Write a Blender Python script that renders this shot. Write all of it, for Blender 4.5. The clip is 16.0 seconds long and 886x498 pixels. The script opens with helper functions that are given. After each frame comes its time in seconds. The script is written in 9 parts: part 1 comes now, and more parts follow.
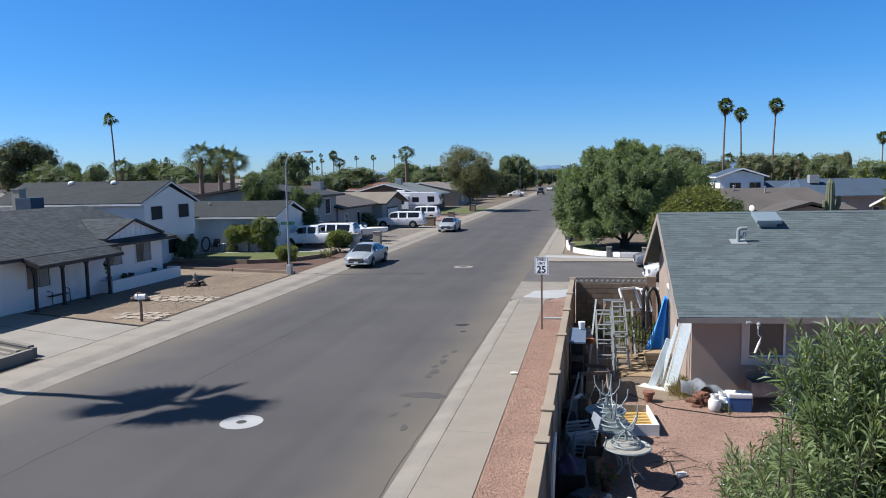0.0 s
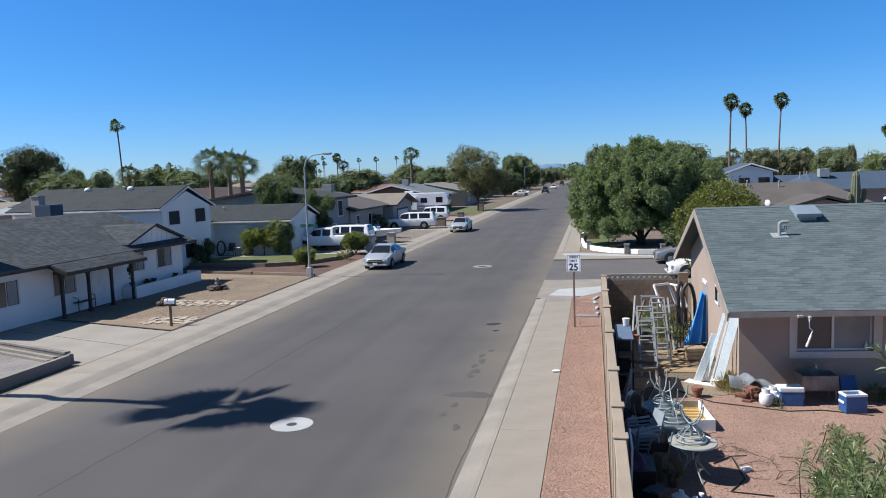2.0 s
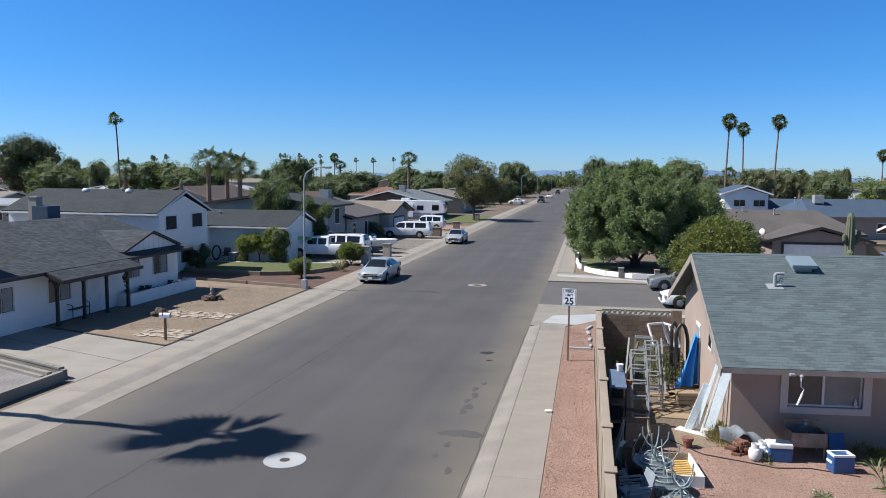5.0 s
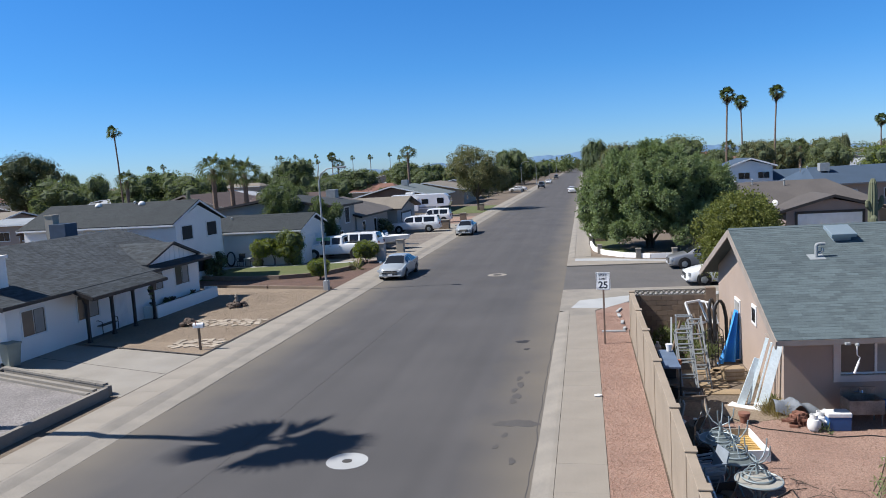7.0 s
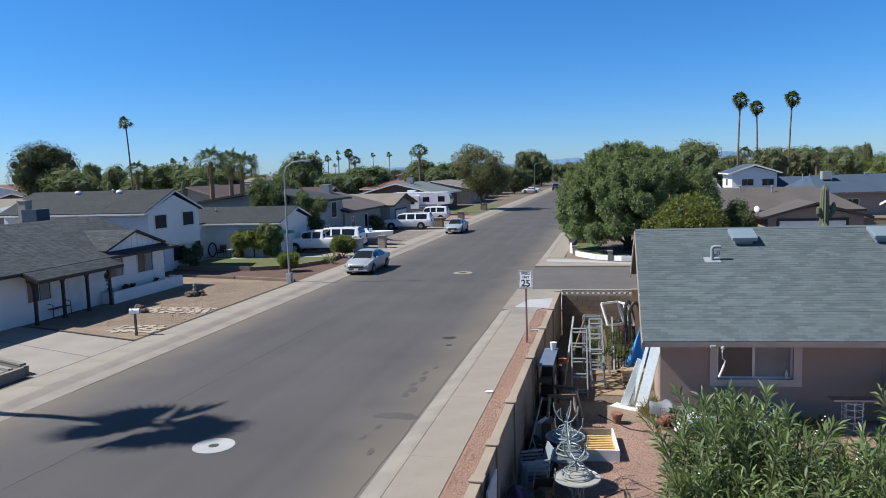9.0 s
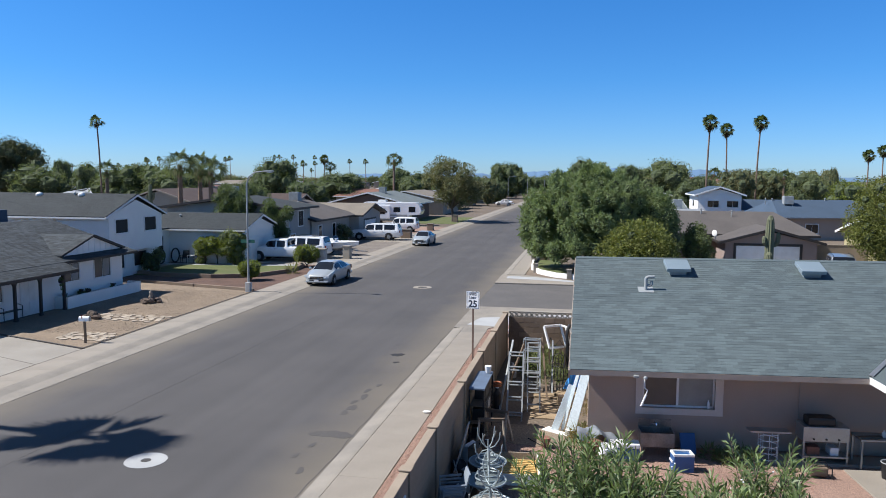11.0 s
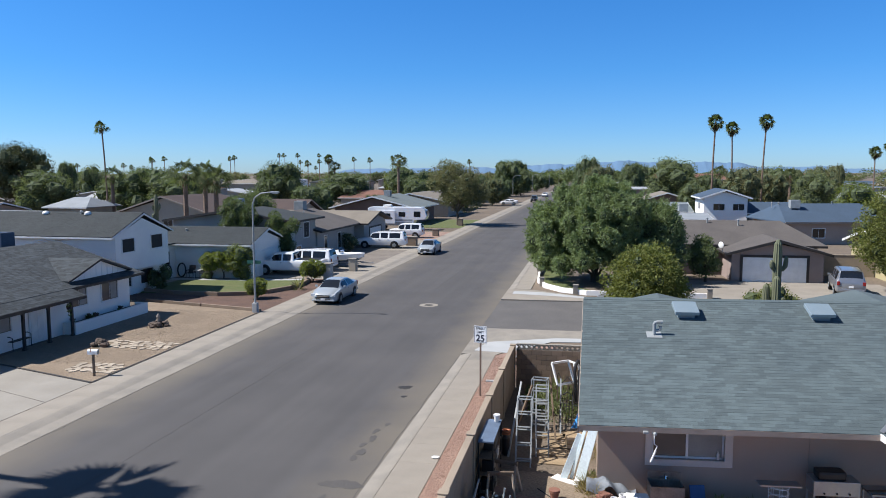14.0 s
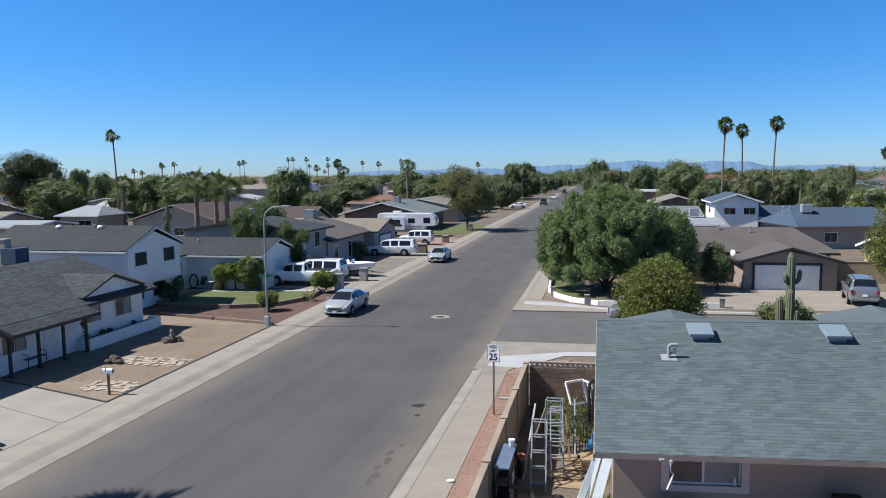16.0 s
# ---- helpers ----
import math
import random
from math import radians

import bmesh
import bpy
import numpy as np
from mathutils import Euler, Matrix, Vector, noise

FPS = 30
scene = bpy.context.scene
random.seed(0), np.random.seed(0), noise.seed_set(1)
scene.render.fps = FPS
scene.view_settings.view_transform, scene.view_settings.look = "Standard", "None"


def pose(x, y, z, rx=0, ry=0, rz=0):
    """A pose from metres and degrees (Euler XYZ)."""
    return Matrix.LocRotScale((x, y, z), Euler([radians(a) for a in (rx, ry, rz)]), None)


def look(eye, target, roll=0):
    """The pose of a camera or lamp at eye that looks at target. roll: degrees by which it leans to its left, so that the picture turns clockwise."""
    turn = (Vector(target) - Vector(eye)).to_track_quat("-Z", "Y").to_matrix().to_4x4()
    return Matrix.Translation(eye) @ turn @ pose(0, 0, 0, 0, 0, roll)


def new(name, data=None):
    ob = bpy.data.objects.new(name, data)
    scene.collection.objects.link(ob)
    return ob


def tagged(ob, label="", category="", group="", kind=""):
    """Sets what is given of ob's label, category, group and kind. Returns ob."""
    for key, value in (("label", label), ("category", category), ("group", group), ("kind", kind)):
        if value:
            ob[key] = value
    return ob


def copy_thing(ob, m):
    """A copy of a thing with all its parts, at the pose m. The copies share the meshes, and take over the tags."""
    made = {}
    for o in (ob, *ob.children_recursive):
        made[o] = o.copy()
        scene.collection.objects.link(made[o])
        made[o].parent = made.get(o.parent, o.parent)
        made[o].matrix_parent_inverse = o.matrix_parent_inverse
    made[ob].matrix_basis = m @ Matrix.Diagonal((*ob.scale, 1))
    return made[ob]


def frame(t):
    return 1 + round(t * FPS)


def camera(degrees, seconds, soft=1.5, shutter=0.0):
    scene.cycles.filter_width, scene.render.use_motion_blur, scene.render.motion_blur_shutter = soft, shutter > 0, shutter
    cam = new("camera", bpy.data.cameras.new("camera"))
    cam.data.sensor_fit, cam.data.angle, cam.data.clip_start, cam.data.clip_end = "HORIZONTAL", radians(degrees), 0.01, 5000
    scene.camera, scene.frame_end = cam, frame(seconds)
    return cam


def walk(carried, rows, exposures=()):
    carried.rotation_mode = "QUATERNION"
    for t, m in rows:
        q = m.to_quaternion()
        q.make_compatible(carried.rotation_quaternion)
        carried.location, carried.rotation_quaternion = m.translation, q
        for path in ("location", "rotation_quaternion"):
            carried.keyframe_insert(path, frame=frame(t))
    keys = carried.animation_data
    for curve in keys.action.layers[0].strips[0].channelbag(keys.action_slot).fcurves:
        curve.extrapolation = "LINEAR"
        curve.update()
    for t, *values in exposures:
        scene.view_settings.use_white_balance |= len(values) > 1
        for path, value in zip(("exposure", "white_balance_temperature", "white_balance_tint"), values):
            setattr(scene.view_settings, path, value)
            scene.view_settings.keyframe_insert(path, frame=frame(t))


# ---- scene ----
cam = camera(62.0, 16.0, soft=0.95)

# PATH
PATH = [
    (0, (0.26, 0.296, 5.93), (-0.137, 2.246, 5.731), -1.0),
    (0.5, (0.075, 0.127, 6.014), (-0.275, 2.088, 5.828), 3.8),
    (1, (-0.678, 0.206, 5.968), (-1.035, 2.163, 5.756), 0.7),
    (1.5, (-0.851, 0.095, 5.909), (-1.251, 2.047, 5.733), -2.9),
    (2, (-0.851, 0.104, 5.914), (-1.252, 2.053, 5.717), -2.0),
    (2.5, (-0.849, 0.101, 5.901), (-1.253, 2.049, 5.697), -1.3),
    (3, (-0.84, 0.109, 5.891), (-1.243, 2.057, 5.687), -1.0),
    (3.5, (-0.811, 0.094, 5.973), (-1.205, 2.045, 5.77), -0.6),
    (4, (-0.896, 0.061, 6.385), (-1.284, 2.012, 6.179), -0.0),
    (6.3, (-1.431, -0.115, 7.086), (-1.782, 1.846, 6.909), 2.0),
    (6.5, (-1.637, -0.186, 7.078), (-1.963, 1.774, 6.856), 4.4),
    (7, (-2.173, -0.212, 7.023), (-2.555, 1.739, 6.808), -3.2),
    (7.5, (-1.729, -0.434, 7.061), (-2.171, 1.504, 6.838), -6.1),
    (8, (-0.925, -0.04, 6.974), (-1.375, 1.893, 6.727), -6.0),
    (8.5, (0.231, 0.356, 6.748), (-0.232, 2.285, 6.494), -5.2),
    (9, (1.608, 0.463, 6.683), (1.158, 2.4, 6.47), -1.7),
    (9.5, (2.397, 0.426, 6.732), (1.983, 2.373, 6.53), 3.1),
    (10, (2.54, 0.498, 6.914), (2.133, 2.446, 6.711), 3.3),
    (10.2, (2.639, 0.38, 6.965), (2.231, 2.328, 6.768), 2.5),
    (12.5, (2.691, 0.234, 7.778), (2.314, 2.188, 7.582), -0.5),
    (13, (2.579, 0.343, 8.097), (2.215, 2.3, 7.9), -0.2),
    (13.5, (2.679, 0.206, 8.3), (2.303, 2.159, 8.09), -0.3),
    (14, (2.559, 0.433, 8.692), (2.16, 2.382, 8.484), -0.1),
    (14.5, (2.493, 0.447, 9.092), (2.081, 2.394, 8.889), -0.3),
    (15, (2.47, 0.449, 9.413), (2.058, 2.395, 9.209), -0.6),
    (15.5, (2.407, 0.458, 9.487), (1.988, 2.404, 9.291), -0.3),
    (16, (2.429, 0.449, 9.364), (2.006, 2.394, 9.16), -0.6),
]
walk(cam, [(t, look(eye, target, roll)) for t, eye, target, roll in PATH], [(0, 0.55), (3.5, 0.55), (7, 0.53), (8.5, 0.48), (9.5, 0.52), (10.2, 0.56), (12.5, 0.64), (13.5, 0.63), (16, 0.57)])

# ---- light ----
SUN = Vector((-0.645, -0.13, 0.76)).normalized()
world = bpy.data.worlds.new("sky")
scene.world = world
world.use_nodes = True
wn = world.node_tree.nodes
sky = wn.new("ShaderNodeTexSky")
sky.sky_type = "NISHITA"
sky.sun_disc = False
sky.sun_elevation = math.asin(SUN.z)
sky.sun_rotation = math.atan2(SUN.x, SUN.y)
sky.air_density, sky.dust_density, sky.ozone_density = 0.6, 0.3, 2.2
# dry-air haze: the tint of the sky by height above the horizon, alike all round
way, split, haze, tint = wn.new("ShaderNodeTexCoord"), wn.new("ShaderNodeSeparateXYZ"), wn.new("ShaderNodeValToRGB"), wn.new("ShaderNodeMix")
haze.color_ramp.elements[0].position, haze.color_ramp.elements[0].color = 0.0, (0.645, 0.825, 1.04, 1)
haze.color_ramp.elements[1].position, haze.color_ramp.elements[1].color = 0.85, (0.74, 0.90, 1.0, 1)
for place, colour in ((0.05, (0.515, 0.825, 1.12, 1)), (0.13, (0.37, 0.865, 1.275, 1)), (0.26, (0.315, 0.95, 1.50, 1)), (0.5, (0.58, 0.90, 1.14, 1))):
    haze.color_ramp.elements.new(place).color = colour
tint.data_type, tint.blend_type = "RGBA", "MULTIPLY"
tint.inputs[0].default_value = 1.0
world.node_tree.links.new(way.outputs["Generated"], split.inputs[0])
world.node_tree.links.new(split.outputs[2], haze.inputs[0])
world.node_tree.links.new(haze.outputs[0], tint.inputs[7])
world.node_tree.links.new(sky.outputs[0], tint.inputs[6])
world.node_tree.links.new(tint.outputs[2], wn["Background"].inputs[0])
wn["Background"].inputs[1].default_value = 0.085
sun_data = bpy.data.lights.new("sun", "SUN")
sun_data.energy, sun_data.angle, sun_data.color = 5.0, radians(0.53), (1.0, 0.965, 0.93)
sun = new("sun", sun_data)
sun.matrix_world = look(SUN * 60, (0, 0, 0))
scene.view_settings.exposure = 0.55


# ---- mesh helpers ----
class M:
    """Collects vertices and faces of one mesh."""

    def __init__(self):
        self.v, self.f = [], []

    def add(self, verts, faces):
        n = len(self.v)
        self.v += [tuple(p) for p in verts]
        self.f += [tuple(i + n for i in f) for f in faces]
        return self

    def box(self, x0, y0, z0, x1, y1, z1):
        v = [(x, y, z) for z in (z0, z1) for x, y in ((x0, y0), (x1, y0), (x1, y1), (x0, y1))]
        return self.add(v, [(3, 2, 1, 0), (4, 5, 6, 7), (0, 1, 5, 4), (1, 2, 6, 5), (2, 3, 7, 6), (3, 0, 4, 7)])

    def obox(self, a, b, wide, high):
        """A beam from a to b."""
        a, b = Vector(a), Vector(b)
        d = (b - a).normalized()
        side = d.cross(Vector((0, 0, 1)))
        side = (side if side.length > 1e-3 else Vector((1, 0, 0))).normalized()
        up = side.cross(d).normalized()
        s, u = side * wide / 2, up * high / 2
        v = [p + q for p in (a, b) for q in (-s - u, s - u, s + u, -s + u)]
        return self.add(v, [(0, 1, 2, 3), (7, 6, 5, 4), (0, 4, 5, 1), (1, 5, 6, 2), (2, 6, 7, 3), (3, 7, 4, 0)])

    def prism(self, poly, z0, z1):
        n = len(poly)
        v = [(x, y, z0) for x, y in poly] + [(x, y, z1) for x, y in poly]
        return self.add(v, [tuple(range(n))[::-1], tuple(range(n, 2 * n))] + [(i, (i + 1) % n, (i + 1) % n + n, i + n) for i in range(n)])

    def slab(self, pts, off):
        """A flat polygon in space made thick along off."""
        n, off = len(pts), Vector(off)
        v = [Vector(p) for p in pts]
        v += [p + off for p in v]
        return self.add(v, [tuple(range(n)), tuple(range(n, 2 * n))[::-1]] + [((i + 1) % n, i, i + n, (i + 1) % n + n) for i in range(n)])

    def tube(self, pts, rad, n=8, cap=True):
        pts = [Vector(p) for p in pts]
        rad = rad if isinstance(rad, (list, tuple)) else [rad] * len(pts)
        base, ref = len(self.v), None
        for i, p in enumerate(pts):
            d = (pts[min(i + 1, len(pts) - 1)] - pts[max(i - 1, 0)]).normalized()
            if ref is None:
                ref = d.orthogonal().normalized()
            ref = (ref - d * ref.dot(d)).normalized()
            w = d.cross(ref)
            for k in range(n):
                a = 2 * math.pi * k / n
                self.v.append(tuple(p + (ref * math.cos(a) + w * math.sin(a)) * rad[i]))
        for i in range(len(pts) - 1):
            for k in range(n):
                a, b = base + i * n + k, base + i * n + (k + 1) % n
                self.f.append((a, b, b + n, a + n))
        if cap:
            self.f.append(tuple(base + k for k in range(n))[::-1])
            self.f.append(tuple(base + (len(pts) - 1) * n + k for k in range(n)))
        return self

    def cyl(self, p0, p1, r0, r1=None, n=12):
        return self.tube([p0, p1], [r0, r0 if r1 is None else r1], n)

    def ring(self, c, r, thick, n=28):
        return self.tube([(c[0] + r * math.cos(2 * math.pi * i / n), c[1] + r * math.sin(2 * math.pi * i / n), c[2]) for i in range(n + 1)], thick, 6, False)

    def ball(self, c, r, n=10, m=7, flat=(1, 1, 1), rough=0.0, seed=0):
        rnd = random.Random(seed)
        v = [(c[0], c[1], c[2] - r * flat[2])]
        for j in range(1, m):
            t = math.pi * j / m
            for k in range(n):
                a = 2 * math.pi * k / n
                q = r * (1 + rough * rnd.uniform(-1, 1))
                v.append((c[0] + q * flat[0] * math.sin(t) * math.cos(a), c[1] + q * flat[1] * math.sin(t) * math.sin(a), c[2] - q * flat[2] * math.cos(t)))
        v.append((c[0], c[1], c[2] + r * flat[2]))
        last = len(v) - 1
        f = [(0, 1 + (k + 1) % n, 1 + k) for k in range(n)]
        for j in range(m - 2):
            f += [(1 + j * n + k, 1 + j * n + (k + 1) % n, 1 + (j + 1) * n + (k + 1) % n, 1 + (j + 1) * n + k) for k in range(n)]
        f += [(last, 1 + (m - 2) * n + k, 1 + (m - 2) * n + (k + 1) % n) for k in range(n)]
        return self.add(v, f)

    def lathe(self, prof, n=20, c=(0, 0)):
        v = [(c[0] + r * math.cos(2 * math.pi * k / n), c[1] + r * math.sin(2 * math.pi * k / n), z) for r, z in prof for k in range(n)]
        f = [(i * n + k, i * n + (k + 1) % n, (i + 1) * n + (k + 1) % n, (i + 1) * n + k) for i in range(len(prof) - 1) for k in range(n)]
        f += [tuple(range(n))[::-1], tuple((len(prof) - 1) * n + k for k in range(n))]
        return self.add(v, f)

    def mesh(self, name, bevel=0.0, smooth=False):
        me = bpy.data.meshes.new(name)
        me.from_pydata(self.v, [], self.f)
        if bevel:
            bm = bmesh.new()
            bm.from_mesh(me)
            sharp = [e for e in bm.edges if len(e.link_faces) == 2 and e.calc_face_angle(0) > 0.5]
            bmesh.ops.bevel(bm, geom=sharp, offset=bevel, segments=2, profile=0.6, affect="EDGES", clamp_overlap=True)
            bm.to_mesh(me)
            bm.free()
        if smooth:
            me.shade_smooth()
            me.set_sharp_from_angle(angle=0.6)
        return me


def part(name, m, material, parent=None, label="", bevel=0.0, smooth=False, at=None):
    """Links one mesh object, as a part of a thing or by itself."""
    me = m.mesh(name, bevel, smooth) if isinstance(m, M) else m
    if not me.materials:
        me.materials.append(material)
    ob = new(name, me)
    ob.parent = parent
    if at is not None:
        ob.matrix_basis = at
    return tagged(ob, label)


def thing(name, at, label, category, group="", kind=""):
    ob = new(name)
    ob.empty_display_size = 0.2
    ob.matrix_basis = at
    return tagged(ob, label, category, group, kind)


def quads(points):
    """A mesh of loose quads from an array n x 4 x 3."""
    n = len(points)
    me = bpy.data.meshes.new("leaves")
    me.vertices.add(4 * n)
    me.vertices.foreach_set("co", points.astype(np.float32).ravel())
    me.loops.add(4 * n)
    me.loops.foreach_set("vertex_index", np.arange(4 * n, dtype=np.int32))
    me.polygons.add(n)
    me.polygons.foreach_set("loop_start", np.arange(0, 4 * n, 4, dtype=np.int32))
    me.update(calc_edges=True)
    return me


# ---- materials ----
TONE = 0.71  # darkens base colours under 0.6 to deepen shadows at the raised exposure


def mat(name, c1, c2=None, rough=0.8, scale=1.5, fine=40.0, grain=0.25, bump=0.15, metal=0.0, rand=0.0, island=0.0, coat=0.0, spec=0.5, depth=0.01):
    """A procedural surface: two colours mixed in large soft stains, fine grain in brightness and relief."""
    m = bpy.data.materials.new(name)
    m.use_nodes = True
    nt = m.node_tree
    nd, ln = nt.nodes, nt.links
    b = nd["Principled BSDF"]
    co = nd.new("ShaderNodeTexCoord")
    big = nd.new("ShaderNodeTexNoise")
    big.inputs["Scale"].default_value, big.inputs["Detail"].default_value = scale, 6
    small = nd.new("ShaderNodeTexNoise")
    small.inputs["Scale"].default_value, small.inputs["Detail"].default_value = fine, 4
    for q in (big, small):
        ln.new(co.outputs["Object"], q.inputs["Vector"])
    ramp = nd.new("ShaderNodeMapRange")
    ramp.inputs[1].default_value, ramp.inputs[2].default_value = 0.35, 0.65
    ln.new(big.outputs["Fac"], ramp.inputs[0])
    mix = nd.new("ShaderNodeMix")
    mix.data_type = "RGBA"
    c2 = c2 or tuple(x * 0.82 for x in c1)
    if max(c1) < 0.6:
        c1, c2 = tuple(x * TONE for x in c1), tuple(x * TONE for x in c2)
    mix.inputs[6].default_value, mix.inputs[7].default_value = (*c1, 1), (*c2, 1)
    ln.new(ramp.outputs[0], mix.inputs[0])
    val = nd.new("ShaderNodeMapRange")
    val.inputs[1].default_value, val.inputs[2].default_value = 0.25, 0.75
    val.inputs[3].default_value, val.inputs[4].default_value = 1 - grain, 1 + grain
    ln.new(small.outputs["Fac"], val.inputs[0])
    hsv = nd.new("ShaderNodeHueSaturation")
    ln.new(mix.outputs[2], hsv.inputs["Color"])
    last = val.outputs[0]
    for amount, node, out in ((rand, "ShaderNodeObjectInfo", "Random"), (island, "ShaderNodeNewGeometry", "Random Per Island")):
        if amount:
            src, r2, mul = nd.new(node), nd.new("ShaderNodeMapRange"), nd.new("ShaderNodeMath")
            r2.inputs[3].default_value, r2.inputs[4].default_value = 1 - amount, 1 + amount
            ln.new(src.outputs[out], r2.inputs[0])
            mul.operation = "MULTIPLY"
            ln.new(last, mul.inputs[0])
            ln.new(r2.outputs[0], mul.inputs[1])
            last = mul.outputs[0]
    ln.new(last, hsv.inputs["Value"])
    ln.new(hsv.outputs[0], b.inputs["Base Color"])
    b.inputs["Roughness"].default_value, b.inputs["Metallic"].default_value = rough, metal
    b.inputs["Specular IOR Level"].default_value, b.inputs["Coat Weight"].default_value = spec, coat
    if bump:
        bp = nd.new("ShaderNodeBump")
        bp.inputs["Strength"].default_value, bp.inputs["Distance"].default_value = bump, depth
        ln.new(small.outputs["Fac"], bp.inputs["Height"])
        ln.new(bp.outputs[0], b.inputs["Normal"])
    return m


def leaf_mat(name, c1, c2, island=0.35, rough=0.7, spec=0.2):
    m = mat(name, c1, c2, rough, 0.6, 9.0, 0.2, 0, island=island, spec=spec)
    nt = m.node_tree
    tr, ad = nt.nodes.new("ShaderNodeBsdfTranslucent"), nt.nodes.new("ShaderNodeMixShader")
    ad.inputs[0].default_value = 0.22
    tr.inputs[0].default_value = (c1[0] * 1.6, c1[1] * 1.7, c1[2] * 0.9, 1)
    nt.links.new(nt.nodes["Principled BSDF"].outputs[0], ad.inputs[1])
    nt.links.new(tr.outputs[0], ad.inputs[2])
    nt.links.new(ad.outputs[0], nt.nodes["Material Output"].inputs[0])
    return m


ASPHALT = mat("asphalt", (0.105, 0.099, 0.098), (0.085, 0.081, 0.081), 0.9, 0.22, 42, 0.42, 0.4)
def dusty_edges(m):
    """Tan dust towards both gutters and faint streaks along the lanes."""
    nt = m.node_tree
    nd, ln = nt.nodes, nt.links
    b = nd["Principled BSDF"]
    src = b.inputs["Base Color"].links[0].from_socket
    co, sep, wob, ad = nd.new("ShaderNodeTexCoord"), nd.new("ShaderNodeSeparateXYZ"), nd.new("ShaderNodeTexNoise"), nd.new("ShaderNodeMath")
    wob.inputs["Scale"].default_value, wob.inputs["Detail"].default_value = 0.35, 8
    ln.new(co.outputs["Object"], sep.inputs[0])
    ln.new(co.outputs["Object"], wob.inputs["Vector"])
    ad.operation, ad.inputs[2].default_value = "MULTIPLY_ADD", -1.2
    ad.inputs[1].default_value = 2.4
    ln.new(wob.outputs["Fac"], ad.inputs[0])
    off, dist = nd.new("ShaderNodeMath"), nd.new("ShaderNodeMath")
    off.operation, off.inputs[1].default_value = "ADD", 9.385
    ln.new(sep.outputs[0], off.inputs[0])
    dist.operation = "ABSOLUTE"
    ln.new(off.outputs[0], dist.inputs[0])
    tot, rng_ = nd.new("ShaderNodeMath"), nd.new("ShaderNodeMapRange")
    ln.new(dist.outputs[0], tot.inputs[0])
    ln.new(ad.outputs[0], tot.inputs[1])
    rng_.inputs[1].default_value, rng_.inputs[2].default_value, rng_.inputs[4].default_value = 3.9, 6.0, 0.9
    ln.new(tot.outputs[0], rng_.inputs[0])
    mix = nd.new("ShaderNodeMix")
    mix.data_type = "RGBA"
    mix.inputs[7].default_value = (0.138, 0.120, 0.096, 1)
    ln.new(rng_.outputs[0], mix.inputs[0])
    mp, streak, sv, hs = nd.new("ShaderNodeMapping"), nd.new("ShaderNodeTexNoise"), nd.new("ShaderNodeMapRange"), nd.new("ShaderNodeHueSaturation")
    mp.inputs["Scale"].default_value = (1.1, 0.025, 1)
    streak.inputs["Scale"].default_value, streak.inputs["Detail"].default_value = 1.0, 4
    ln.new(co.outputs["Object"], mp.inputs[0])
    ln.new(mp.outputs[0], streak.inputs["Vector"])
    sv.inputs[1].default_value, sv.inputs[2].default_value, sv.inputs[3].default_value, sv.inputs[4].default_value = 0.3, 0.7, 0.9, 1.1
    ln.new(streak.outputs["Fac"], sv.inputs[0])
    ln.new(src, hs.inputs["Color"])
    ln.new(sv.outputs[0], hs.inputs["Value"])
    ln.new(hs.outputs[0], mix.inputs[6])
    ln.new(mix.outputs[2], b.inputs["Base Color"])


dusty_edges(ASPHALT)
ASPHALT_PALE = mat("asphalt_pale", (0.15, 0.14, 0.133), (0.125, 0.118, 0.114), 0.9, 0.5, 55, 0.3, 0.3)
CONCRETE = mat("concrete", (0.375, 0.335, 0.28), (0.315, 0.28, 0.235), 0.85, 0.7, 60, 0.14, 0.2, rand=0.025)
CONCRETE_OLD = mat("concrete_old", (0.36, 0.325, 0.275), (0.28, 0.255, 0.22), 0.88, 0.9, 45, 0.2, 0.25)
CONCRETE_DRIVE = mat("concrete_drive", (0.39, 0.362, 0.315), (0.33, 0.302, 0.26), 0.85, 0.6, 60, 0.16, 0.2)
CONCRETE_NEW = mat("concrete_new", (0.53, 0.54, 0.54), (0.46, 0.47, 0.47), 0.8, 0.8, 60, 0.1, 0.15)
JOINT = mat("joint_soil", (0.12, 0.10, 0.085), None, 0.95)
GRAVEL_RED = mat("gravel_red", (0.41, 0.27, 0.208), (0.34, 0.218, 0.17), 0.95, 0.8, 30, 0.5, 0.9, depth=0.03)
GRAVEL_TAN = mat("gravel_tan", (0.33, 0.255, 0.18), (0.27, 0.205, 0.145), 0.95, 0.6, 22, 0.45, 0.9, depth=0.03)
GRAVEL_GREY = mat("gravel_grey", (0.27, 0.235, 0.20), (0.21, 0.18, 0.155), 0.95, 0.6, 20, 0.5, 0.9, depth=0.03)
SOIL = mat("soil", (0.22, 0.17, 0.125), (0.15, 0.12, 0.09), 0.95, 0.15, 12, 0.35, 0.6, depth=0.03)
MULCH = mat("mulch_red", (0.165, 0.096, 0.07), (0.125, 0.075, 0.056), 0.95, 0.8, 30, 0.5, 0.8, depth=0.03)
LAWN = mat("lawn", (0.115, 0.15, 0.042), (0.15, 0.165, 0.056), 0.9, 0.9, 45, 0.45, 0.8, depth=0.03)
STUCCO_WHITE = mat("paint_white", (0.82, 0.80, 0.765), (0.76, 0.74, 0.715), 0.75, 0.6, 70, 0.05, 0.2)
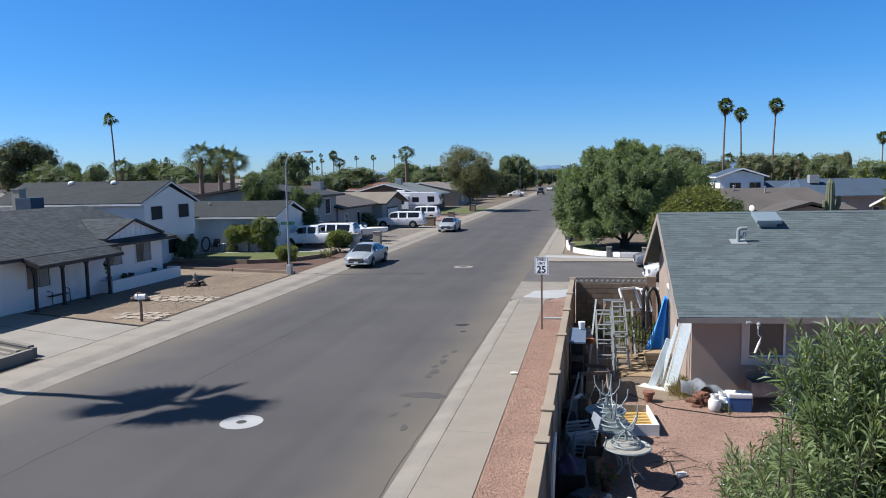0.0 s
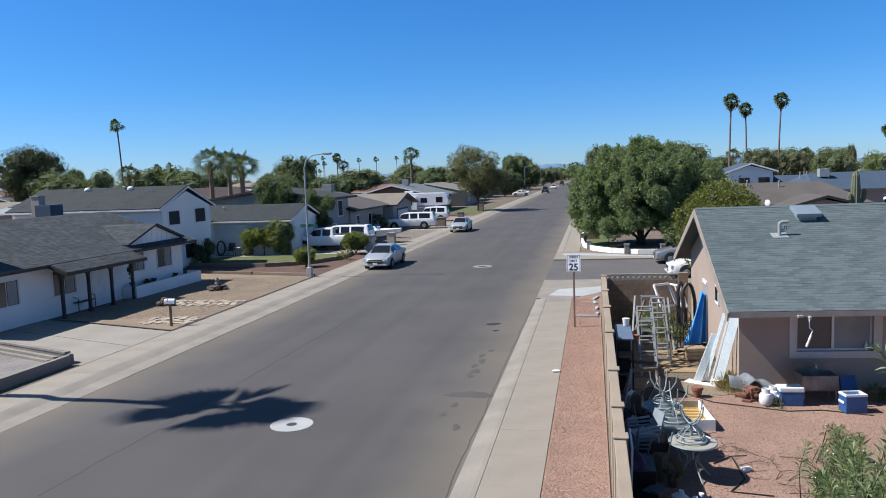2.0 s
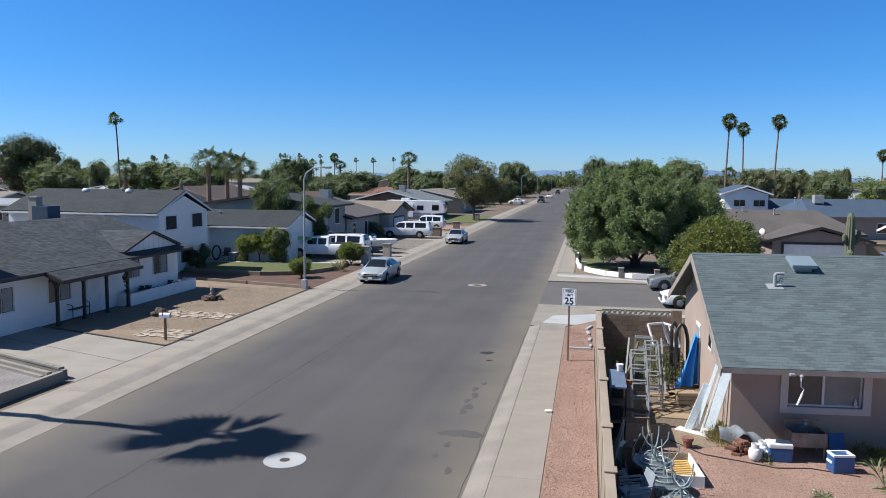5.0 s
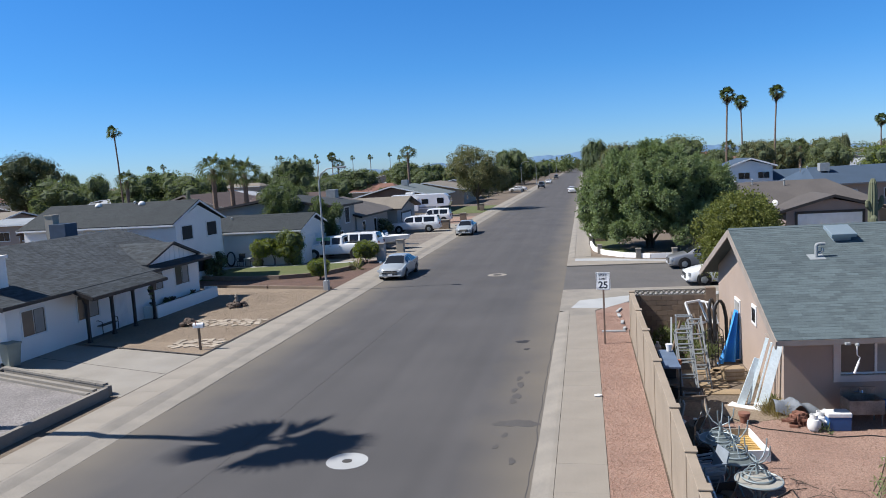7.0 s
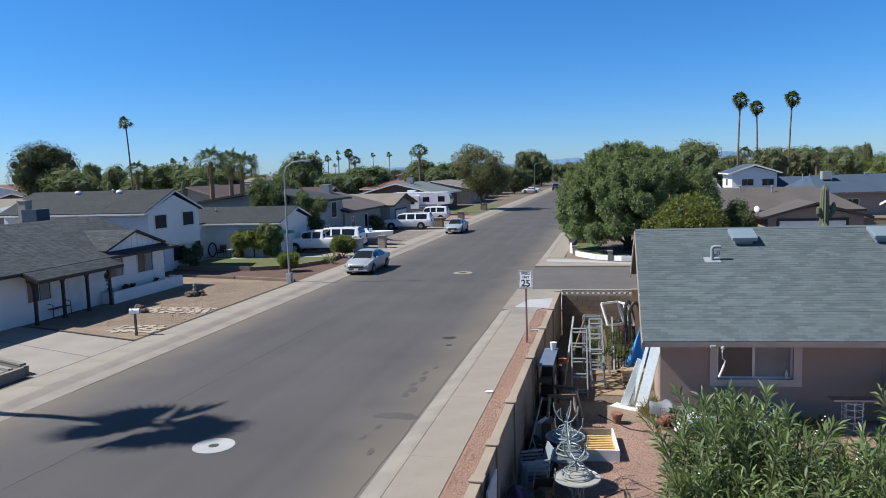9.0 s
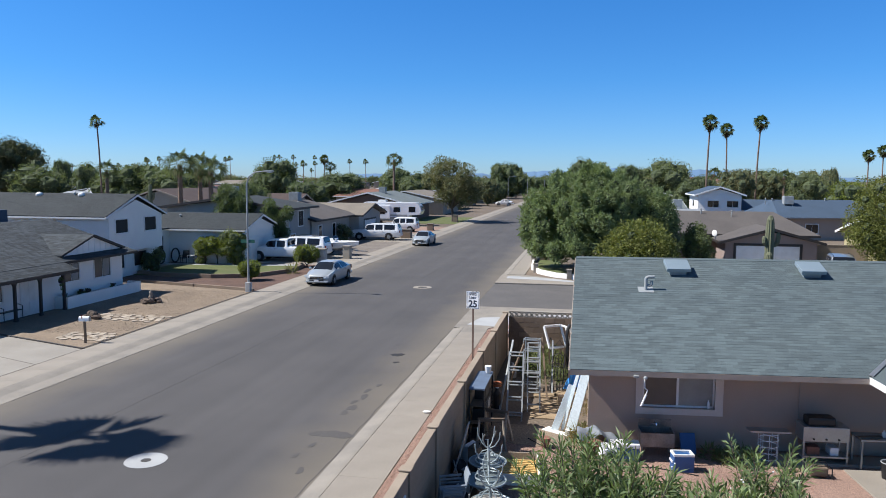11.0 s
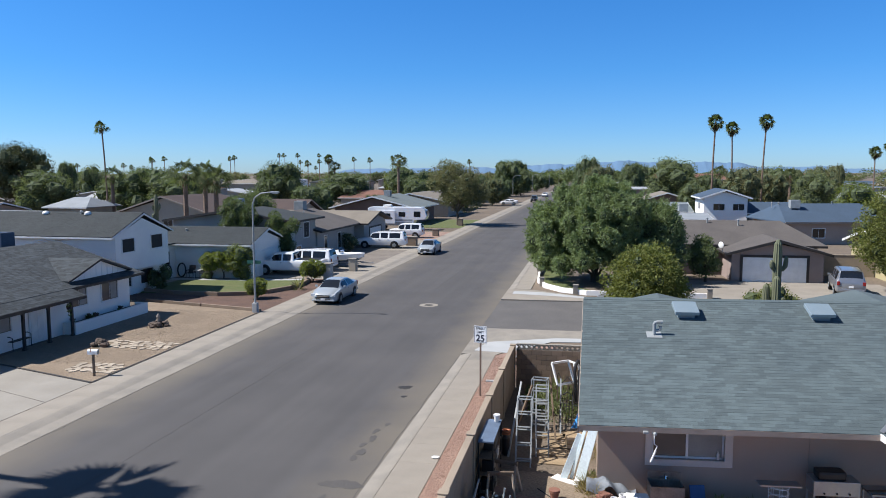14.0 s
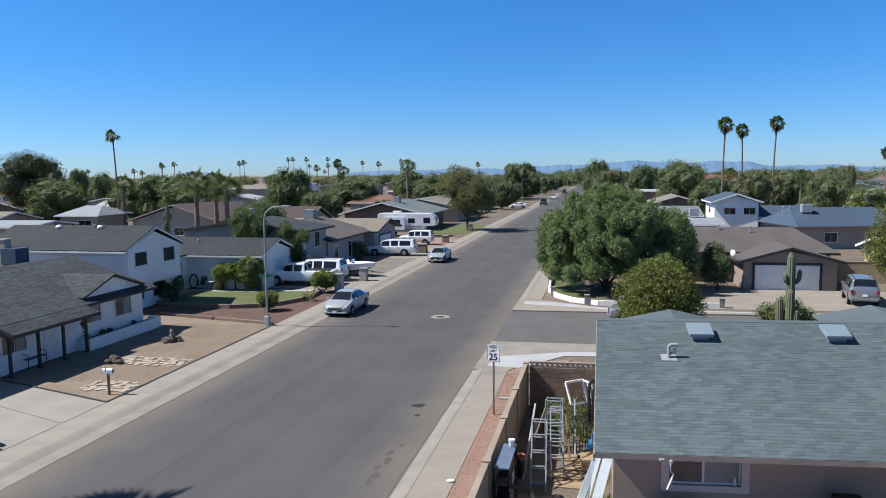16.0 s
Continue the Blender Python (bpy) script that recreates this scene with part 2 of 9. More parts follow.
STUCCO_TAN = mat("stucco_tan", (0.54, 0.42, 0.34), (0.475, 0.37, 0.30), 0.85, 0.5, 60, 0.07, 0.35)
STUCCO_GREY = mat("stucco_grey", (0.52, 0.50, 0.47), (0.46, 0.45, 0.425), 0.85, 0.6, 60, 0.06, 0.3)
STUCCO_CREAM = mat("stucco_cream", (0.52, 0.46, 0.375), (0.46, 0.41, 0.335), 0.85, 0.6, 60, 0.06, 0.3)
STUCCO_BROWN = mat("stucco_brown", (0.24, 0.16, 0.125), (0.20, 0.135, 0.105), 0.85, 0.6, 60, 0.08, 0.3)
WALL_BEIGE = mat("wall_beige", (0.43, 0.35, 0.265), (0.37, 0.30, 0.225), 0.85, 1.2, 50, 0.08, 0.35)
BLOCK = mat("block", (0.31, 0.235, 0.175), (0.26, 0.195, 0.145), 0.9, 2.0, 40, 0.15, 0.4, rand=0.16)
SHINGLE_TEAL = mat("shingle_teal", (0.108, 0.141, 0.149), (0.090, 0.120, 0.130), 0.92, 0.6, 60, 0.4, 0.5, rand=0.20, island=0.168)
SHINGLE_DARK = mat("shingle_dark", (0.055, 0.067, 0.076), (0.042, 0.052, 0.060), 0.92, 0.6, 40, 0.4, 0.5, island=0.38)
SHINGLE_GREY = mat("shingle_grey", (0.037, 0.046, 0.050), (0.030, 0.038, 0.042), 0.92, 0.5, 50, 0.3, 0.5, island=0.12)
SHINGLE_BROWN = mat("shingle_brown", (0.132, 0.117, 0.108), (0.108, 0.096, 0.09), 0.92, 0.5, 50, 0.3, 0.5, island=0.12)
SHINGLE_TAN = mat("shingle_tan", (0.27, 0.235, 0.19), (0.23, 0.20, 0.16), 0.92, 0.5, 50, 0.25, 0.5, island=0.12)
SHINGLE_BLUE = mat("shingle_blue", (0.062, 0.102, 0.16), (0.054, 0.09, 0.14), 0.9, 0.5, 50, 0.25, 0.4, island=0.12)
STUCCO_MAUVE = mat("stucco_mauve", (0.40, 0.315, 0.285), (0.35, 0.275, 0.25), 0.85, 0.6, 60, 0.07, 0.3)
TILE_RED = mat("tile_red", (0.27, 0.135, 0.10), (0.22, 0.11, 0.08), 0.9, 0.5, 30, 0.2, 0.4)
SHINGLE_PALE = mat("shingle_pale", (0.19, 0.225, 0.23), (0.165, 0.20, 0.205), 0.92, 0.5, 50, 0.25, 0.5)
ROOF_PALE = mat("roof_pale", (0.34, 0.37, 0.40), (0.28, 0.31, 0.34), 0.75, 0.4, 20, 0.1, 0.1)
SHINGLE_MAROON = mat("shingle_maroon", (0.10, 0.068, 0.06), (0.08, 0.055, 0.05), 0.92, 0.5, 50, 0.3, 0.5)
ROOF_WHITE = mat("roof_white", (0.46, 0.48, 0.50), (0.38, 0.40, 0.43), 0.7, 0.4, 20, 0.08, 0.1)
TRIM_WHITE = mat("trim_white", (0.76, 0.76, 0.75), (0.68, 0.68, 0.67), 0.55, 2, 50, 0.05, 0.05)
TRIM_DARK = mat("trim_dark", (0.045, 0.038, 0.036), (0.035, 0.03, 0.028), 0.6, 2, 40, 0.1, 0.1)
TRIM_TAN = mat("trim_tan", (0.44, 0.375, 0.32), None, 0.7, 2, 40, 0.06, 0.1)
GLASS_DARK = mat("window_glass", (0.02, 0.023, 0.027), None, 0.08, 1, 5, 0.05, 0, spec=0.6)
SCREEN_DARK = mat("sun_screen", (0.022, 0.02, 0.02), None, 0.7, 2, 120, 0.2, 0.1)
SURROUND = mat("surround", (0.60, 0.53, 0.475), (0.55, 0.485, 0.43), 0.8, 1.5, 50, 0.07, 0.25)
GLASS_GREY = mat("grey_glass", (0.13, 0.13, 0.125), None, 0.12, 1, 5, 0.05, 0, spec=0.5)
BLIND = mat("blind", (0.42, 0.41, 0.38), None, 0.7, 2, 30, 0.05, 0.05)
STEEL = mat("galvanised_steel", (0.52, 0.54, 0.55), (0.44, 0.46, 0.48), 0.42, 2, 40, 0.08, 0.05, metal=0.75)
PAINT_GREY = mat("paint_grey", (0.42, 0.45, 0.46), None, 0.5, 2, 30, 0.05, 0.05)
WOOD_OLD = mat("wood_old", (0.24, 0.175, 0.12), (0.18, 0.13, 0.09), 0.85, 3, 50, 0.25, 0.3)
RUBBER = mat("rubber", (0.02, 0.02, 0.021), None, 0.85, 4, 40, 0.15, 0.2)
BLACK = mat("black_plastic", (0.018, 0.018, 0.02), None, 0.5, 4, 30, 0.1, 0.05)
CHROME = mat("chrome", (0.7, 0.71, 0.72), None, 0.18, 4, 30, 0.03, 0, metal=1.0)
BARK = mat("bark", (0.13, 0.10, 0.08), (0.09, 0.07, 0.055), 0.95, 3, 18, 0.4, 0.8, depth=0.03)
BARK_PALM = mat("bark_palm", (0.29, 0.20, 0.15), (0.20, 0.14, 0.105), 0.95, 2, 14, 0.35, 0.8, depth=0.03)
LEAF_DARK = leaf_mat("leaf_dark", (0.13, 0.168, 0.075), (0.155, 0.19, 0.085))
LEAF_MID = leaf_mat("leaf_mid", (0.165, 0.20, 0.085), (0.19, 0.215, 0.10))
LEAF_LIME = leaf_mat("leaf_lime", (0.20, 0.235, 0.045), (0.16, 0.20, 0.042))
LEAF_OLIVE = leaf_mat("leaf_olive", (0.215, 0.21, 0.115), (0.18, 0.18, 0.095))
LEAF_OLEANDER = leaf_mat("leaf_oleander", (0.205, 0.265, 0.115), (0.15, 0.205, 0.085), 0.4, 0.5, 0.35)
# dark green that puts the shade between leaves into colour
SHADE_CORE = mat("leaf_core", (0.075, 0.10, 0.046), (0.09, 0.115, 0.054), 0.95, 2, 12, 0.3, 0.5)
PALM_GREEN = leaf_mat("palm_green", (0.105, 0.135, 0.058), (0.125, 0.145, 0.064))
PALM_DRY = leaf_mat("palm_dry", (0.22, 0.16, 0.09), (0.17, 0.12, 0.07))
BLUE_GREY = mat("blue_grey_paint", (0.065, 0.10, 0.155), None, 0.6, 2, 40, 0.1, 0.05)


# ---- ground, road, pavements ----
def patch(name, pts, z, material, label, category="", kind="structure", z0=-0.02):
    ob = part(name, M().prism(pts, z0, z), material)
    return tagged(ob, label, category or "ground", "", kind)


ROAD_L, ROAD_R = -15.25, -3.52
patch("ground", [(-2600, -600), (2600, -600), (2600, 4600), (-2600, 4600)], -0.03, SOIL, "dry sandy ground under the whole suburb", "ground", z0=-0.5)
patch("road", [(ROAD_L, -90), (ROAD_R, -90), (ROAD_R, 900), (ROAD_L, 900)], 0.0, ASPHALT, "wide worn grey asphalt street", "road")
patch("road_side", [(ROAD_R, 40.35), (120, 46.5), (120, 56), (ROAD_R, 49.75)], -0.004, ASPHALT_PALE, "pale asphalt side street meeting the main road", "road")
patch("ground_left", [(-900, -90), (-17.52, -90), (-17.52, 900), (-900, 900)], 0.05, SOIL, "bare sandy soil of the house lots", "ground")
patch("ground_right", [(-1.86, -90), (300, -90), (300, 56), (120, 46.5), (4, 40.7), (-1.86, 36.0)], 0.05, SOIL, "bare soil of the corner lot", "ground")
patch("ground_far_right", [(-1.86, 54), (4, 50.1), (120, 56), (900, 100), (900, 900), (-1.86, 900)], 0.05, SOIL, "bare soil of the lots across the side street", "ground")


def kerb(name, xa, xb, y0, y1, label):
    """A rolled kerb: gutter at xa, top at xb."""
    s = 1 if xb > xa else -1
    xr = xb - 0.48 * s
    prof = [(xa - 0.02 * s, -0.05), (xa - 0.02 * s, 0.004), (xa, 0.006), (xr, 0.012), (xr + 0.22 * s, 0.06), (xr + 0.38 * s, 0.088), (xb, 0.092), (xb, -0.05)]
    n, m = len(prof), M()
    steps = max(1, int((y1 - y0) / 3.0))
    rows = [y0 + (y1 - y0) * i / steps for i in range(steps + 1)]
    m.add([(x, y, z) for y in rows for x, z in prof], [(j * n + i, j * n + (i + 1) % n, (j + 1) * n + (i + 1) % n, (j + 1) * n + i)[::s] for j in range(steps) for i in range(n)])
    m.f += [tuple(range(n)), tuple(steps * n + i for i in range(n))[::-1]]
    return tagged(part(name, m, CONCRETE_OLD), label, "kerb", "", "structure")


kerb("kerb_right_near", ROAD_R, -3.04, -60, 34.4, "worn rolled concrete kerb and gutter")
kerb("kerb_right_far", ROAD_R, -3.04, 54.2, 500, "worn rolled concrete kerb beyond the side street")
kerb("kerb_left", ROAD_L, -16.32, -60, 500, "worn rolled concrete kerb and gutter")


def pavement(name, x0, x1, y0, y1, step, last, label):
    """Concrete walk: single slabs up to y = last, the rest joined."""
    bed = tagged(part(name, M().box(x0, y0, -0.02, x1, y1, 0.0875), CONCRETE_OLD), label, "pavement", "", "structure")
    slab = M().box(x0 + 0.003, 0.003, 0.05, x1 - 0.003, step - 0.003, 0.09).mesh("slab", 0.003)
    rest = M()
    n = int((y1 - y0) / step)
    for i in range(n):
        y = y0 + i * step
        if y < last:
            part("slab", slab, CONCRETE, bed, at=pose(0, y, random.uniform(-0.002, 0.002), random.uniform(-0.05, 0.05), 0, 0))
        else:
            rest.box(x0 + 0.003, y + 0.003, 0.05, x1 - 0.003, y + step - 0.003, 0.09)
    if rest.v:
        tagged(part("slabs", rest, CONCRETE, bed), kind="stuff")
    return bed


pavement("pavement_right_near", -3.03, -1.87, -5, 34.4, 1.53, 40, "pale concrete sidewalk of square slabs")
pavement("pavement_right_far", -3.03, -1.87, 54.3, 330, 1.53, 90, "concrete sidewalk beyond the side street")
pavement("pavement_left", -17.52, -16.33, 8, 330, 1.53, 150, "pale concrete sidewalk with joints")

# corner aprons at the mouth of the side street
patch("pavement_corner_near", [(ROAD_R, 34.42), (-1.87, 34.42), (-0.9, 36.2), (1.2, 38.4), (12, 39.6), (60, 42.6), (60, 43.35), (4, 40.55), (ROAD_R, 40.3)], 0.075, CONCRETE_OLD, "concrete corner apron with a dropped kerb", "pavement")
patch("ramp_near", [(-3.0, 35.1), (-1.4, 34.9), (0.6, 37.6), (12, 38.9), (12, 39.5), (0.8, 38.5), (-1.2, 37.6), (-2.6, 37.0)], 0.082, CONCRETE_NEW, "newly cast white concrete corner ramp", "pavement")
patch("pavement_corner_far", [(ROAD_R, 49.8), (4, 50.1), (40, 52.1), (40, 52.8), (6, 51.2), (2.0, 51.9), (0.2, 53.0), (-1.87, 54.28), (ROAD_R, 54.28)], 0.075, CONCRETE, "concrete corner apron across the side street", "pavement")
patch("ramp_far", [(-3.0, 52.2), (0.3, 51.6), (3.5, 50.75), (12, 51.1), (12, 51.45), (4.2, 51.2), (1.6, 51.95), (-1.0, 53.2), (-3.0, 53.4)], 0.082, CONCRETE_NEW, "newly cast white concrete corner ramp", "pavement")

# strips and lots
patch("gravel_strip", [(-1.86, -20), (-0.62, -20), (-0.62, 30), (1.0, 37.0), (-0.6, 36.1), (-1.86, 34.3)], 0.075, GRAVEL_RED, "red crushed gravel strip between sidewalk and wall", "gravel")
patch("gravel_yard", [(-0.4, -5), (22, -5), (22, 20.5), (2.9, 20.5), (2.9, 21.0), (-0.4, 21.0)], 0.075, GRAVEL_RED, "red gravel back yard", "gravel")
patch("dirt_yard", [(-0.4, 21.0), (2.9, 21.0), (2.9, 30), (-0.4, 30)], 0.07, SOIL, "bare dirt side yard with dry weeds", "ground")
patch("gravel_lot", [(-17.54, 26.6), (-23.2, 28.2), (-24.6, 28.5), (-25.6, 42.8), (-26.6, 44.2), (-17.54, 42.3)], 0.078, GRAVEL_TAN, "tan fine gravel front yard", "gravel")
patch("driveway_left", [(-17.54, 21.2), (-24.3, 23.6), (-26.5, 24.0), (-26.5, 29.2), (-24.6, 28.48), (-23.2, 28.18), (-17.54, 26.56)], 0.075, CONCRETE_DRIVE, "broad concrete driveway with joints", "driveway")
patch("mulch_bed", [(-17.54, 42.6), (-26.6, 44.5), (-31, 45.6), (-28.3, 48.2), (-23.1, 47.3), (-20.3, 48.8), (-19.2, 52.6), (-20.2, 56.3), (-17.54, 56.3)], 0.075, MULCH, "reddish mulch bed along the lawn", "ground")
patch("lawn", [(-29.9, 53.7), (-30.1, 48.3), (-29.4, 47.6), (-25.5, 47.5), (-23.1, 47.55), (-21.5, 48.2), (-20.4, 49.2), (-19.6, 51.0), (-19.4, 52.8), (-19.6, 54.6), (-20.4, 55.2), (-24.5, 54.2)], 0.12, LAWN, "trimmed green front lawn", "lawn")
patch("garden_path", [(-31.3, 53.75), (-29.9, 53.75), (-24.5, 54.25), (-20.4, 55.25), (-20.4, 56.3), (-24.6, 55.3), (-31.3, 54.75)], 0.085, CONCRETE_NEW, "pale concrete path along a lawn", "path")
patch("patio", [(-31.3, 50.2), (-30.1, 48.3), (-29.9, 53.74), (-31.3, 53.74)], 0.08, CONCRETE, "shaded concrete patio at a house corner", "patio")
patch("driveway_pickup", [(-17.54, 56.4), (-26, 56.6), (-26, 64.2), (-17.54, 64.2)], 0.075, CONCRETE, "concrete driveway under parked vehicles", "driveway")
patch("gravel_lot_grey", [(-17.54, 64.3), (-24.2, 64.3), (-24.2, 79), (-17.54, 79)], 0.075, GRAVEL_GREY, "grey gravel front yard", "gravel")
patch("driveway_tan", [(-17.54, 79.1), (-27, 79.1), (-27, 92), (-17.54, 92)], 0.075, CONCRETE, "concrete driveway", "driveway")
patch("brick_yard", [(-17.54, 92.1), (-28, 92.1), (-28, 104), (-17.54, 104)], 0.075, GRAVEL_RED, "red gravel front yard", "gravel")
patch("lawn_far", [(-17.54, 112), (-27, 112), (-27, 132), (-17.54, 132)], 0.08, LAWN, "green lawn under a tree", "lawn")
patch("lawn_right", [(-1.5, 57.5), (-0.6, 55.6), (0.6, 54.2), (2.4, 53.2), (3.4, 53.6), (1.5, 56), (0.5, 60), (0.2, 70), (-1.5, 70)], 0.075, LAWN, "shaded lawn and bare soil below trees", "lawn")
patch("driveway_right", [(9.6, 52.2), (24, 52.9), (24, 61.6), (9.6, 61.4)], 0.075, CONCRETE, "wide concrete driveway before a garage", "driveway")


patch("dry_ground", [(-0.3, 20.2), (0.9, 19.4), (1.9, 19.35), (2.88, 19.75), (2.88, 21.0), (-0.38, 21.0)], 0.082, GRAVEL_TAN, "dry sandy ground with straw by the house corner", "ground")


# joints of the driveway and the tarred crack across the street
def strip(name, pts, wide, z, material, label, category):
    m = M()
    for a, b in zip(pts, pts[1:]):
        d = Vector((b[0] - a[0], b[1] - a[1], 0)).normalized()
        s = Vector((-d.y, d.x, 0)) * wide / 2
        q = [Vector((*a, 0)) - s, Vector((*b, 0)) - s, Vector((*b, 0)) + s, Vector((*a, 0)) + s]
        m.prism([(p.x, p.y) for p in q], z - 0.01, z)
    return tagged(part(name, m, material), label, category, "", "structure")


# ---- houses ----
def plane_roof(m, pts, thick=0.14):
    """One roof plane: corner points in order, thick downwards."""
    return m.slab(pts, (0, 0, -thick))


def window(parent, at, w, h, material=None, frame_mat=None, mullion=True, trim=0.06, label=""):
    """A window in local x (across) and z (up), facing -y."""
    fm = frame_mat or TRIM_WHITE
    win = part("window", M().box(-w / 2, -0.012, 0, w / 2, 0.05, h), fm, parent, label, at=at)
    fr = M()
    for x0, z0, x1, z1 in ((-w / 2 - trim, -trim, w / 2 + trim, 0), (-w / 2 - trim, h, w / 2 + trim, h + trim), (-w / 2 - trim, 0, -w / 2, h), (w / 2, 0, w / 2 + trim, h)):
        fr.box(x0, -0.055, z0, x1, 0.05, z1)
    part("frame", fr, fm, win)
    cells = ((-w / 2 + 0.03, -0.02), (0.02, w / 2 - 0.03)) if mullion else ((-w / 2 + 0.03, w / 2 - 0.03),)
    for i, (a, b) in enumerate(cells):
        part("pane", M().box(a, -0.026, 0.03, b, -0.016, h - 0.03), material or GLASS_DARK, win)
    return win


def house(label, x0, y0, x1, y1, h, rise, axis, wall_mat, roof_mat, over=0.5, wins=(), turn=0.0, fascia=None, hip=0.0, door=None, base=0.04, name="house", gov=None, edge=1.0):
    """A single block with a gable or hip roof; axis is the way of the ridge. wins: face, place along it (0 to 1), sill, width, height."""
    cx, cy = (x0 + x1) / 2, (y0 + y1) / 2
    t = thing(name, pose(cx, cy, base, 0, 0, turn), label, "house")
    a, b = (x1 - x0) / 2, (y1 - y0) / 2
    half = b if axis == "x" else a
    top = h + rise * half / (half + over) if not hip else h + 0.02
    for s in (-1, 1):
        if axis == "x":
            e = s * (a - 0.1)
            pts = [(e - 0.1, -b, -0.1), (e - 0.1, b, -0.1), (e - 0.1, b, h + 0.05), (e - 0.1, 0, top - 0.1), (e - 0.1, -b, h + 0.05)]
            part("wall", M().slab(pts[::-1], (0.2, 0, 0)), wall_mat, t)
            part("wall", M().box(-a + 0.2, s * (b - 0.1) - 0.1, -0.1, a - 0.2, s * (b - 0.1) + 0.1, h + 0.05), wall_mat, t)
        else:
            e = s * (b - 0.1)
            pts = [(-a, e - 0.1, -0.1), (a, e - 0.1, -0.1), (a, e - 0.1, h + 0.05), (0, e - 0.1, top - 0.1), (-a, e - 0.1, h + 0.05)]
            part("wall", M().slab(pts, (0, 0.2, 0)), wall_mat, t)
            part("wall", M().box(s * (a - 0.1) - 0.1, -b + 0.2, -0.1, s * (a - 0.1) + 0.1, b - 0.2, h + 0.05), wall_mat, t)
    slope = rise / (half + over)
    ze = h + 0.1
    zr = ze + rise
    A, B = a + over, b + over
    if gov is not None:
        A, B = (a + gov, B) if axis == "x" else (A, b + gov)
    roof = M()
    boards = []
    if axis == "x":
        k = A - hip
        plane_roof(roof, [(-A, -B, ze), (A, -B, ze), (k, 0, zr), (-k, 0, zr)])
        plane_roof(roof, [(A, B, ze), (-A, B, ze), (-k, 0, zr), (k, 0, zr)])
        if hip:
            plane_roof(roof, [(A, -B, ze), (A, B, ze), (k, 0, zr)])
            plane_roof(roof, [(-A, B, ze), (-A, -B, ze), (-k, 0, zr)])
        else:
            for s in (-1, 1):
                for q in (-1, 1):
                    boards.append(((s * (A + 0.02), q * (B + 0.02), ze - 0.11), (s * (A + 0.02), 0, zr - 0.11), 0.035, 0.2))
        for q in (-1, 1):
            boards.append(((-A, q * (B + 0.02), ze - 0.1), (A, q * (B + 0.02), ze - 0.1), 0.035, 0.17))
    else:
        k = B - hip
        plane_roof(roof, [(A, -B, ze), (A, B, ze), (0, k, zr), (0, -k, zr)])
        plane_roof(roof, [(-A, B, ze), (-A, -B, ze), (0, -k, zr), (0, k, zr)])
        if hip:
            plane_roof(roof, [(-A, -B, ze), (A, -B, ze), (0, -k, zr)])
            plane_roof(roof, [(A, B, ze), (-A, B, ze), (0, k, zr)])
        else:
            for s in (-1, 1):
                for q in (-1, 1):
                    boards.append(((q * (A + 0.02), s * (B + 0.02), ze - 0.11), (0, s * (B + 0.02), zr - 0.11), 0.035, 0.2))
        for q in (-1, 1):
            boards.append(((q * (A + 0.02), -B, ze - 0.1), (q * (A + 0.02), B, ze - 0.1), 0.035, 0.17))
    part("roof", roof, roof_mat, t)
    for p, q, wide, high in boards:
        part("fascia", M().obox(p, q, wide, high * edge), fascia or TRIM_WHITE, t)
    for face, u, sill, ww, hh, *m in wins:
        place = {"s": pose(-a + 2 * a * u, -b, sill), "n": pose(a - 2 * a * u, b, sill, 0, 0, 180), "e": pose(a, -b + 2 * b * u, sill, 0, 0, 90), "w": pose(-a, b - 2 * b * u, sill, 0, 0, 270)}[face]
        window(t, place, ww, hh, *(m or ()))
    if door:
        face, u, ww, hh, dm = door
        place = {"s": pose(-a + 2 * a * u, -b, 0), "e": pose(a, -b + 2 * b * u, 0, 0, 0, 90)}[face]
        d = part("door", M().box(-ww / 2, -0.03, 0, ww / 2, 0.05, hh), dm, t, at=place)
        if ww > 2:
            for j in range(4):
                for i in range(8):
                    x, z = -ww / 2 + 0.08 + i * (ww - 0.12) / 8, 0.06 + j * (hh - 0.06) / 4
                    part("panel", M().box(x, -0.045, z, x + ww / 8 - 0.1, -0.03, z + hh / 4 - 0.1), dm, d)
            part("frame", M().box(-ww / 2 - 0.2, -0.05, 0, -ww / 2, 0.05, hh + 0.2).box(ww / 2, -0.05, 0, ww / 2 + 0.2, 0.05, hh + 0.2).box(-ww / 2, -0.05, hh, ww / 2, 0.05, hh + 0.2), fascia or TRIM_WHITE, d)
    return t


# corner house with the teal shingle roof; its own axes start at the roof's front corner
HR = pose(2.30, 18.55, 0.05)
SKEW = math.tan(radians(5.5))


def house_pose(x, y, z, rx=0, ry=0, rz=0):
    """A place in the house's axes, which stand a little askew to the street."""
    return pose(2.30 + x, 18.55 + y + SKEW * x, 0.05 + z, rx, ry, rz + 5.5)


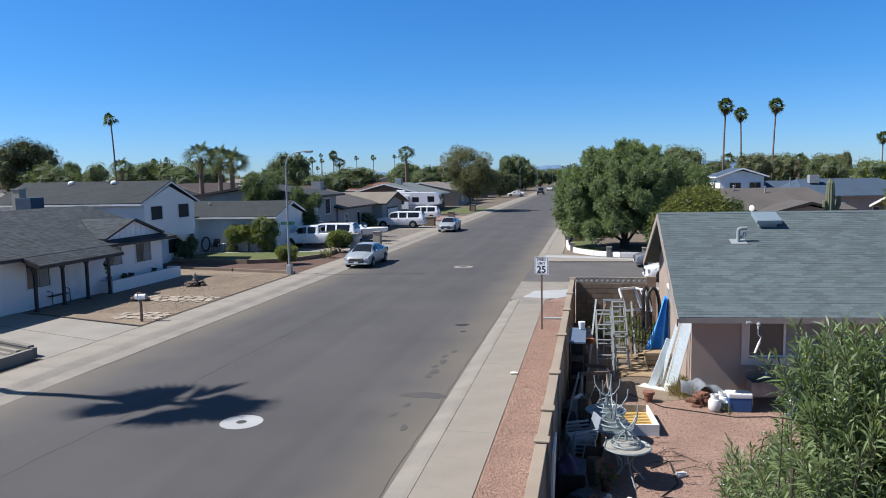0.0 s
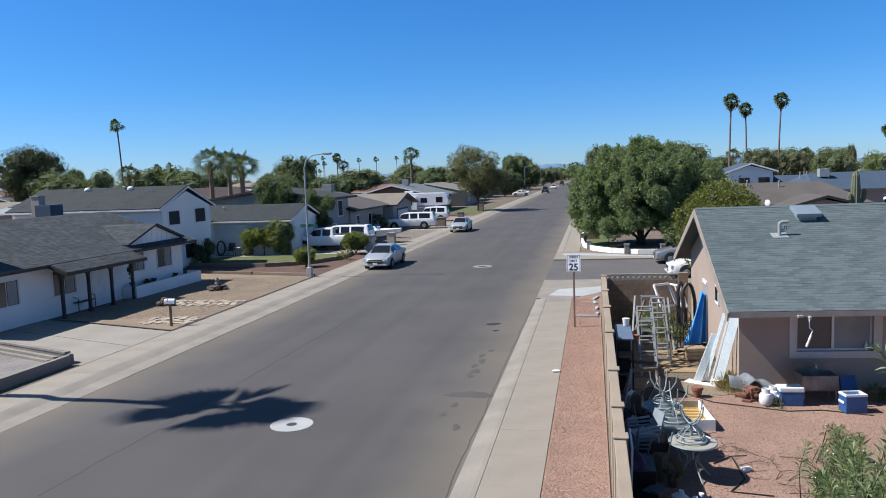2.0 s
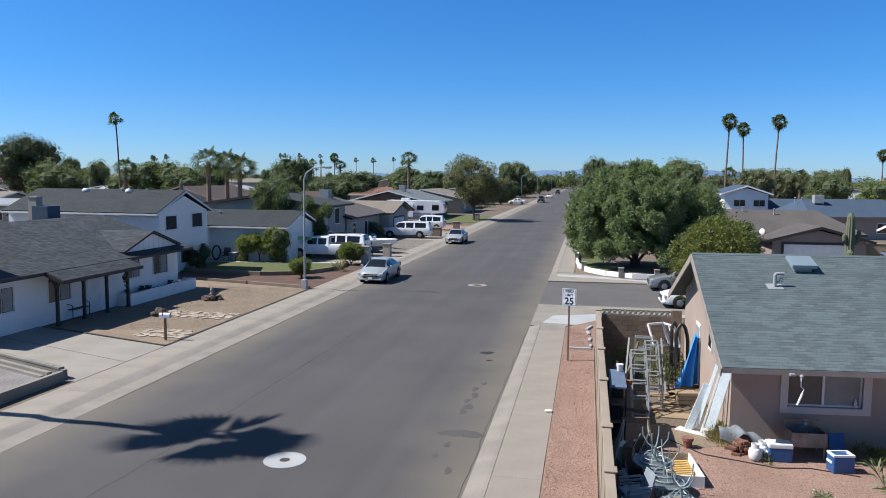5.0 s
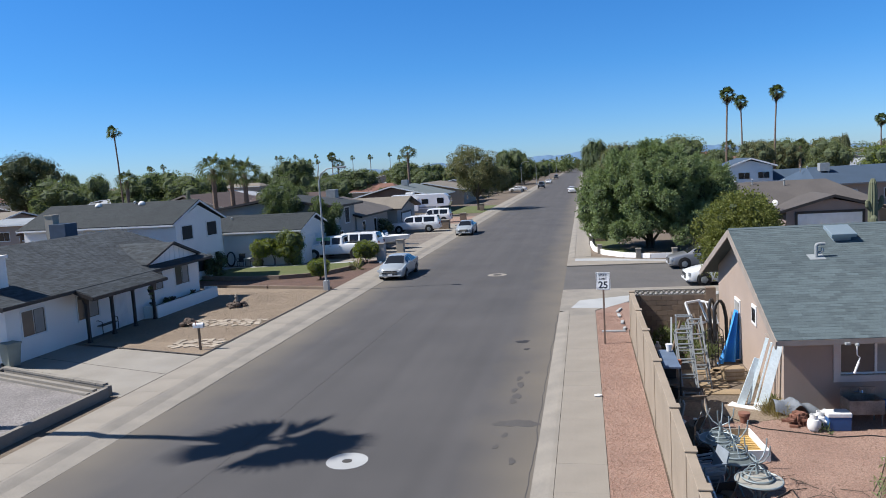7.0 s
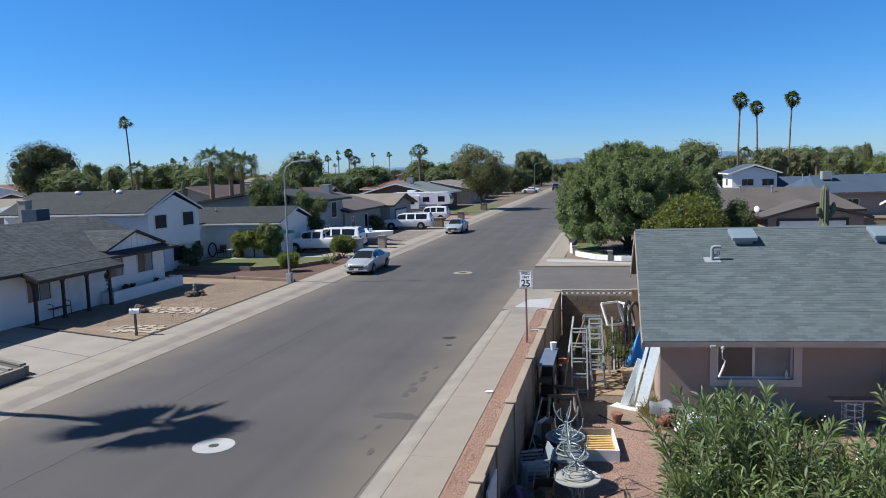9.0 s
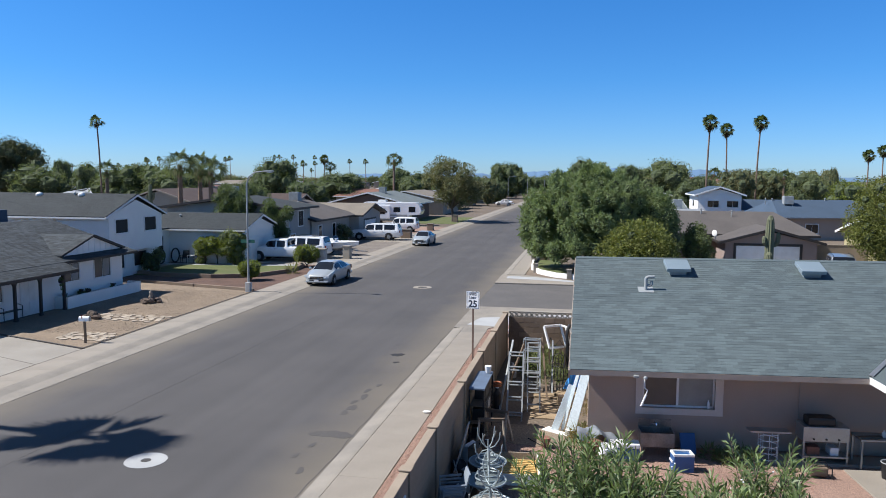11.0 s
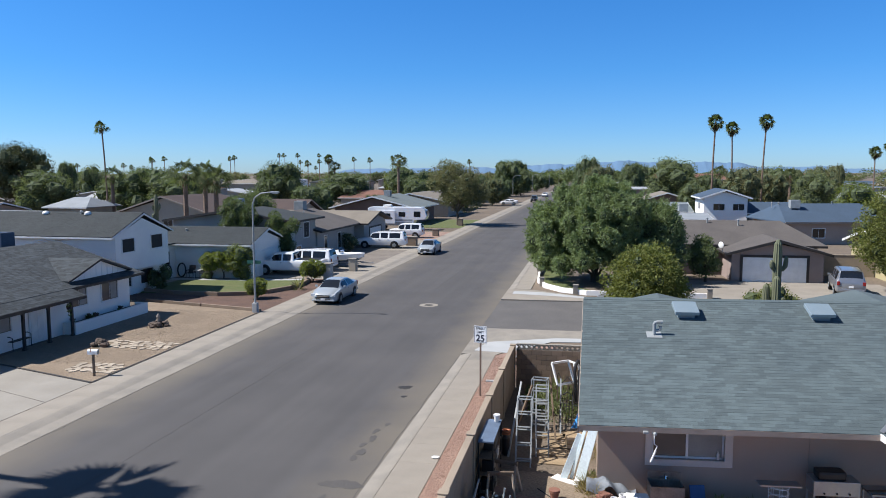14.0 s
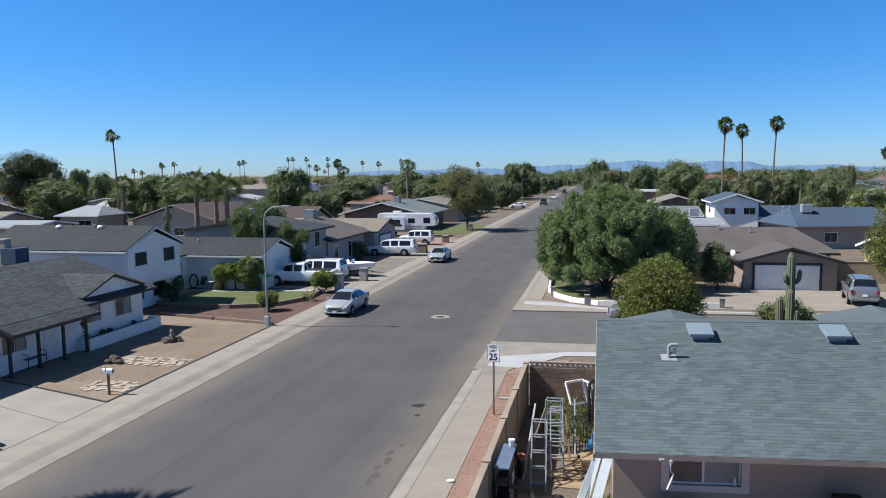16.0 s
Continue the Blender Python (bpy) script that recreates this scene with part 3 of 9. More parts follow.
corner_house = thing("house", HR, "tan stucco house with a blue-grey shingle roof", "house")
E_Z, R_Z, R_Y, R_L = 2.38, 4.56, 6.05, 17.5
SLOPE = (R_Z - E_Z) / R_Y
wall = M()
WX, WY, WYB = 0.48, 1.3, 10.8
top_f = E_Z + SLOPE * WY - 0.12
for x in (WX,):
    wall.slab([(x, WY, -0.1), (x, WY, top_f), (x, R_Y, R_Z - 0.14), (x, WYB, top_f), (x, WYB, -0.1)], (0.2, 0, 0))
part("gable_wall", wall, STUCCO_TAN, corner_house)
wx0, wx1, wz0, wz1 = 1.88, 3.74, 1.08, 2.04
front = M()
for y in (WY, WY + 0.2):
    front.v += [(WX + 0.2, y, -0.1), (R_L - 0.5, y, -0.1), (R_L - 0.5, y, top_f), (WX + 0.2, y, top_f), (wx0, y, wz0), (wx1, y, wz0), (wx1, y, wz1), (wx0, y, wz1)]
for k in range(4):
    n = (k + 1) % 4
    front.f += [(k, n, n + 4, k + 4), (n + 8, k + 8, k + 12, n + 12), (k + 4, n + 4, n + 12, k + 12), (n, k, k + 8, n + 8)]
part("front_wall", front, STUCCO_TAN, corner_house)
part("back_wall", M().box(WX + 0.2, WYB - 0.2, -0.1, R_L - 0.5, WYB, top_f), STUCCO_TAN, corner_house)
part("end_wall", M().box(R_L - 0.5, WY, -0.1, R_L - 0.3, WYB, top_f), STUCCO_TAN, corner_house)
deck = M()
plane_roof(deck, [(0, 0, E_Z), (R_L, 0, E_Z), (R_L, R_Y, R_Z), (0, R_Y, R_Z)], 0.12)
plane_roof(deck, [(R_L, 2 * R_Y, E_Z), (0, 2 * R_Y, E_Z), (0, R_Y + 0.02, R_Z - 0.03), (R_L, R_Y + 0.02, R_Z - 0.03)], 0.12)
roof_deck = part("roof", deck, SHINGLE_TEAL, corner_house)
# two low gabled wings at the back
for x, z in ((2.9, 3.60), (10.7, 3.86)):
    part("wing_roof", M().slab([(x - 2.2, 8.8, z - 0.48), (x + 2.2, 8.8, z - 0.48), (x, 8.8, z)], (0, 4.4, 0)), SHINGLE_TEAL, corner_house)
    part("wing_wall", M().box(x - 1.9, 10.85, -0.1, x + 1.9, 12.9, z - 0.49), STUCCO_TAN, corner_house)
fas = M().box(0, -0.03, E_Z - 0.14, R_L, -0.001, E_Z - 0.01)
part("fascia", fas, TRIM_TAN, corner_house)
for s in (0, 1):
    y0 = 0 if s == 0 else 2 * R_Y
    part("rake_board", M().obox((-0.02, y0, E_Z - 0.13), (-0.02, R_Y, R_Z - 0.13), 0.035, 0.22), TRIM_TAN, corner_house)
part("soffit", M().box(0.01, 0.0, E_Z - 0.145, R_L, WY, E_Z - 0.125), TRIM_TAN, corner_house)

# front window: trim, two panes, one with a blind behind
win = part("window", M().box(wx0, WY + 0.08, wz0, wx1, WY + 0.12, wz0 + 0.05).box(wx0, WY + 0.08, wz1 - 0.05, wx1, WY + 0.12, wz1).box(wx0, WY + 0.08, wz0, wx0 + 0.05, WY + 0.12, wz1).box(wx1 - 0.05, WY + 0.08, wz0, wx1, WY + 0.12, wz1).box(2.76, WY + 0.07, wz0, 2.82, WY + 0.12, wz1), TRIM_WHITE, corner_house)
part("surround", M().box(wx0 - 0.17, WY - 0.05, wz0 - 0.17, wx1 + 0.2, WY, wz0).box(wx0 - 0.17, WY - 0.05, wz1, wx1 + 0.2, WY, wz1 + 0.12).box(wx0 - 0.17, WY - 0.05, wz0, wx0, WY, wz1).box(wx1, WY - 0.05, wz0, wx1 + 0.2, WY, wz1), SURROUND, win, "pale stucco surround")
part("pane", M().box(wx0 + 0.05, WY + 0.10, wz0 + 0.05, 2.76, WY + 0.11, wz1 - 0.05), GLASS_GREY, win, "pane with a dim grey screen")
part("pane", M().box(2.82, WY + 0.10, wz0 + 0.05, wx1 - 0.05, WY + 0.11, wz1 - 0.05), BLIND, win, "pane with a drawn pale blind")

# door and small window in the gable wall
for y, z, w, h, nm in ((7.1, 0.1, 0.85, 2.0, "door"), (4.6, 1.75, 0.6, 0.6, "window")):
    fr = part(nm, M().box(WX - 0.04, y - w / 2, z, WX, y + w / 2, z + h), TRIM_WHITE, corner_house)
    part("pane", M().box(WX - 0.055, y - w / 2 + 0.1, z + 0.1 + (0.9 if nm == "door" else 0), WX - 0.04, y + w / 2 - 0.1, z + h - 0.1), GLASS_DARK if nm == "window" else BLIND, fr)

# house with the porch across the street
H1 = thing("house", pose(-25.2, 20, 0.05), "long white single-storey house with a dark shingle roof and porch", "house")
for box in ((-10.5, 5.1, -0.1, 0, 5.3, 2.6), (-0.2, 5.3, -0.1, 0, 20.3, 2.75), (-10.5, 5.3, -0.1, -10.3, 20.3, 2.6), (-10.3, 20.1, -0.1, -0.2, 20.3, 2.6)):
    part("wall", M().box(*box), STUCCO_WHITE, H1)
roof = M()
plane_roof(roof, [(0.75, 4.2, 2.55), (0.75, 20.7, 2.55), (-5.3, 20.7, 4.40), (-5.3, 4.2, 4.40)])
plane_roof(roof, [(-11.3, 20.7, 2.55), (-11.3, 4.2, 2.55), (-5.3, 4.2, 4.40), (-5.3, 20.7, 4.40)])
part("roof", roof, SHINGLE_DARK, H1)
part("fascia", M().box(0.752, 4.2, 2.42, 0.785, 8.35, 2.545), TRIM_DARK, H1)
part("fascia", M().box(0.752, 14.35, 2.42, 0.785, 20.7, 2.545), TRIM_DARK, H1)
for xe in (0.78, -11.3):
    for ye in (4.18, 20.72):
        part("rake_board", M().obox((xe, ye, 2.46), (-5.3, ye, 4.31), 0.035, 0.17), TRIM_DARK, H1)
for ye in (5.1, 20.1):
    part("gable_wall", M().slab([(-0.1, ye, 2.55), (-10.4, ye, 2.55), (-5.3, ye, 4.1)], (0, 0.2, 0)), STUCCO_WHITE, H1)
porch = M()
plane_roof(porch, [(1.60, 8.4, 2.20), (1.60, 14.3, 2.20), (0.752, 14.3, 2.548), (0.752, 8.4, 2.548)], 0.12)
porch_roof = part("porch_roof", porch, SHINGLE_DARK, H1)
part("fascia", M().box(1.602, 8.38, 2.05, 1.635, 14.32, 2.195).obox((0.7, 8.37, 2.46), (1.6, 8.37, 2.11), 0.04, 0.15).obox((0.7, 14.33, 2.46), (1.6, 14.33, 2.11), 0.04, 0.15), TRIM_DARK, porch_roof)
part("porch_beam", M().box(0.70, 8.6, 2.08, 0.84, 14.28, 2.24), TRIM_DARK, H1)
for y in (9.0, 10.8, 12.5, 14.2):
    post = part("post", M().box(0.71, y - 0.06, 0, 0.83, y + 0.06, 2.08).box(0.69, y - 0.085, 0.0, 0.85, y + 0.085, 0.12), TRIM_DARK, H1)
    for q in (-1, 1):
        part("brace", M().slab([(0.72, y + q * 0.06, 1.72), (0.72, y + q * 0.06, 2.08), (0.72, y + q * 0.24, 2.08)], (0.09, 0, 0)), TRIM_DARK, post)
# front gable with boards
gab = M()
plane_roof(gab, [(0.30, 17.4, 3.76), (0.30, 14.7, 2.83), (-3.3, 14.7, 2.83), (-3.3, 17.4, 3.76)][::-1], 0.08)
plane_roof(gab, [(0.30, 20.1, 2.83), (0.30, 17.4, 3.76), (-3.3, 17.4, 3.76), (-3.3, 20.1, 2.83)][::-1], 0.08)
gr = part("gable_roof", gab, SHINGLE_DARK, H1)
part("verge", M().obox((0.32, 14.65, 2.79), (0.32, 17.4, 3.73), 0.05, 0.11).obox((0.32, 20.15, 2.79), (0.32, 17.4, 3.73), 0.05, 0.11), TRIM_DARK, gr)
part("gable_panel", M().slab([(0.02, 14.8, 2.6), (0.02, 20.0, 2.6), (0.02, 20.0, 2.78), (0.02, 17.4, 3.66), (0.02, 14.8, 2.78)], (0.10, 0, 0)), STUCCO_WHITE, gr)
for k in range(10):
    y = 15.2 + k * 0.49
    part("batten", M().box(0.12, y - 0.025, 2.76, 0.14, y + 0.025, 2.76 + 0.88 * (1 - abs(y - 17.4) / 2.6)), TRIM_WHITE, gr)
for y, z, w, h in ((6.6, 0.98, 1.35, 1.1), (10.1, 0.95, 1.5, 1.15), (15.75, 1.3, 1.3, 1.0), (18.4, 1.22, 1.45, 1.1)):
    wf = window(H1, pose(0, y, z, 0, 0, 90), w, h, GLASS_GREY, TRIM_WHITE, True, 0.04)
    part("curtain", M().box(0.06, -0.0295, 0.06, w / 2 - 0.10, -0.0265, h - 0.05), BLIND, wf, "drawn pale curtain")
d1 = part("door", M().box(0, 12.0, 0.05, 0.05, 13.0, 2.1), TRIM_WHITE, H1, "white panelled front door")
for z in (0.2, 0.85, 1.5):
    part("panel", M().box(0.05, 12.12, z, 0.065, 12.45, z + 0.5).box(0.05, 12.55, z, 0.065, 12.88, z + 0.5), TRIM_WHITE, d1)
part("chimney", M().box(-9.3, 19.3, 2.7, -8.75, 19.85, 5.45).box(-9.34, 19.26, 5.45, -8.71, 19.89, 5.52), STUCCO_CREAM, H1, "beige plastered chimney")
stack = part("chimney", M().box(-1.9, 5.25, 2.6, -0.9, 6.5, 4.30).box(-1.97, 5.18, 4.30, -0.83, 6.57, 4.42), STUCCO_WHITE, H1, "white plastered chimney")
part("flue", M().lathe([(0.16, 4.42), (0.16, 4.58), (0.24, 4.61), (0.20, 4.70), (0.03, 4.74)], 14), STEEL, stack, "grey metal flue cap", at=pose(-1.4, 5.8, 0))
planter = thing("planter_wall", pose(-24.35, 34.35, 0.05), "low white painted planter wall along a house front", "planter")
part("front", M().box(-0.18, 0, 0, 0, 6.5, 0.66), STUCCO_WHITE, planter, bevel=0.015)
part("side", M().box(-0.8, 0, 0, -0.18, 0.18, 0.66).box(-0.8, 6.32, 0, -0.18, 6.5, 0.66), STUCCO_WHITE, planter)
part("soil", M().box(-0.8, 0.18, 0, -0.18, 6.32, 0.52), JOINT, planter)

# split-level white house and its garage wing
h2 = house("white split-level house with a grey roof and jutting upper storey", -40, 43.9, -28.6, 50.1, 2.27, 1.45, "x", STUCCO_WHITE, SHINGLE_GREY, 0.5, (("e", 0.22, 1.18, 1.35, 0.95, SCREEN_DARK, TRIM_WHITE, False), ("e", 0.76, 1.16, 1.4, 1.0, SCREEN_DARK, TRIM_WHITE, False)), fascia=TRIM_WHITE, gov=0.14, edge=0.6, base=2.08)
part("jetty_floor", M().box(-5.5, -2.9, -0.1, 5.5, 2.9, 0.02), STUCCO_WHITE, h2)
for box in ((-5.5, -2.6, -2.13, 4.9, -2.4, -0.1), (-5.5, 2.5, -2.13, 4.9, 2.7, -0.1), (4.7, -2.4, -2.13, 4.9, 2.5, -0.1)):
    part("lower_wall", M().box(*box), STUCCO_WHITE, h2)
window(h2, pose(4.9, 1.45, -1.4, 0, 0, 90), 1.5, 1.05, SCREEN_DARK, TRIM_WHITE, False)
window(h2, pose(4.9, -1.2, -1.4, 0, 0, 90), 1.5, 1.05, SCREEN_DARK, TRIM_WHITE, False)
h2g = house("low pale garage wing with a grey gable roof", -36.5, 55.6, -24.7, 61.6, 2.75, 1.15, "x", STUCCO_WHITE, SHINGLE_GREY, 0.5, (("s", 0.3, 0.9, 1.2, 1.0),), fascia=TRIM_WHITE, gov=0.3, edge=0.7, door=("e", 0.5, 4.2, 2.05, STUCCO_WHITE))
link = thing("house", pose(-34.0, 52.8, 0.04), "white entry block between a split-level house and its garage wing", "house")
for x in (-2.4, 2.4):
    part("wall", M().box(x, -2.7, -0.1, x + 0.2, 2.8, 2.75), STUCCO_WHITE, link)
part("roof", M().slab([(-2.6, -2.7, 3.1), (3.0, -2.7, 2.8), (3.0, 2.2, 2.8), (-2.6, 2.2, 3.1)], (0, 0, 0.12)), SHINGLE_GREY, link)
window(link, pose(2.6, 1.5, 1.0, 0, 0, 90), 0.7, 1.25, GLASS_DARK, TRIM_WHITE, False)
# grey two-storey house and its tan-roofed wing
house("grey two-storey house with a grey-brown roof", -36, 62.9, -24.4, 69.2, 4.2, 0.95, "y", STUCCO_GREY, SHINGLE_GREY, 0.7, (("e", 0.62, 2.45, 1.3, 1.45, SCREEN_DARK), ("s", 0.75, 2.6, 1.0, 1.0), ("e", 0.3, 0.6, 1.2, 1.2)), fascia=TRIM_DARK)
house("grey-brown low house wing with a brown shingle roof", -35, 69.4, -24.3, 81, 2.8, 1.6, "y", STUCCO_GREY, SHINGLE_BROWN, 0.8, (("e", 0.2, 0.5, 0.9, 1.7), ("e", 0.55, 0.5, 0.9, 1.7)), fascia=TRIM_DARK)
house("tan garage with a brown gable", -34, 81.2, -23.2, 90, 2.75, 1.2, "x", STUCCO_GREY, SHINGLE_TAN, 0.7, (), fascia=TRIM_DARK, door=("e", 0.5, 4.6, 2.1, TRIM_WHITE))
house("house with a pale blue-grey roof", -40, 118, -26.5, 134, 2.7, 1.9, "y", STUCCO_BROWN, SHINGLE_PALE, 0.8, (("e", 0.3, 0.8, 1.8, 1.2), ("s", 0.7, 0.8, 1.6, 1.2)))
house("house with a tan roof", -40, 140, -25, 156, 2.8, 1.7, "y", STUCCO_CREAM, SHINGLE_TAN, 0.8, (("e", 0.3, 0.8, 1.8, 1.2),))

# brown garage house across the side street
house("brown house with a white garage door", 13.2, 61.6, 20.0, 66.0, 2.2, 1.1, "y", STUCCO_MAUVE, SHINGLE_BROWN, 0.5, (), turn=1.5, fascia=TRIM_DARK, door=("s", 0.47, 4.7, 1.95, TRIM_WHITE))
house("long brown house with a brown shingle roof", 7.0, 65.5, 20.6, 75, 2.5, 1.7, "x", STUCCO_MAUVE, SHINGLE_BROWN, 0.6, (("s", 0.15, 0.8, 1.5, 1.1),), fascia=TRIM_DARK, hip=2.5)
house("pale two-storey house with a blue-grey roof", 17.5, 108, 23.2, 117, 4.95, 1.15, "y", STUCCO_WHITE, SHINGLE_BLUE, 0.55, (("s", 0.35, 3.3, 1.5, 0.9), ("s", 0.8, 3.3, 1.5, 0.9), ("w", 0.5, 3.3, 1.5, 0.9)))
house("low house with a blue metal-grey roof", 24.0, 95.0, 36.0, 104.8, 2.62, 1.95, "x", STUCCO_TAN, SHINGLE_BLUE, 0.7, (("s", 0.3, 0.8, 1.5, 1.1), ("s", 0.7, 0.8, 1.5, 1.1)), turn=12, hip=1.6, fascia=TRIM_TAN)


# ---- plants ----
def leaves(lobes, n, size, aspect, seed, droop=0.0, outward=0.7, inner=0.6):
    """Loose pointed leaves spread through round lobes (x, y, z, r)."""
    rng = np.random.default_rng(seed)
    L = np.array(lobes, float)
    w = L[:, 3] ** 2
    i = rng.choice(len(L), n, p=w / w.sum())
    d = rng.normal(size=(n, 3))
    d /= np.linalg.norm(d, axis=1)[:, None]
    base = L[i, :3] + d * (L[i, 3] * np.where(rng.random(n) < 0.06, rng.uniform(1.0, 1.22, n), rng.uniform(inner, 1.0, n) ** 0.7))[:, None]
    way = d * outward + rng.normal(size=(n, 3)) * 0.6 - np.array([0, 0, droop])
    way /= np.linalg.norm(way, axis=1)[:, None]
    side = np.cross(way, rng.normal(size=(n, 3)))
    side /= np.linalg.norm(side, axis=1)[:, None] + 1e-9
    s = (size * rng.uniform(0.6, 1.4, n))[:, None]
    return quads(np.stack([base, base + way * s * 0.5 + side * s * aspect / 2, base + way * s, base + way * s * 0.5 - side * s * aspect / 2], 1))


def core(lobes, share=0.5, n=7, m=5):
    """Dark balls, one in each lobe, that stand in for shade inside a crown."""
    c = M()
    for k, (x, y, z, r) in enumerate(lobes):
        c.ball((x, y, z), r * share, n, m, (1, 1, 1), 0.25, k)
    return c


def crown_lobes(rx, ry, rz, cz, n, seed, size=0.36, cone=0.0):
    rnd = random.Random(seed)
    out = []
    for k in range(n):
        while True:
            p = [rnd.uniform(-1, 1) for _ in range(3)]
            q = sum(c * c for c in p)
            if (0.3 if cone else 0.12) < q < 1:
                break
        f = 0.88 * (1 - cone * max(0.0, p[2]))
        r = min(rx, rz) * size * rnd.uniform(0.65, 1.25)
        out.append((p[0] * rx * f, p[1] * ry * f, cz + p[2] * rz * 0.88, r))
    return out


def trunk_mesh(lobes, h0, r0, seed, stems=1, spread=0.3):
    rnd = random.Random(seed)
    m = M()
    for s in range(stems):
        bx, by = (rnd.uniform(-spread, spread), rnd.uniform(-spread, spread)) if stems > 1 else (0, 0)
        flare = 2 if stems < 6 else 4.5
        top = (bx * flare + rnd.uniform(-0.2, 0.2), by * flare + rnd.uniform(-0.2, 0.2), h0)
        m.tube([(bx, by, -0.1), (bx * 1.2 + 0.03, by * 1.2, h0 * 0.4), top], [r0 * 1.25, r0, r0 * 0.7], 8)
        for k in range(s, len(lobes), stems * max(1, len(lobes) // 14)):
            x, y, z, r = lobes[k]
            mid = ((top[0] + x) / 2 + rnd.uniform(-0.2, 0.2), (top[1] + y) / 2, (top[2] + z) / 2 + 0.15)
            m.tube([top, mid, (x, y, z)], [r0 * 0.5, r0 * 0.32, r0 * 0.12], 5)
    return m


LEAF_SHADE = leaf_mat("leaf_shade_tree", (0.225, 0.285, 0.14), (0.175, 0.23, 0.11))
LEAF_CITRUS = leaf_mat("leaf_citrus", (0.18, 0.195, 0.055), (0.145, 0.165, 0.048))
LEAF_EUCA = leaf_mat("leaf_eucalyptus", (0.068, 0.078, 0.042), (0.085, 0.085, 0.05))
LEAF = {"dark": LEAF_DARK, "mid": LEAF_MID, "olive": LEAF_OLIVE, "lime": LEAF_LIME, "euca": LEAF_EUCA, "shade": LEAF_SHADE, "citrus": LEAF_CITRUS}


def tree(at, rx, ry, z0, z1, kind, lobes, n, leaf, seed, label, trunk_r=0.16, stems=1, group="", aspect=0.5, size=0.36, cone=0.0, inner=0.0):
    t = thing("tree", at, label, "tree", group)
    L = crown_lobes(rx, ry, (z1 - z0) / 2, (z0 + z1) / 2, lobes, seed, size, cone)
    part("trunk", trunk_mesh(L, max(0.5, z0 * 0.8 + 0.3), trunk_r, seed, stems), BARK, t, smooth=True)
    part("crown", leaves(L, n, leaf, aspect, seed), LEAF[kind], t)
    tagged(part("inner_foliage", core(L, inner or (0.3 if kind in ("olive", "citrus", "lime") else 0.5)), SHADE_CORE, t, "dark balls standing in for shade inside the crown"), kind="stuff")
    return t


def fan_crown(n, length, seed, low=-0.5, high=1.45, blades=9, droop=0.35, broad=0.042, stalk=0.45, spread=2.6):
    """Fan fronds: a stalk and a spread of narrow blades."""
    rng = random.Random(seed)
    out = []
    for k in range(n):
        az, el = rng.uniform(0, 2 * math.pi), low + (high - low) * (k + rng.random()) / n
        d = Vector((math.cos(az) * math.cos(el), math.sin(az) * math.cos(el), math.sin(el)))
        side = (Matrix.Rotation(rng.uniform(-1.1, 1.1), 3, d) @ d.cross(Vector((0, 0, 1)))).normalized()
        up = side.cross(d)
        s = length * rng.uniform(0.85, 1.15)
        hub = d * s * stalk
        out.append([Vector((0, 0, 0)) + side * 0.02, hub + side * 0.02, hub - side * 0.02, -side * 0.02])
        for b in range(blades):
            a = (b / (blades - 1) - 0.5) * spread
            w = (d * math.cos(a) + side * math.sin(a)).normalized()
            tip = hub + w * s * (1.05 - stalk) * (1 - 0.15 * abs(a)) + Vector((0, 0, -droop * s * rng.uniform(0.3, 0.8)))
            mid = hub + w * s * (0.6 - 0.6 * stalk)
            wide = (up.cross(w)).normalized() * s * broad
            out.append([hub, mid + wide, tip, mid - wide])
    return quads(np.array([[tuple(p) for p in q] for q in out]))


PALM_MESH = {}


def palm(x, y, top, kind, label="", lean=(0, 0), group="fan palms on the skyline"):
    """A fan palm: slim tall trunk or stout short one, green crown over a dry skirt."""
    r = {"slim": 0.17, "small": 0.14, "stout": 0.31}[kind]
    crown = {"slim": 1.6, "small": 1.2, "stout": 2.0}[kind]
    t = thing("palm_tree", pose(x, y, 0.03), label or ("tall slim fan palm with a tuft of green fronds" if kind != "stout" else "stout fan palm with a broad green crown"), "palm tree", group)
    h = top - crown * 0.75
    pts = [(lean[0] * q * q, lean[1] * q * q, h * q) for q in (0, 0.15, 0.4, 0.7, 1.0)]
    part("trunk", M().tube([(0, 0, -0.1)] + pts[1:], [r * 1.5, r * 1.1, r, r * 0.9, r * 0.85], 8), BARK_PALM, t, smooth=True)
    if kind not in PALM_MESH:
        PALM_MESH["sparse"] = (fan_crown(27, 2.1, 7, -0.75, 1.4, 9, 0.12, 0.045, 0.22, 1.1), fan_crown(6, 1.2, 9, -1.4, -0.8, 6, 0.6, 0.07))
        PALM_MESH["slim"] = (fan_crown(40, 1.75, 5, -0.75, 1.45, 9, 0.3, 0.05), fan_crown(22, 1.3, 9, -1.5, -0.75, 7, 0.6, 0.05))
        PALM_MESH["small"] = (fan_crown(26, 1.35, 5, -0.6, 1.4, 9, 0.3, 0.05), fan_crown(10, 0.9, 9, -1.5, -0.8, 7, 0.6, 0.05))
        PALM_MESH["stout"] = (fan_crown(30, 2.15, 6, -0.7, 1.35, 9, 0.3, 0.035), fan_crown(12, 1.2, 9, -1.5, -0.8, 7, 0.6, 0.035))
    up = pose(lean[0], lean[1], h)
    kind = "sparse" if label.endswith("beside the street") else kind
    part("crown", PALM_MESH[kind][0], PALM_GREEN, t, at=up)
    part("skirt", PALM_MESH[kind][1], PALM_DRY, t, "dry brown hanging fronds", at=up)
    return t


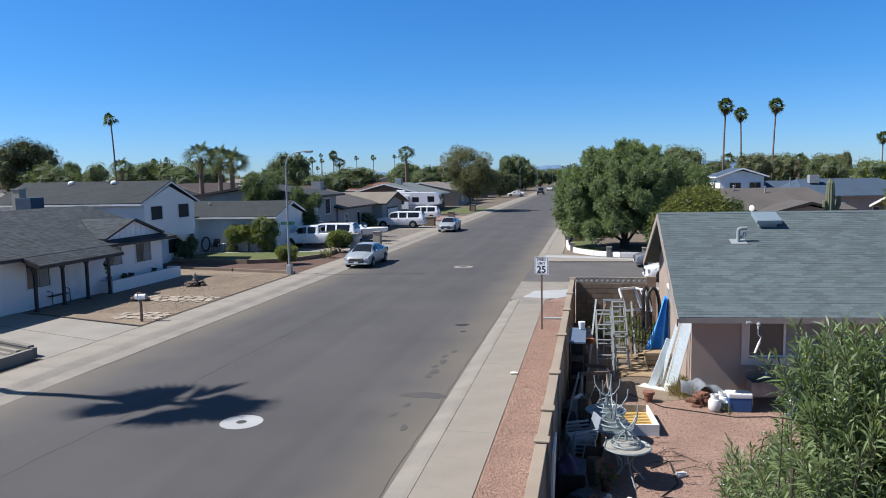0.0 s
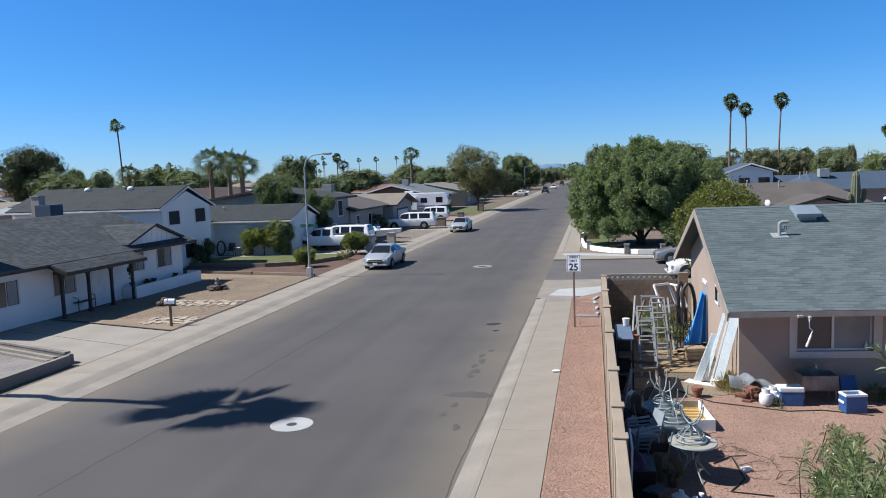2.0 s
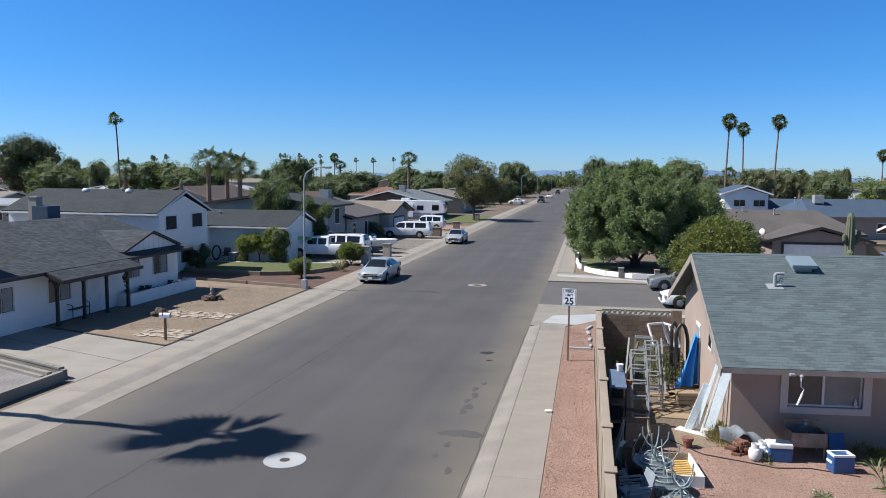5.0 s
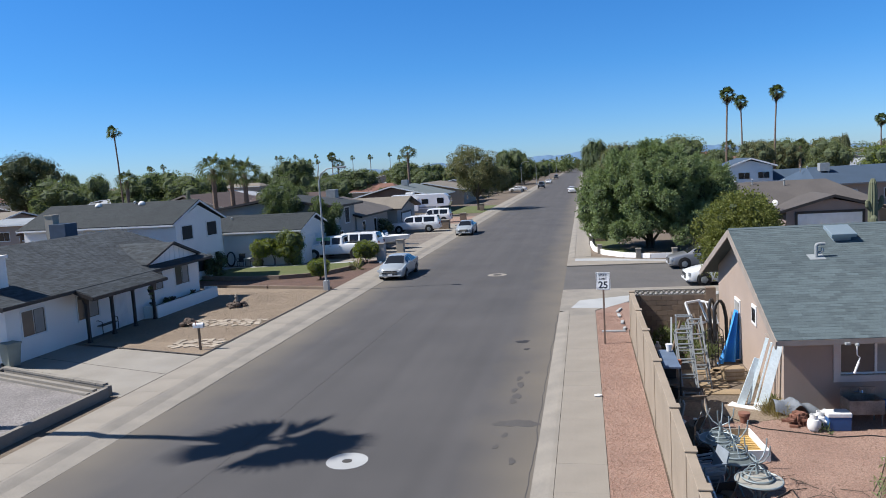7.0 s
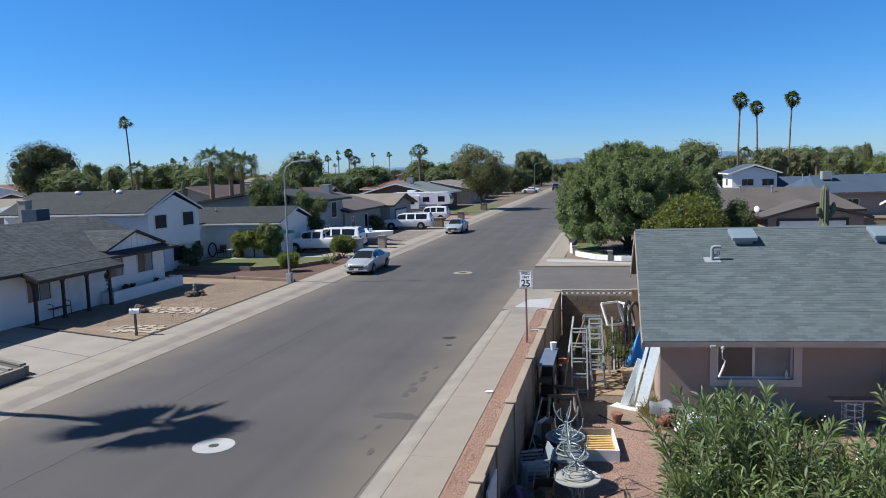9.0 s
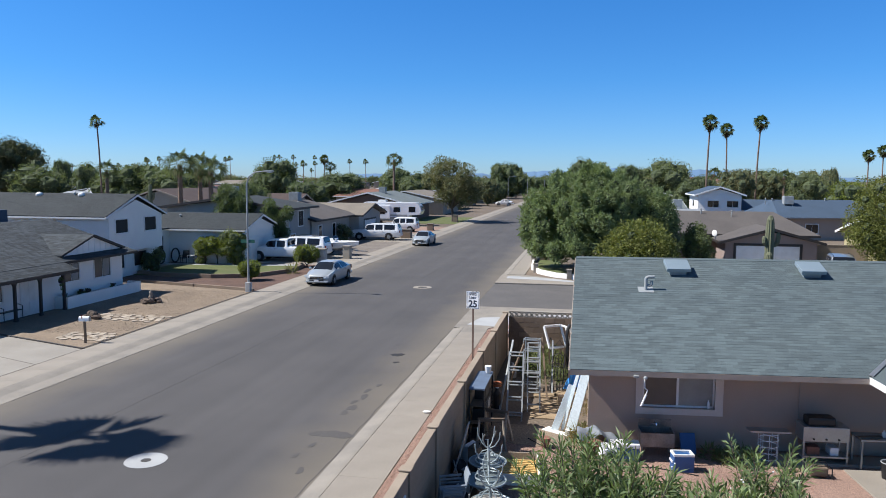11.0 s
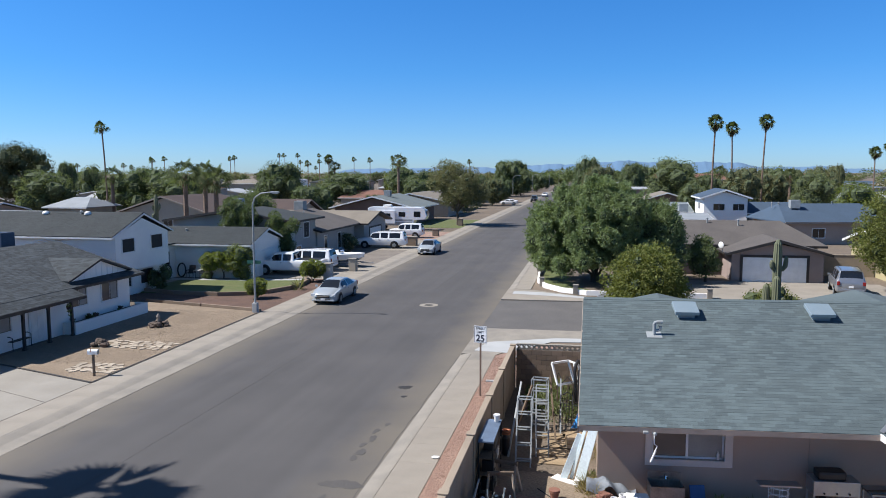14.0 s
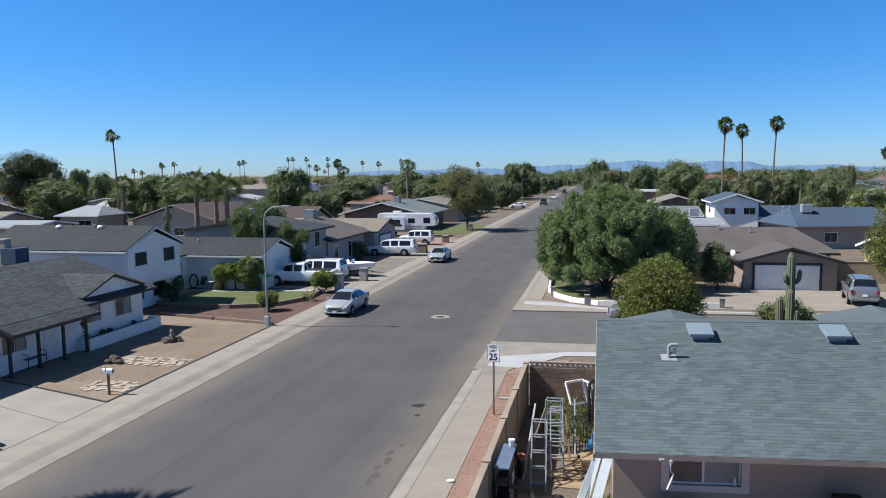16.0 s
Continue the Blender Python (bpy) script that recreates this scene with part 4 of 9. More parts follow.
# the three tall palms, the one far left, and the skyline
palm(24.0, 146.0, 18.9, "slim", "tall slim fan palm with a tuft of green fronds", (0.4, 0.3))
palm(31.7, 170.0, 19.0, "slim", "tall slim fan palm, lower than its neighbours", (-0.3, 0.2))
palm(34.9, 156.4, 19.5, "slim", "tall slim fan palm with a tuft of green fronds", (0.5, 0.0))
palm(-79.7, 113.7, 17.2, "small", "lone tall slim fan palm above the roofs", (-0.5, 0.0))
PALMS_NEAR = ((-79.0, 114.2, 9.5, "stout"), (-44.4, 79.3, 9.9, "stout"), (-44.9, 84.7, 9.8, "stout"), (-40.6, 79.5, 9.2, "stout"), (-41.4, 164.6, 12.6, "stout"), (32.0, 188.1, 9.9, "stout"), (44.7, 175.3, 9.2, "stout"), (58.1, 223.5, 8.7, "stout"), (69.6, 199.3, 14.4, "slim"), (73.8, 202.0, 15.6, "slim"), (-80.7, 225.5, 14.0, "slim"), (-79.0, 226.1, 11.9, "stout"))
PALMS_FAR = ((-173, 280, 15.2), (-150, 293, 15.3), (-150.6, 298, 15.9), (-152, 348, 17.9), (-151.7, 353, 18.1), (-136, 333, 17.5), (-141, 374, 18.4), (-108, 333, 15.5), (-86, 287, 14.3), (-104, 386, 17.2), (-52, 326, 14.0), (-24.8, 650, 12.1), (-20.8, 660, 12.1), (-171.5, 269, 14.3))
PALMS_SKYLINE = ((-192, 300, 15.4), (-253, 330, 13.1), (-199, 290, 12.6), (-195, 290, 11.8), (-154, 380, 15.0), (-89.6, 230, 12.4), (-153, 400, 12.0), (-124, 330, 14.5), (-84.8, 330, 14.2))
for x, y, z, k in PALMS_NEAR:
    palm(x, y, z, k)
for x, y, z in PALMS_FAR + PALMS_SKYLINE:
    palm(x, y, z, "small")
# the street palm whose shadow lies on the road
palm(-22.7, 17.12, 15.3, "slim", "tall slim fan palm beside the street", (0.15, -1.9), "street palms")



def shade_tree(at, rx, ry, z0, z1, kind, n, seed, label, stems=7, shoots=260, leaf=0.17):
    """A broad tree whose crown hangs low all round, with upright leafy shoots breaking its outline."""
    t = thing("tree", at, label, "tree")
    rn = random.Random(seed)
    L = []
    for k in range(330):
        u = rn.random()
        a, q = rn.uniform(0, 2 * math.pi), math.sqrt(rn.uniform(0.05, 1))
        wide = max(0.03, 1 - u ** 4) ** 0.5 * (0.84 + 0.10 * math.sin(3 * a + seed) + 0.06 * math.sin(7 * a))
        L.append((rx * q * wide * math.cos(a), ry * q * wide * math.sin(a), z0 + 0.5 + (z1 - z0 - 0.9) * u, rn.uniform(0.38, 0.75)))
    twigs = []
    for k in range(shoots):
        x, y, z, r = rn.choice(L)
        d = Vector((x / rx, y / ry, 0.35 + 1.1 * (z - z0) / (z1 - z0))).normalized()
        d = (d + Vector((rn.uniform(-0.4, 0.4), rn.uniform(-0.4, 0.4), rn.uniform(0, 0.5)))).normalized()
        for j in range(4):
            p = Vector((x, y, z)) + d * (r * 0.8 + 0.17 * j)
            twigs.append((*p, 0.24 - 0.045 * j))
    part("trunk", trunk_mesh(L, 1.5, 0.12, seed, stems), BARK, t, smooth=True)
    part("crown", leaves(L, n, leaf, 0.4, seed, 0.0, 0.5), LEAF[kind], t)
    part("top_growth", leaves(twigs, n // 4, leaf * 1.1, 0.32, seed + 1, -0.35, 0.5, 0.2), LEAF[kind], t, "upright young growth")
    tagged(part("inner_foliage", core(L, 0.5), SHADE_CORE, t, "dark balls standing in for shade inside the crown"), kind="stuff")
    return t


shade_tree(pose(2.8, 59.2, 0.05), 5.4, 5.2, 0.65, 7.8, "shade", 150000, 11, "broad dense dark green shade tree on a corner lawn")
shade_tree(pose(7.7, 60.6, 0.05), 2.2, 2.2, 0.5, 6.0, "shade", 40000, 23, "smaller dull green tree beside a shade tree", 3, 120)
tree(pose(5.2, 37.2, 0.05), 1.95, 1.85, 0.9, 4.85, "citrus", 80, 46000, 0.125, 12, "rounded yellow-green tree in a front yard", 0.1, 2, size=0.40, inner=0.26)
tree(pose(23.4, 57.5, 0.05), 2.3, 2.3, 1.2, 7.1, "citrus", 50, 26000, 0.14, 13, "yellow-green tree beside a driveway", 0.15)
tree(pose(11.2, 60.6, 0.05), 1.4, 1.3, 0.4, 3.5, "dark", 30, 12000, 0.12, 19, "dense dark green small tree at a garage corner", 0.1)
tree(pose(-19.2, 119, 0.05), 5.0, 4.6, 2.2, 10.3, "olive", 60, 38000, 0.2, 14, "tall airy light green street tree", 0.24, 1, size=0.3)
tree(pose(-33.5, 74.5, 0.05), 3.2, 3.0, 1.5, 6.5, "dark", 36, 14000, 0.17, 15, "dark green tree behind a low roof", 0.14)
tree(pose(-24.8, 62.2, 0.05), 1.4, 1.1, 0.9, 5.9, "dark", 34, 14000, 0.13, 16, "dark green tree between two houses", 0.1)
tree(pose(-29.0, 62.3, 0.05), 2.0, 1.2, 3.0, 6.3, "dark", 34, 15000, 0.13, 17, "dark green tree behind a garage roof", 0.1)
tree(pose(-110.0, 127.8, 0.05), 7.2, 6.0, 3.0, 14.2, "euca", 75, 36000, 0.26, 18, "large dull dark eucalyptus above the roofs", 0.4, 1, size=0.36)

# three sorts of distant tree, each copied over the suburb
proto = {}
for k, (kind, lab) in enumerate((("dark", "dark green suburban tree behind the roofs"), ("mid", "green suburban tree behind the roofs"), ("olive", "dull olive suburban tree behind the roofs"), ("lime", "light green suburban tree behind the roofs"))):
    proto[kind] = tree(pose(-60 - 3 * k, 240 + 9 * k, 0.03), 1.0, 1.0, 0.12, 2.0, kind, (46, 40, 60, 44)[k], 14000, 0.05, 30 + k, lab, 0.045, 1, "trees over the suburb", 0.6, (0.36, 0.40, 0.27, 0.36)[k], 0.0, 0.66)
    proto[kind].scale = (5, 5, 5)


def far_tree(x, y, top, r, kind):
    t = copy_thing(proto[kind], pose(x, y, 0.03, 0, 0, random.uniform(0, 360)))
    t.scale = (r * 1.1, r * 1.1, top / 2.05)


TREES_LEFT = ((-98.0, 120, 8.6, 5.2, "mid"), (-159, 204, 12.4, 2.8, "dark"), (-179, 239, 9.8, 3.8, "dark"), (-79.8, 125.8, 10.0, 5.3, "dark"), (-70, 119, 8.2, 4.6, "mid"), (-84, 126, 8.2, 5, "mid"), (-58.2, 137.5, 11.3, 4.4, "dark"), (-45.4, 121.2, 6.9, 3.4, "dark"), (-56.1, 170.5, 8.7, 6.3, "dark"), (-49, 224, 9.4, 5.3, "dark"), (-27.5, 258, 13.3, 4.5, "dark"), (-28.8, 208, 8.3, 3.2, "dark"), (-23, 189, 7.2, 2.9, "olive"), (-23.5, 269, 9.4, 4.2, "mid"), (-21.5, 319, 8.2, 3.7, "dark"), (-21.5, 380, 7.5, 4.4, "dark"))
TREES_RIGHT = ((0.7, 200, 13.3, 3.3, "dark"), (3.4, 130, 10.2, 3.1, "olive"), (16.5, 243, 11.9, 4.4, "dark"), (19.7, 179.5, 11.2, 5.8, "mid"), (21.1, 149, 6.5, 2.4, "mid"), (40.9, 196, 10.2, 5.0, "olive"), (46.5, 195, 9.3, 4.4, "mid"), (58, 213, 9.9, 4.7, "olive"), (37.6, 110, 7.3, 3.4, "lime"), (73.6, 250, 10.9, 4.5, "olive"), (2.0, 165, 7.0, 2.6, "mid"), (30.5, 152, 9.4, 3.9, "olive"), (37.5, 160, 8.6, 3.3, "olive"), (42.5, 150, 8.2, 3.6, "mid"), (28.0, 176, 8.6, 3.2, "dark"), (49.5, 168, 7.6, 3.4, "olive"))
TREES_SKYLINE = ((-148, 190, 12.4, 2.6, "dark"), (-119.6, 260, 10, 2.3, "dark"), (-37.2, 330, 14.3, 3.6, "dark"), (-33, 342, 14.9, 3.6, "dark"), (-29.5, 345, 13.4, 2.0, "dark"), (12.5, 210, 11.8, 3.3, "dark"), (29.5, 230, 10.4, 2.2, "mid"), (68.1, 220, 11.1, 1.3, "olive"), (-124.7, 170, 10, 3.3, "mid"), (-87, 160, 8.6, 3.0, "mid"), (-95.3, 150, 10.4, 4.2, "dark"))
for row in TREES_LEFT + TREES_RIGHT + TREES_SKYLINE:
    far_tree(*row)
rnd = random.Random(77)
away = []
for k in range(140):
    y = 190 + 360 * rnd.random() ** 0.8
    x = rnd.choice((-1, 1)) * (28 + (0.75 * y) * rnd.random()) + (-9.7)
    if -35 < x < -22 and y < 170:
        continue
    row = (x, y, rnd.uniform(3.5, 9.0), rnd.uniform(1.8, 4.6), rnd.choice(("dark", "mid", "mid", "olive", "olive")))
    if x < 0 and y < 300 and rnd.random() < 0.5:
        continue
    if x > 0 and y < 257:
        if rnd.random() < 0.62:
            continue
        row = row[:2] + (min(row[2], 6.5),) + row[3:]
    if y < 250:
        far_tree(*row)
    elif rnd.random() < 0.6:
        away.append(row)
for y in range(150, 520, 11):
    for x in (rnd.uniform(-31, -23), rnd.uniform(1.5, 9), rnd.uniform(-45, -33)):
        if rnd.random() < 0.52:
            away.append((x, y + rnd.uniform(-4, 4), rnd.uniform(3.0, 7.5), rnd.uniform(1.5, 3.2), "dark"))
for k in range(60):
    away.append((rnd.choice((-1, 1)) * rnd.uniform(8, 60) - 9.7, rnd.uniform(480, 760), rnd.uniform(7, 11), rnd.uniform(4, 8), "dark"))
for k in range(190):
    y = 500 + 300 * rnd.random()
    away.append((rnd.uniform(-0.85, 0.75) * y, y, 4.5 + 8.5 * rnd.random() ** 2.4, rnd.uniform(3, 8), "dark"))


for k in range(330):
    y = 800 + 1700 * rnd.random() ** 1.3
    away.append((rnd.uniform(-0.85, 0.75) * y, y, 4.5 + 9 * rnd.random() ** 2.2, rnd.uniform(7, 20), "belt"))


def far_woods(rows):
    """The trees past 250 m, too far to tell apart: joined by colour of leaf."""
    shapes = []
    for k in range(4):
        L = crown_lobes(1.0, 1.0, 0.95, 1.05, 24, 139 + k, 0.42)
        me = leaves(L, 950, 0.17, 0.7, 139 + k)
        co = np.empty(len(me.vertices) * 3, np.float32)
        me.vertices.foreach_get("co", co)
        bpy.data.meshes.remove(me)
        shapes.append(co.reshape(-1, 3))
    heap = {"dark": [], "olive": [], "mid": [], "euca": []}
    for x, y, top, r, kind in rows:
        co = rnd.choice(shapes)[: 1000 if kind == "belt" else None] * np.array([r * 1.1, r * 1.1 * rnd.choice((-1, 1)), top / 2.05]) + np.array([x, y, 0.0])
        heap[rnd.choice(("dark", "dark", "olive", "mid", "mid", "euca"))].append(co)
    for kind, word in (("dark", "dark green"), ("olive", "olive green"), ("mid", "fresh green"), ("euca", "dull green")):
        t = thing("far_trees", pose(0, 0, 0.03), f"{word} trees over the distant suburb", "trees", "", "stuff")
        part("crowns", quads(np.concatenate(heap[kind]).reshape(-1, 4, 3)), LEAF[kind], t)


for row in [r for r in away if r[1] < 250]:
    far_tree(*row[:4], rnd.choice(("dark", "mid", "olive")))
far_woods([r for r in away if r[1] >= 250])


def shrub(at, r, h, kind, n, leaf, seed, label, stem=0.25, name="bush", aspect=0.5, lobes=22, ball=False):
    t = thing(name, at, label, "bush")
    L = crown_lobes(r, r, h / 2, stem + h / 2, lobes, seed, 0.45)
    if ball:
        rn = random.Random(seed)
        L = [(0, 0, stem + h / 2, min(r, h / 2) * 0.86)]
        for k in range(26):
            u, a = rn.uniform(-0.9, 1), rn.uniform(0, 6.28)
            q = math.sqrt(1 - u * u) * r * 0.72
            L.append((q * math.cos(a), q * math.sin(a), stem + h / 2 + u * h * 0.36, r * 0.3))
    part("stem", trunk_mesh(L, stem + 0.15, 0.045, seed, 2, 0.06), BARK, t)
    part("crown", leaves(L, n, leaf, aspect, seed), LEAF[kind], t)
    tagged(part("inner_foliage", core(L, 0.7), SHADE_CORE, t, "dark balls standing in for shade inside the crown"), kind="stuff")
    return t


shrub(pose(-20.0, 46.9, 0.07), 0.85, 1.15, "lime", 9000, 0.07, 41, "round clipped bush on a short stem by the lawn", ball=True)
shrub(pose(-19.1, 54.9, 0.07), 1.05, 1.5, "lime", 11000, 0.075, 42, "round clipped green bush on a short stem", ball=True)
for x, y, r, h, sd in ((-27.9, 55.0, 0.85, 1.4, 43), (-26.8, 55.0, 0.95, 1.5, 44), (-25.2, 54.9, 1.05, 2.8, 45)):
    shrub(pose(x, y, 0.07), r, h, "lime", 9000, 0.08, sd, "clipped green bush on bare stems before a pale wall", 0.75 if h < 2 else 0.15, lobes=34)
shrub(pose(-28.2, 54.95, 0.07), 0.55, 0.5, "mid", 2500, 0.07, 49, "low green plant at the foot of a wall", 0.02)
shrub(pose(-28.7, 49.0, 0.07), 0.75, 1.65, "dark", 3000, 0.1, 46, "dark bush at a house corner", 0.1)
shrub(pose(11.3, 39.0, 0.07), 1.5, 2.7, "citrus", 9000, 0.09, 47, "yellowish bush beside the cactus", 0.1)
shrub(pose(-23.5, 77.0, 0.07), 0.8, 2.0, "olive", 2000, 0.12, 48, "dark shrub before a house wall", 0.1)


def oleander(at, tips, leaf_n, seed, label):
    """A tall shrub: stems from the ground to each tip, whorls of long narrow leaves along their upper ends."""
    rng = np.random.default_rng(seed)
    t = thing("oleander_bush", at, label, "bush")
    wood, quad, flowers = M(), [], M()
    x0, x1 = min(q[0] for q in tips), max(q[0] for q in tips)
    ym = sum(q[1] for q in tips) / len(tips)
    for x, y, h in tips:
        root = np.array([x * 0.5 + (x0 + x1) * 0.25 + rng.normal() * 0.2, y * 0.5 + ym * 0.5 + rng.normal() * 0.2, 0.0])
        p2 = np.array([x, y, h])
        p1 = np.array([root[0] * 0.6 + x * 0.4, root[1] * 0.6 + y * 0.4, h * 0.72])
        p2 = p2 + np.array([rng.normal() * 0.12, rng.normal() * 0.12, -0.05])
        wood.tube([tuple(root), tuple(p1), tuple(p2)], [0.014, 0.010, 0.004], 4)
        axis = (p2 - p1) / np.linalg.norm(p2 - p1)
        u = np.cross(axis, rng.normal(size=3))
        u /= np.linalg.norm(u)
        w = np.cross(axis, u)
        for k in range(leaf_n):
            a0 = rng.uniform(0, 6.28)
            for j in range(4):
                a = a0 + 1.57 * j + rng.normal() * 0.25
                out = u * math.cos(a) + w * math.sin(a)
                el = 1.1 - 1.25 * k / leaf_n + rng.normal() * 0.22
                d = axis * math.sin(el) + out * math.cos(el) + rng.normal(size=3) * 0.08
                b = p2 - axis * (0.05 * k + rng.uniform(0, 0.03)) + out * 0.012
                sd = np.cross(d, out + rng.normal(size=3) * 0.3 + axis)
                sd /= np.linalg.norm(sd) + 1e-9
                ln = rng.uniform(0.11, 0.19)
                quad.append([b, b + d * ln * 0.5 + sd * 0.0115, b + d * ln - np.array([0, 0, 0.035]), b + d * ln * 0.5 - sd * 0.0115])
        if rng.random() < 0.03:
            for k in range(2):
                f = p2 + axis * 0.10 + rng.normal(size=3) * 0.03
                flowers.ball(tuple(f), 0.011, 6, 4, (1, 1, 0.6))
    part("stem", wood, BARK, t)
    part("crown", quads(np.array(quad)), LEAF_OLEANDER, t)
    if flowers.v:
        tagged(part("blossom", flowers, TRIM_WHITE, t, "small white blossoms"), kind="stuff")
    return t


def bush_tips(x0, x1, y0, y1, n, high, seed):
    """Places and heights of shoot ends: a few tall heads, the rest at all heights below."""
    rn = random.Random(seed)
    heads = [(rn.uniform(x0 + 0.15, x1 - 0.15), rn.uniform(y0, y1), rn.uniform(0.9, 1.0)) for _ in range(7)]
    out = []
    for k in range(n):
        x, y = rn.uniform(x0, x1), rn.uniform(y0, y1)
        near = max(h - 0.22 * math.hypot(x - p, y - q) ** 1.4 for p, q, h in heads)
        edge = min(1.0, (x - x0 + 0.3) / 0.7) * min(1.0, (x1 - x + 0.3) / 0.7)
        top = high * min(near, 0.8 + 0.2 * edge)
        out.append((x, y, top * (1 - 0.6 * rn.random() ** 1.6)))
    return out


oleander(pose(0, 0, 0.06), bush_tips(2.1, 3.6, 6.8, 8.4, 430, 4.6, 3), 15, 61, "large green oleander bush with white blossoms in a gravel yard")
oleander(pose(0, 0, 0.06), bush_tips(3.6, 4.95, 6.8, 8.4, 360, 4.6, 4), 15, 63, "large green oleander bush beside another one")
oleander(pose(0, 0, 0.06), bush_tips(1.75, 2.5, 7.0, 8.8, 55, 3.2, 5), 13, 62, "low sparse oleander shoots on red gravel")
oleander(pose(0, 0, 0.06), bush_tips(4.85, 5.3, 7.2, 8.2, 26, 3.9, 6), 13, 64, "thin oleander shoots at the end of a bush")
oleander(pose(0, 0, 0.06), bush_tips(2.2, 3.4, 10.4, 12.9, 60, 1.75, 7), 12, 65, "low sparse oleander shoots on red gravel")
oleander(pose(0, 0, 0.06), bush_tips(3.6, 4.0, 15.1, 15.7, 16, 0.8, 9), 9, 67, "small yellowish oleander sapling on red gravel")
oleander(pose(0, 0, 0.06), bush_tips(1.9, 3.0, 8.6, 10.6, 70, 2.3, 10), 12, 68, "low spreading oleander branches on red gravel")
oleander(pose(0, 0, 0.06), bush_tips(1.2, 1.9, 8.4, 9.6, 22, 1.9, 8), 12, 66, "low sparse oleander shoots on red gravel")


def saguaro(at, label):
    t = thing("saguaro_cactus", at, label, "cactus")

    def column(pts, r):
        m, n = M(), 24
        m.tube(pts, [r * 0.85] + [r] * (len(pts) - 3) + [r * 0.8, r * 0.35], n)
        v = []
        for i, p in enumerate(m.v):
            c = Vector(pts[i // n])
            v.append(tuple(c + (Vector(p) - c) * (1.0 if i % 2 else 0.86)))
        m.v = v
        return m

    part("trunk", column([(0, 0, -0.1), (0, 0, 1.5), (0, 0, 3.2), (0, 0, 4.7), (0, 0, 5.2), (0, 0, 5.4)], 0.21), CACTUS, t)
    part("arm", column([(0.1, 0, 3.95), (0.24, 0, 3.98), (0.35, 0, 4.12), (0.38, 0, 4.35), (0.39, 0, 4.52), (0.39, 0, 4.6)], 0.11), CACTUS, t)
    part("arm", column([(-0.08, -0.05, 4.0), (-0.2, -0.1, 4.02), (-0.27, -0.12, 4.1), (-0.28, -0.12, 4.25), (-0.28, -0.12, 4.36), (-0.28, -0.12, 4.42)], 0.10), CACTUS, t)
    part("arm", column([(0, -0.1, 2.0), (-0.05, -0.28, 2.05), (-0.07, -0.36, 2.3), (-0.07, -0.36, 3.2), (-0.07, -0.36, 3.55), (-0.07, -0.36, 3.68)], 0.20), CACTUS, t)
    part("arm", column([(-0.1, -0.06, 1.8), (-0.32, -0.1, 1.82), (-0.46, -0.12, 2.05), (-0.48, -0.12, 2.8), (-0.48, -0.12, 3.15), (-0.48, -0.12, 3.28)], 0.18), CACTUS, t)
    part("arm", column([(0.05, -0.06, 1.3), (0.17, -0.3, 1.35), (0.19, -0.42, 1.6), (0.19, -0.42, 2.3), (0.19, -0.42, 2.65), (0.19, -0.42, 2.76)], 0.18), CACTUS, t)
    return t


CACTUS = mat("cactus", (0.19, 0.205, 0.12), (0.155, 0.17, 0.10), 0.8, 1.5, 30, 0.2, 0.3)
saguaro(pose(11.2, 37.9, 0.06), "tall green saguaro cactus with upright arms")
saguaro(pose(-43.6, 72.0, 0.06), "distant saguaro cactus behind a roof").scale = (1.1, 1.1, 1.16)
agave = thing("agave", pose(-18.7, 51.2, 0.07), "grey-green spiky agave by the sidewalk", "plant")
part("leaves", leaves([(0, 0, 0.05, 0.12)], 60, 0.75, 0.13, 7, -0.6, 1.2), LEAF_OLIVE, agave)


# ---- vehicles ----
def paint(name, c, rough=0.28, metal=0.0):
    return mat(name, c, tuple(x * 0.93 for x in c), rough, 1.2, 60, 0.04, 0.0, metal=metal, coat=0.5)


PAINT_SILVER = paint("paint_silver", (0.53, 0.575, 0.595), 0.28, 0.15)
PAINT_WHITE = paint("paint_car_white", (0.78, 0.79, 0.80))
PAINT_SILVER_SUV = paint("paint_suv", (0.40, 0.41, 0.43), 0.3, 0.5)
PAINT_DARK = paint("paint_dark", (0.03, 0.035, 0.045))
LIGHT_CLEAR = mat("headlight", (0.55, 0.58, 0.6), None, 0.1, 5, 30, 0.1, 0, spec=0.8)
LIGHT_RED = mat("tail_light", (0.35, 0.015, 0.012), None, 0.15, 5, 30, 0.1, 0, spec=0.8)

# stations: place from the nose (share of length), half width share, sill z, belt z, roof z, roof half width share
SEDAN = ((0.0, 0.62, 0.34, 0.56, 0.60, 0.50), (0.02, 0.84, 0.24, 0.68, 0.72, 0.66), (0.08, 0.95, 0.20, 0.78, 0.82, 0.74), (0.23, 1.0, 0.20, 0.93, 0.985, 0.80), (0.40, 1.0, 0.20, 0.97, 1.40, 0.66), (0.54, 1.0, 0.20, 0.99, 1.455, 0.67), (0.69, 1.0, 0.20, 1.01, 1.40, 0.64), (0.87, 0.98, 0.22, 1.04, 1.13, 0.72), (0.97, 0.90, 0.28, 0.99, 1.08, 0.68), (1.0, 0.76, 0.44, 0.74, 0.84, 0.56))
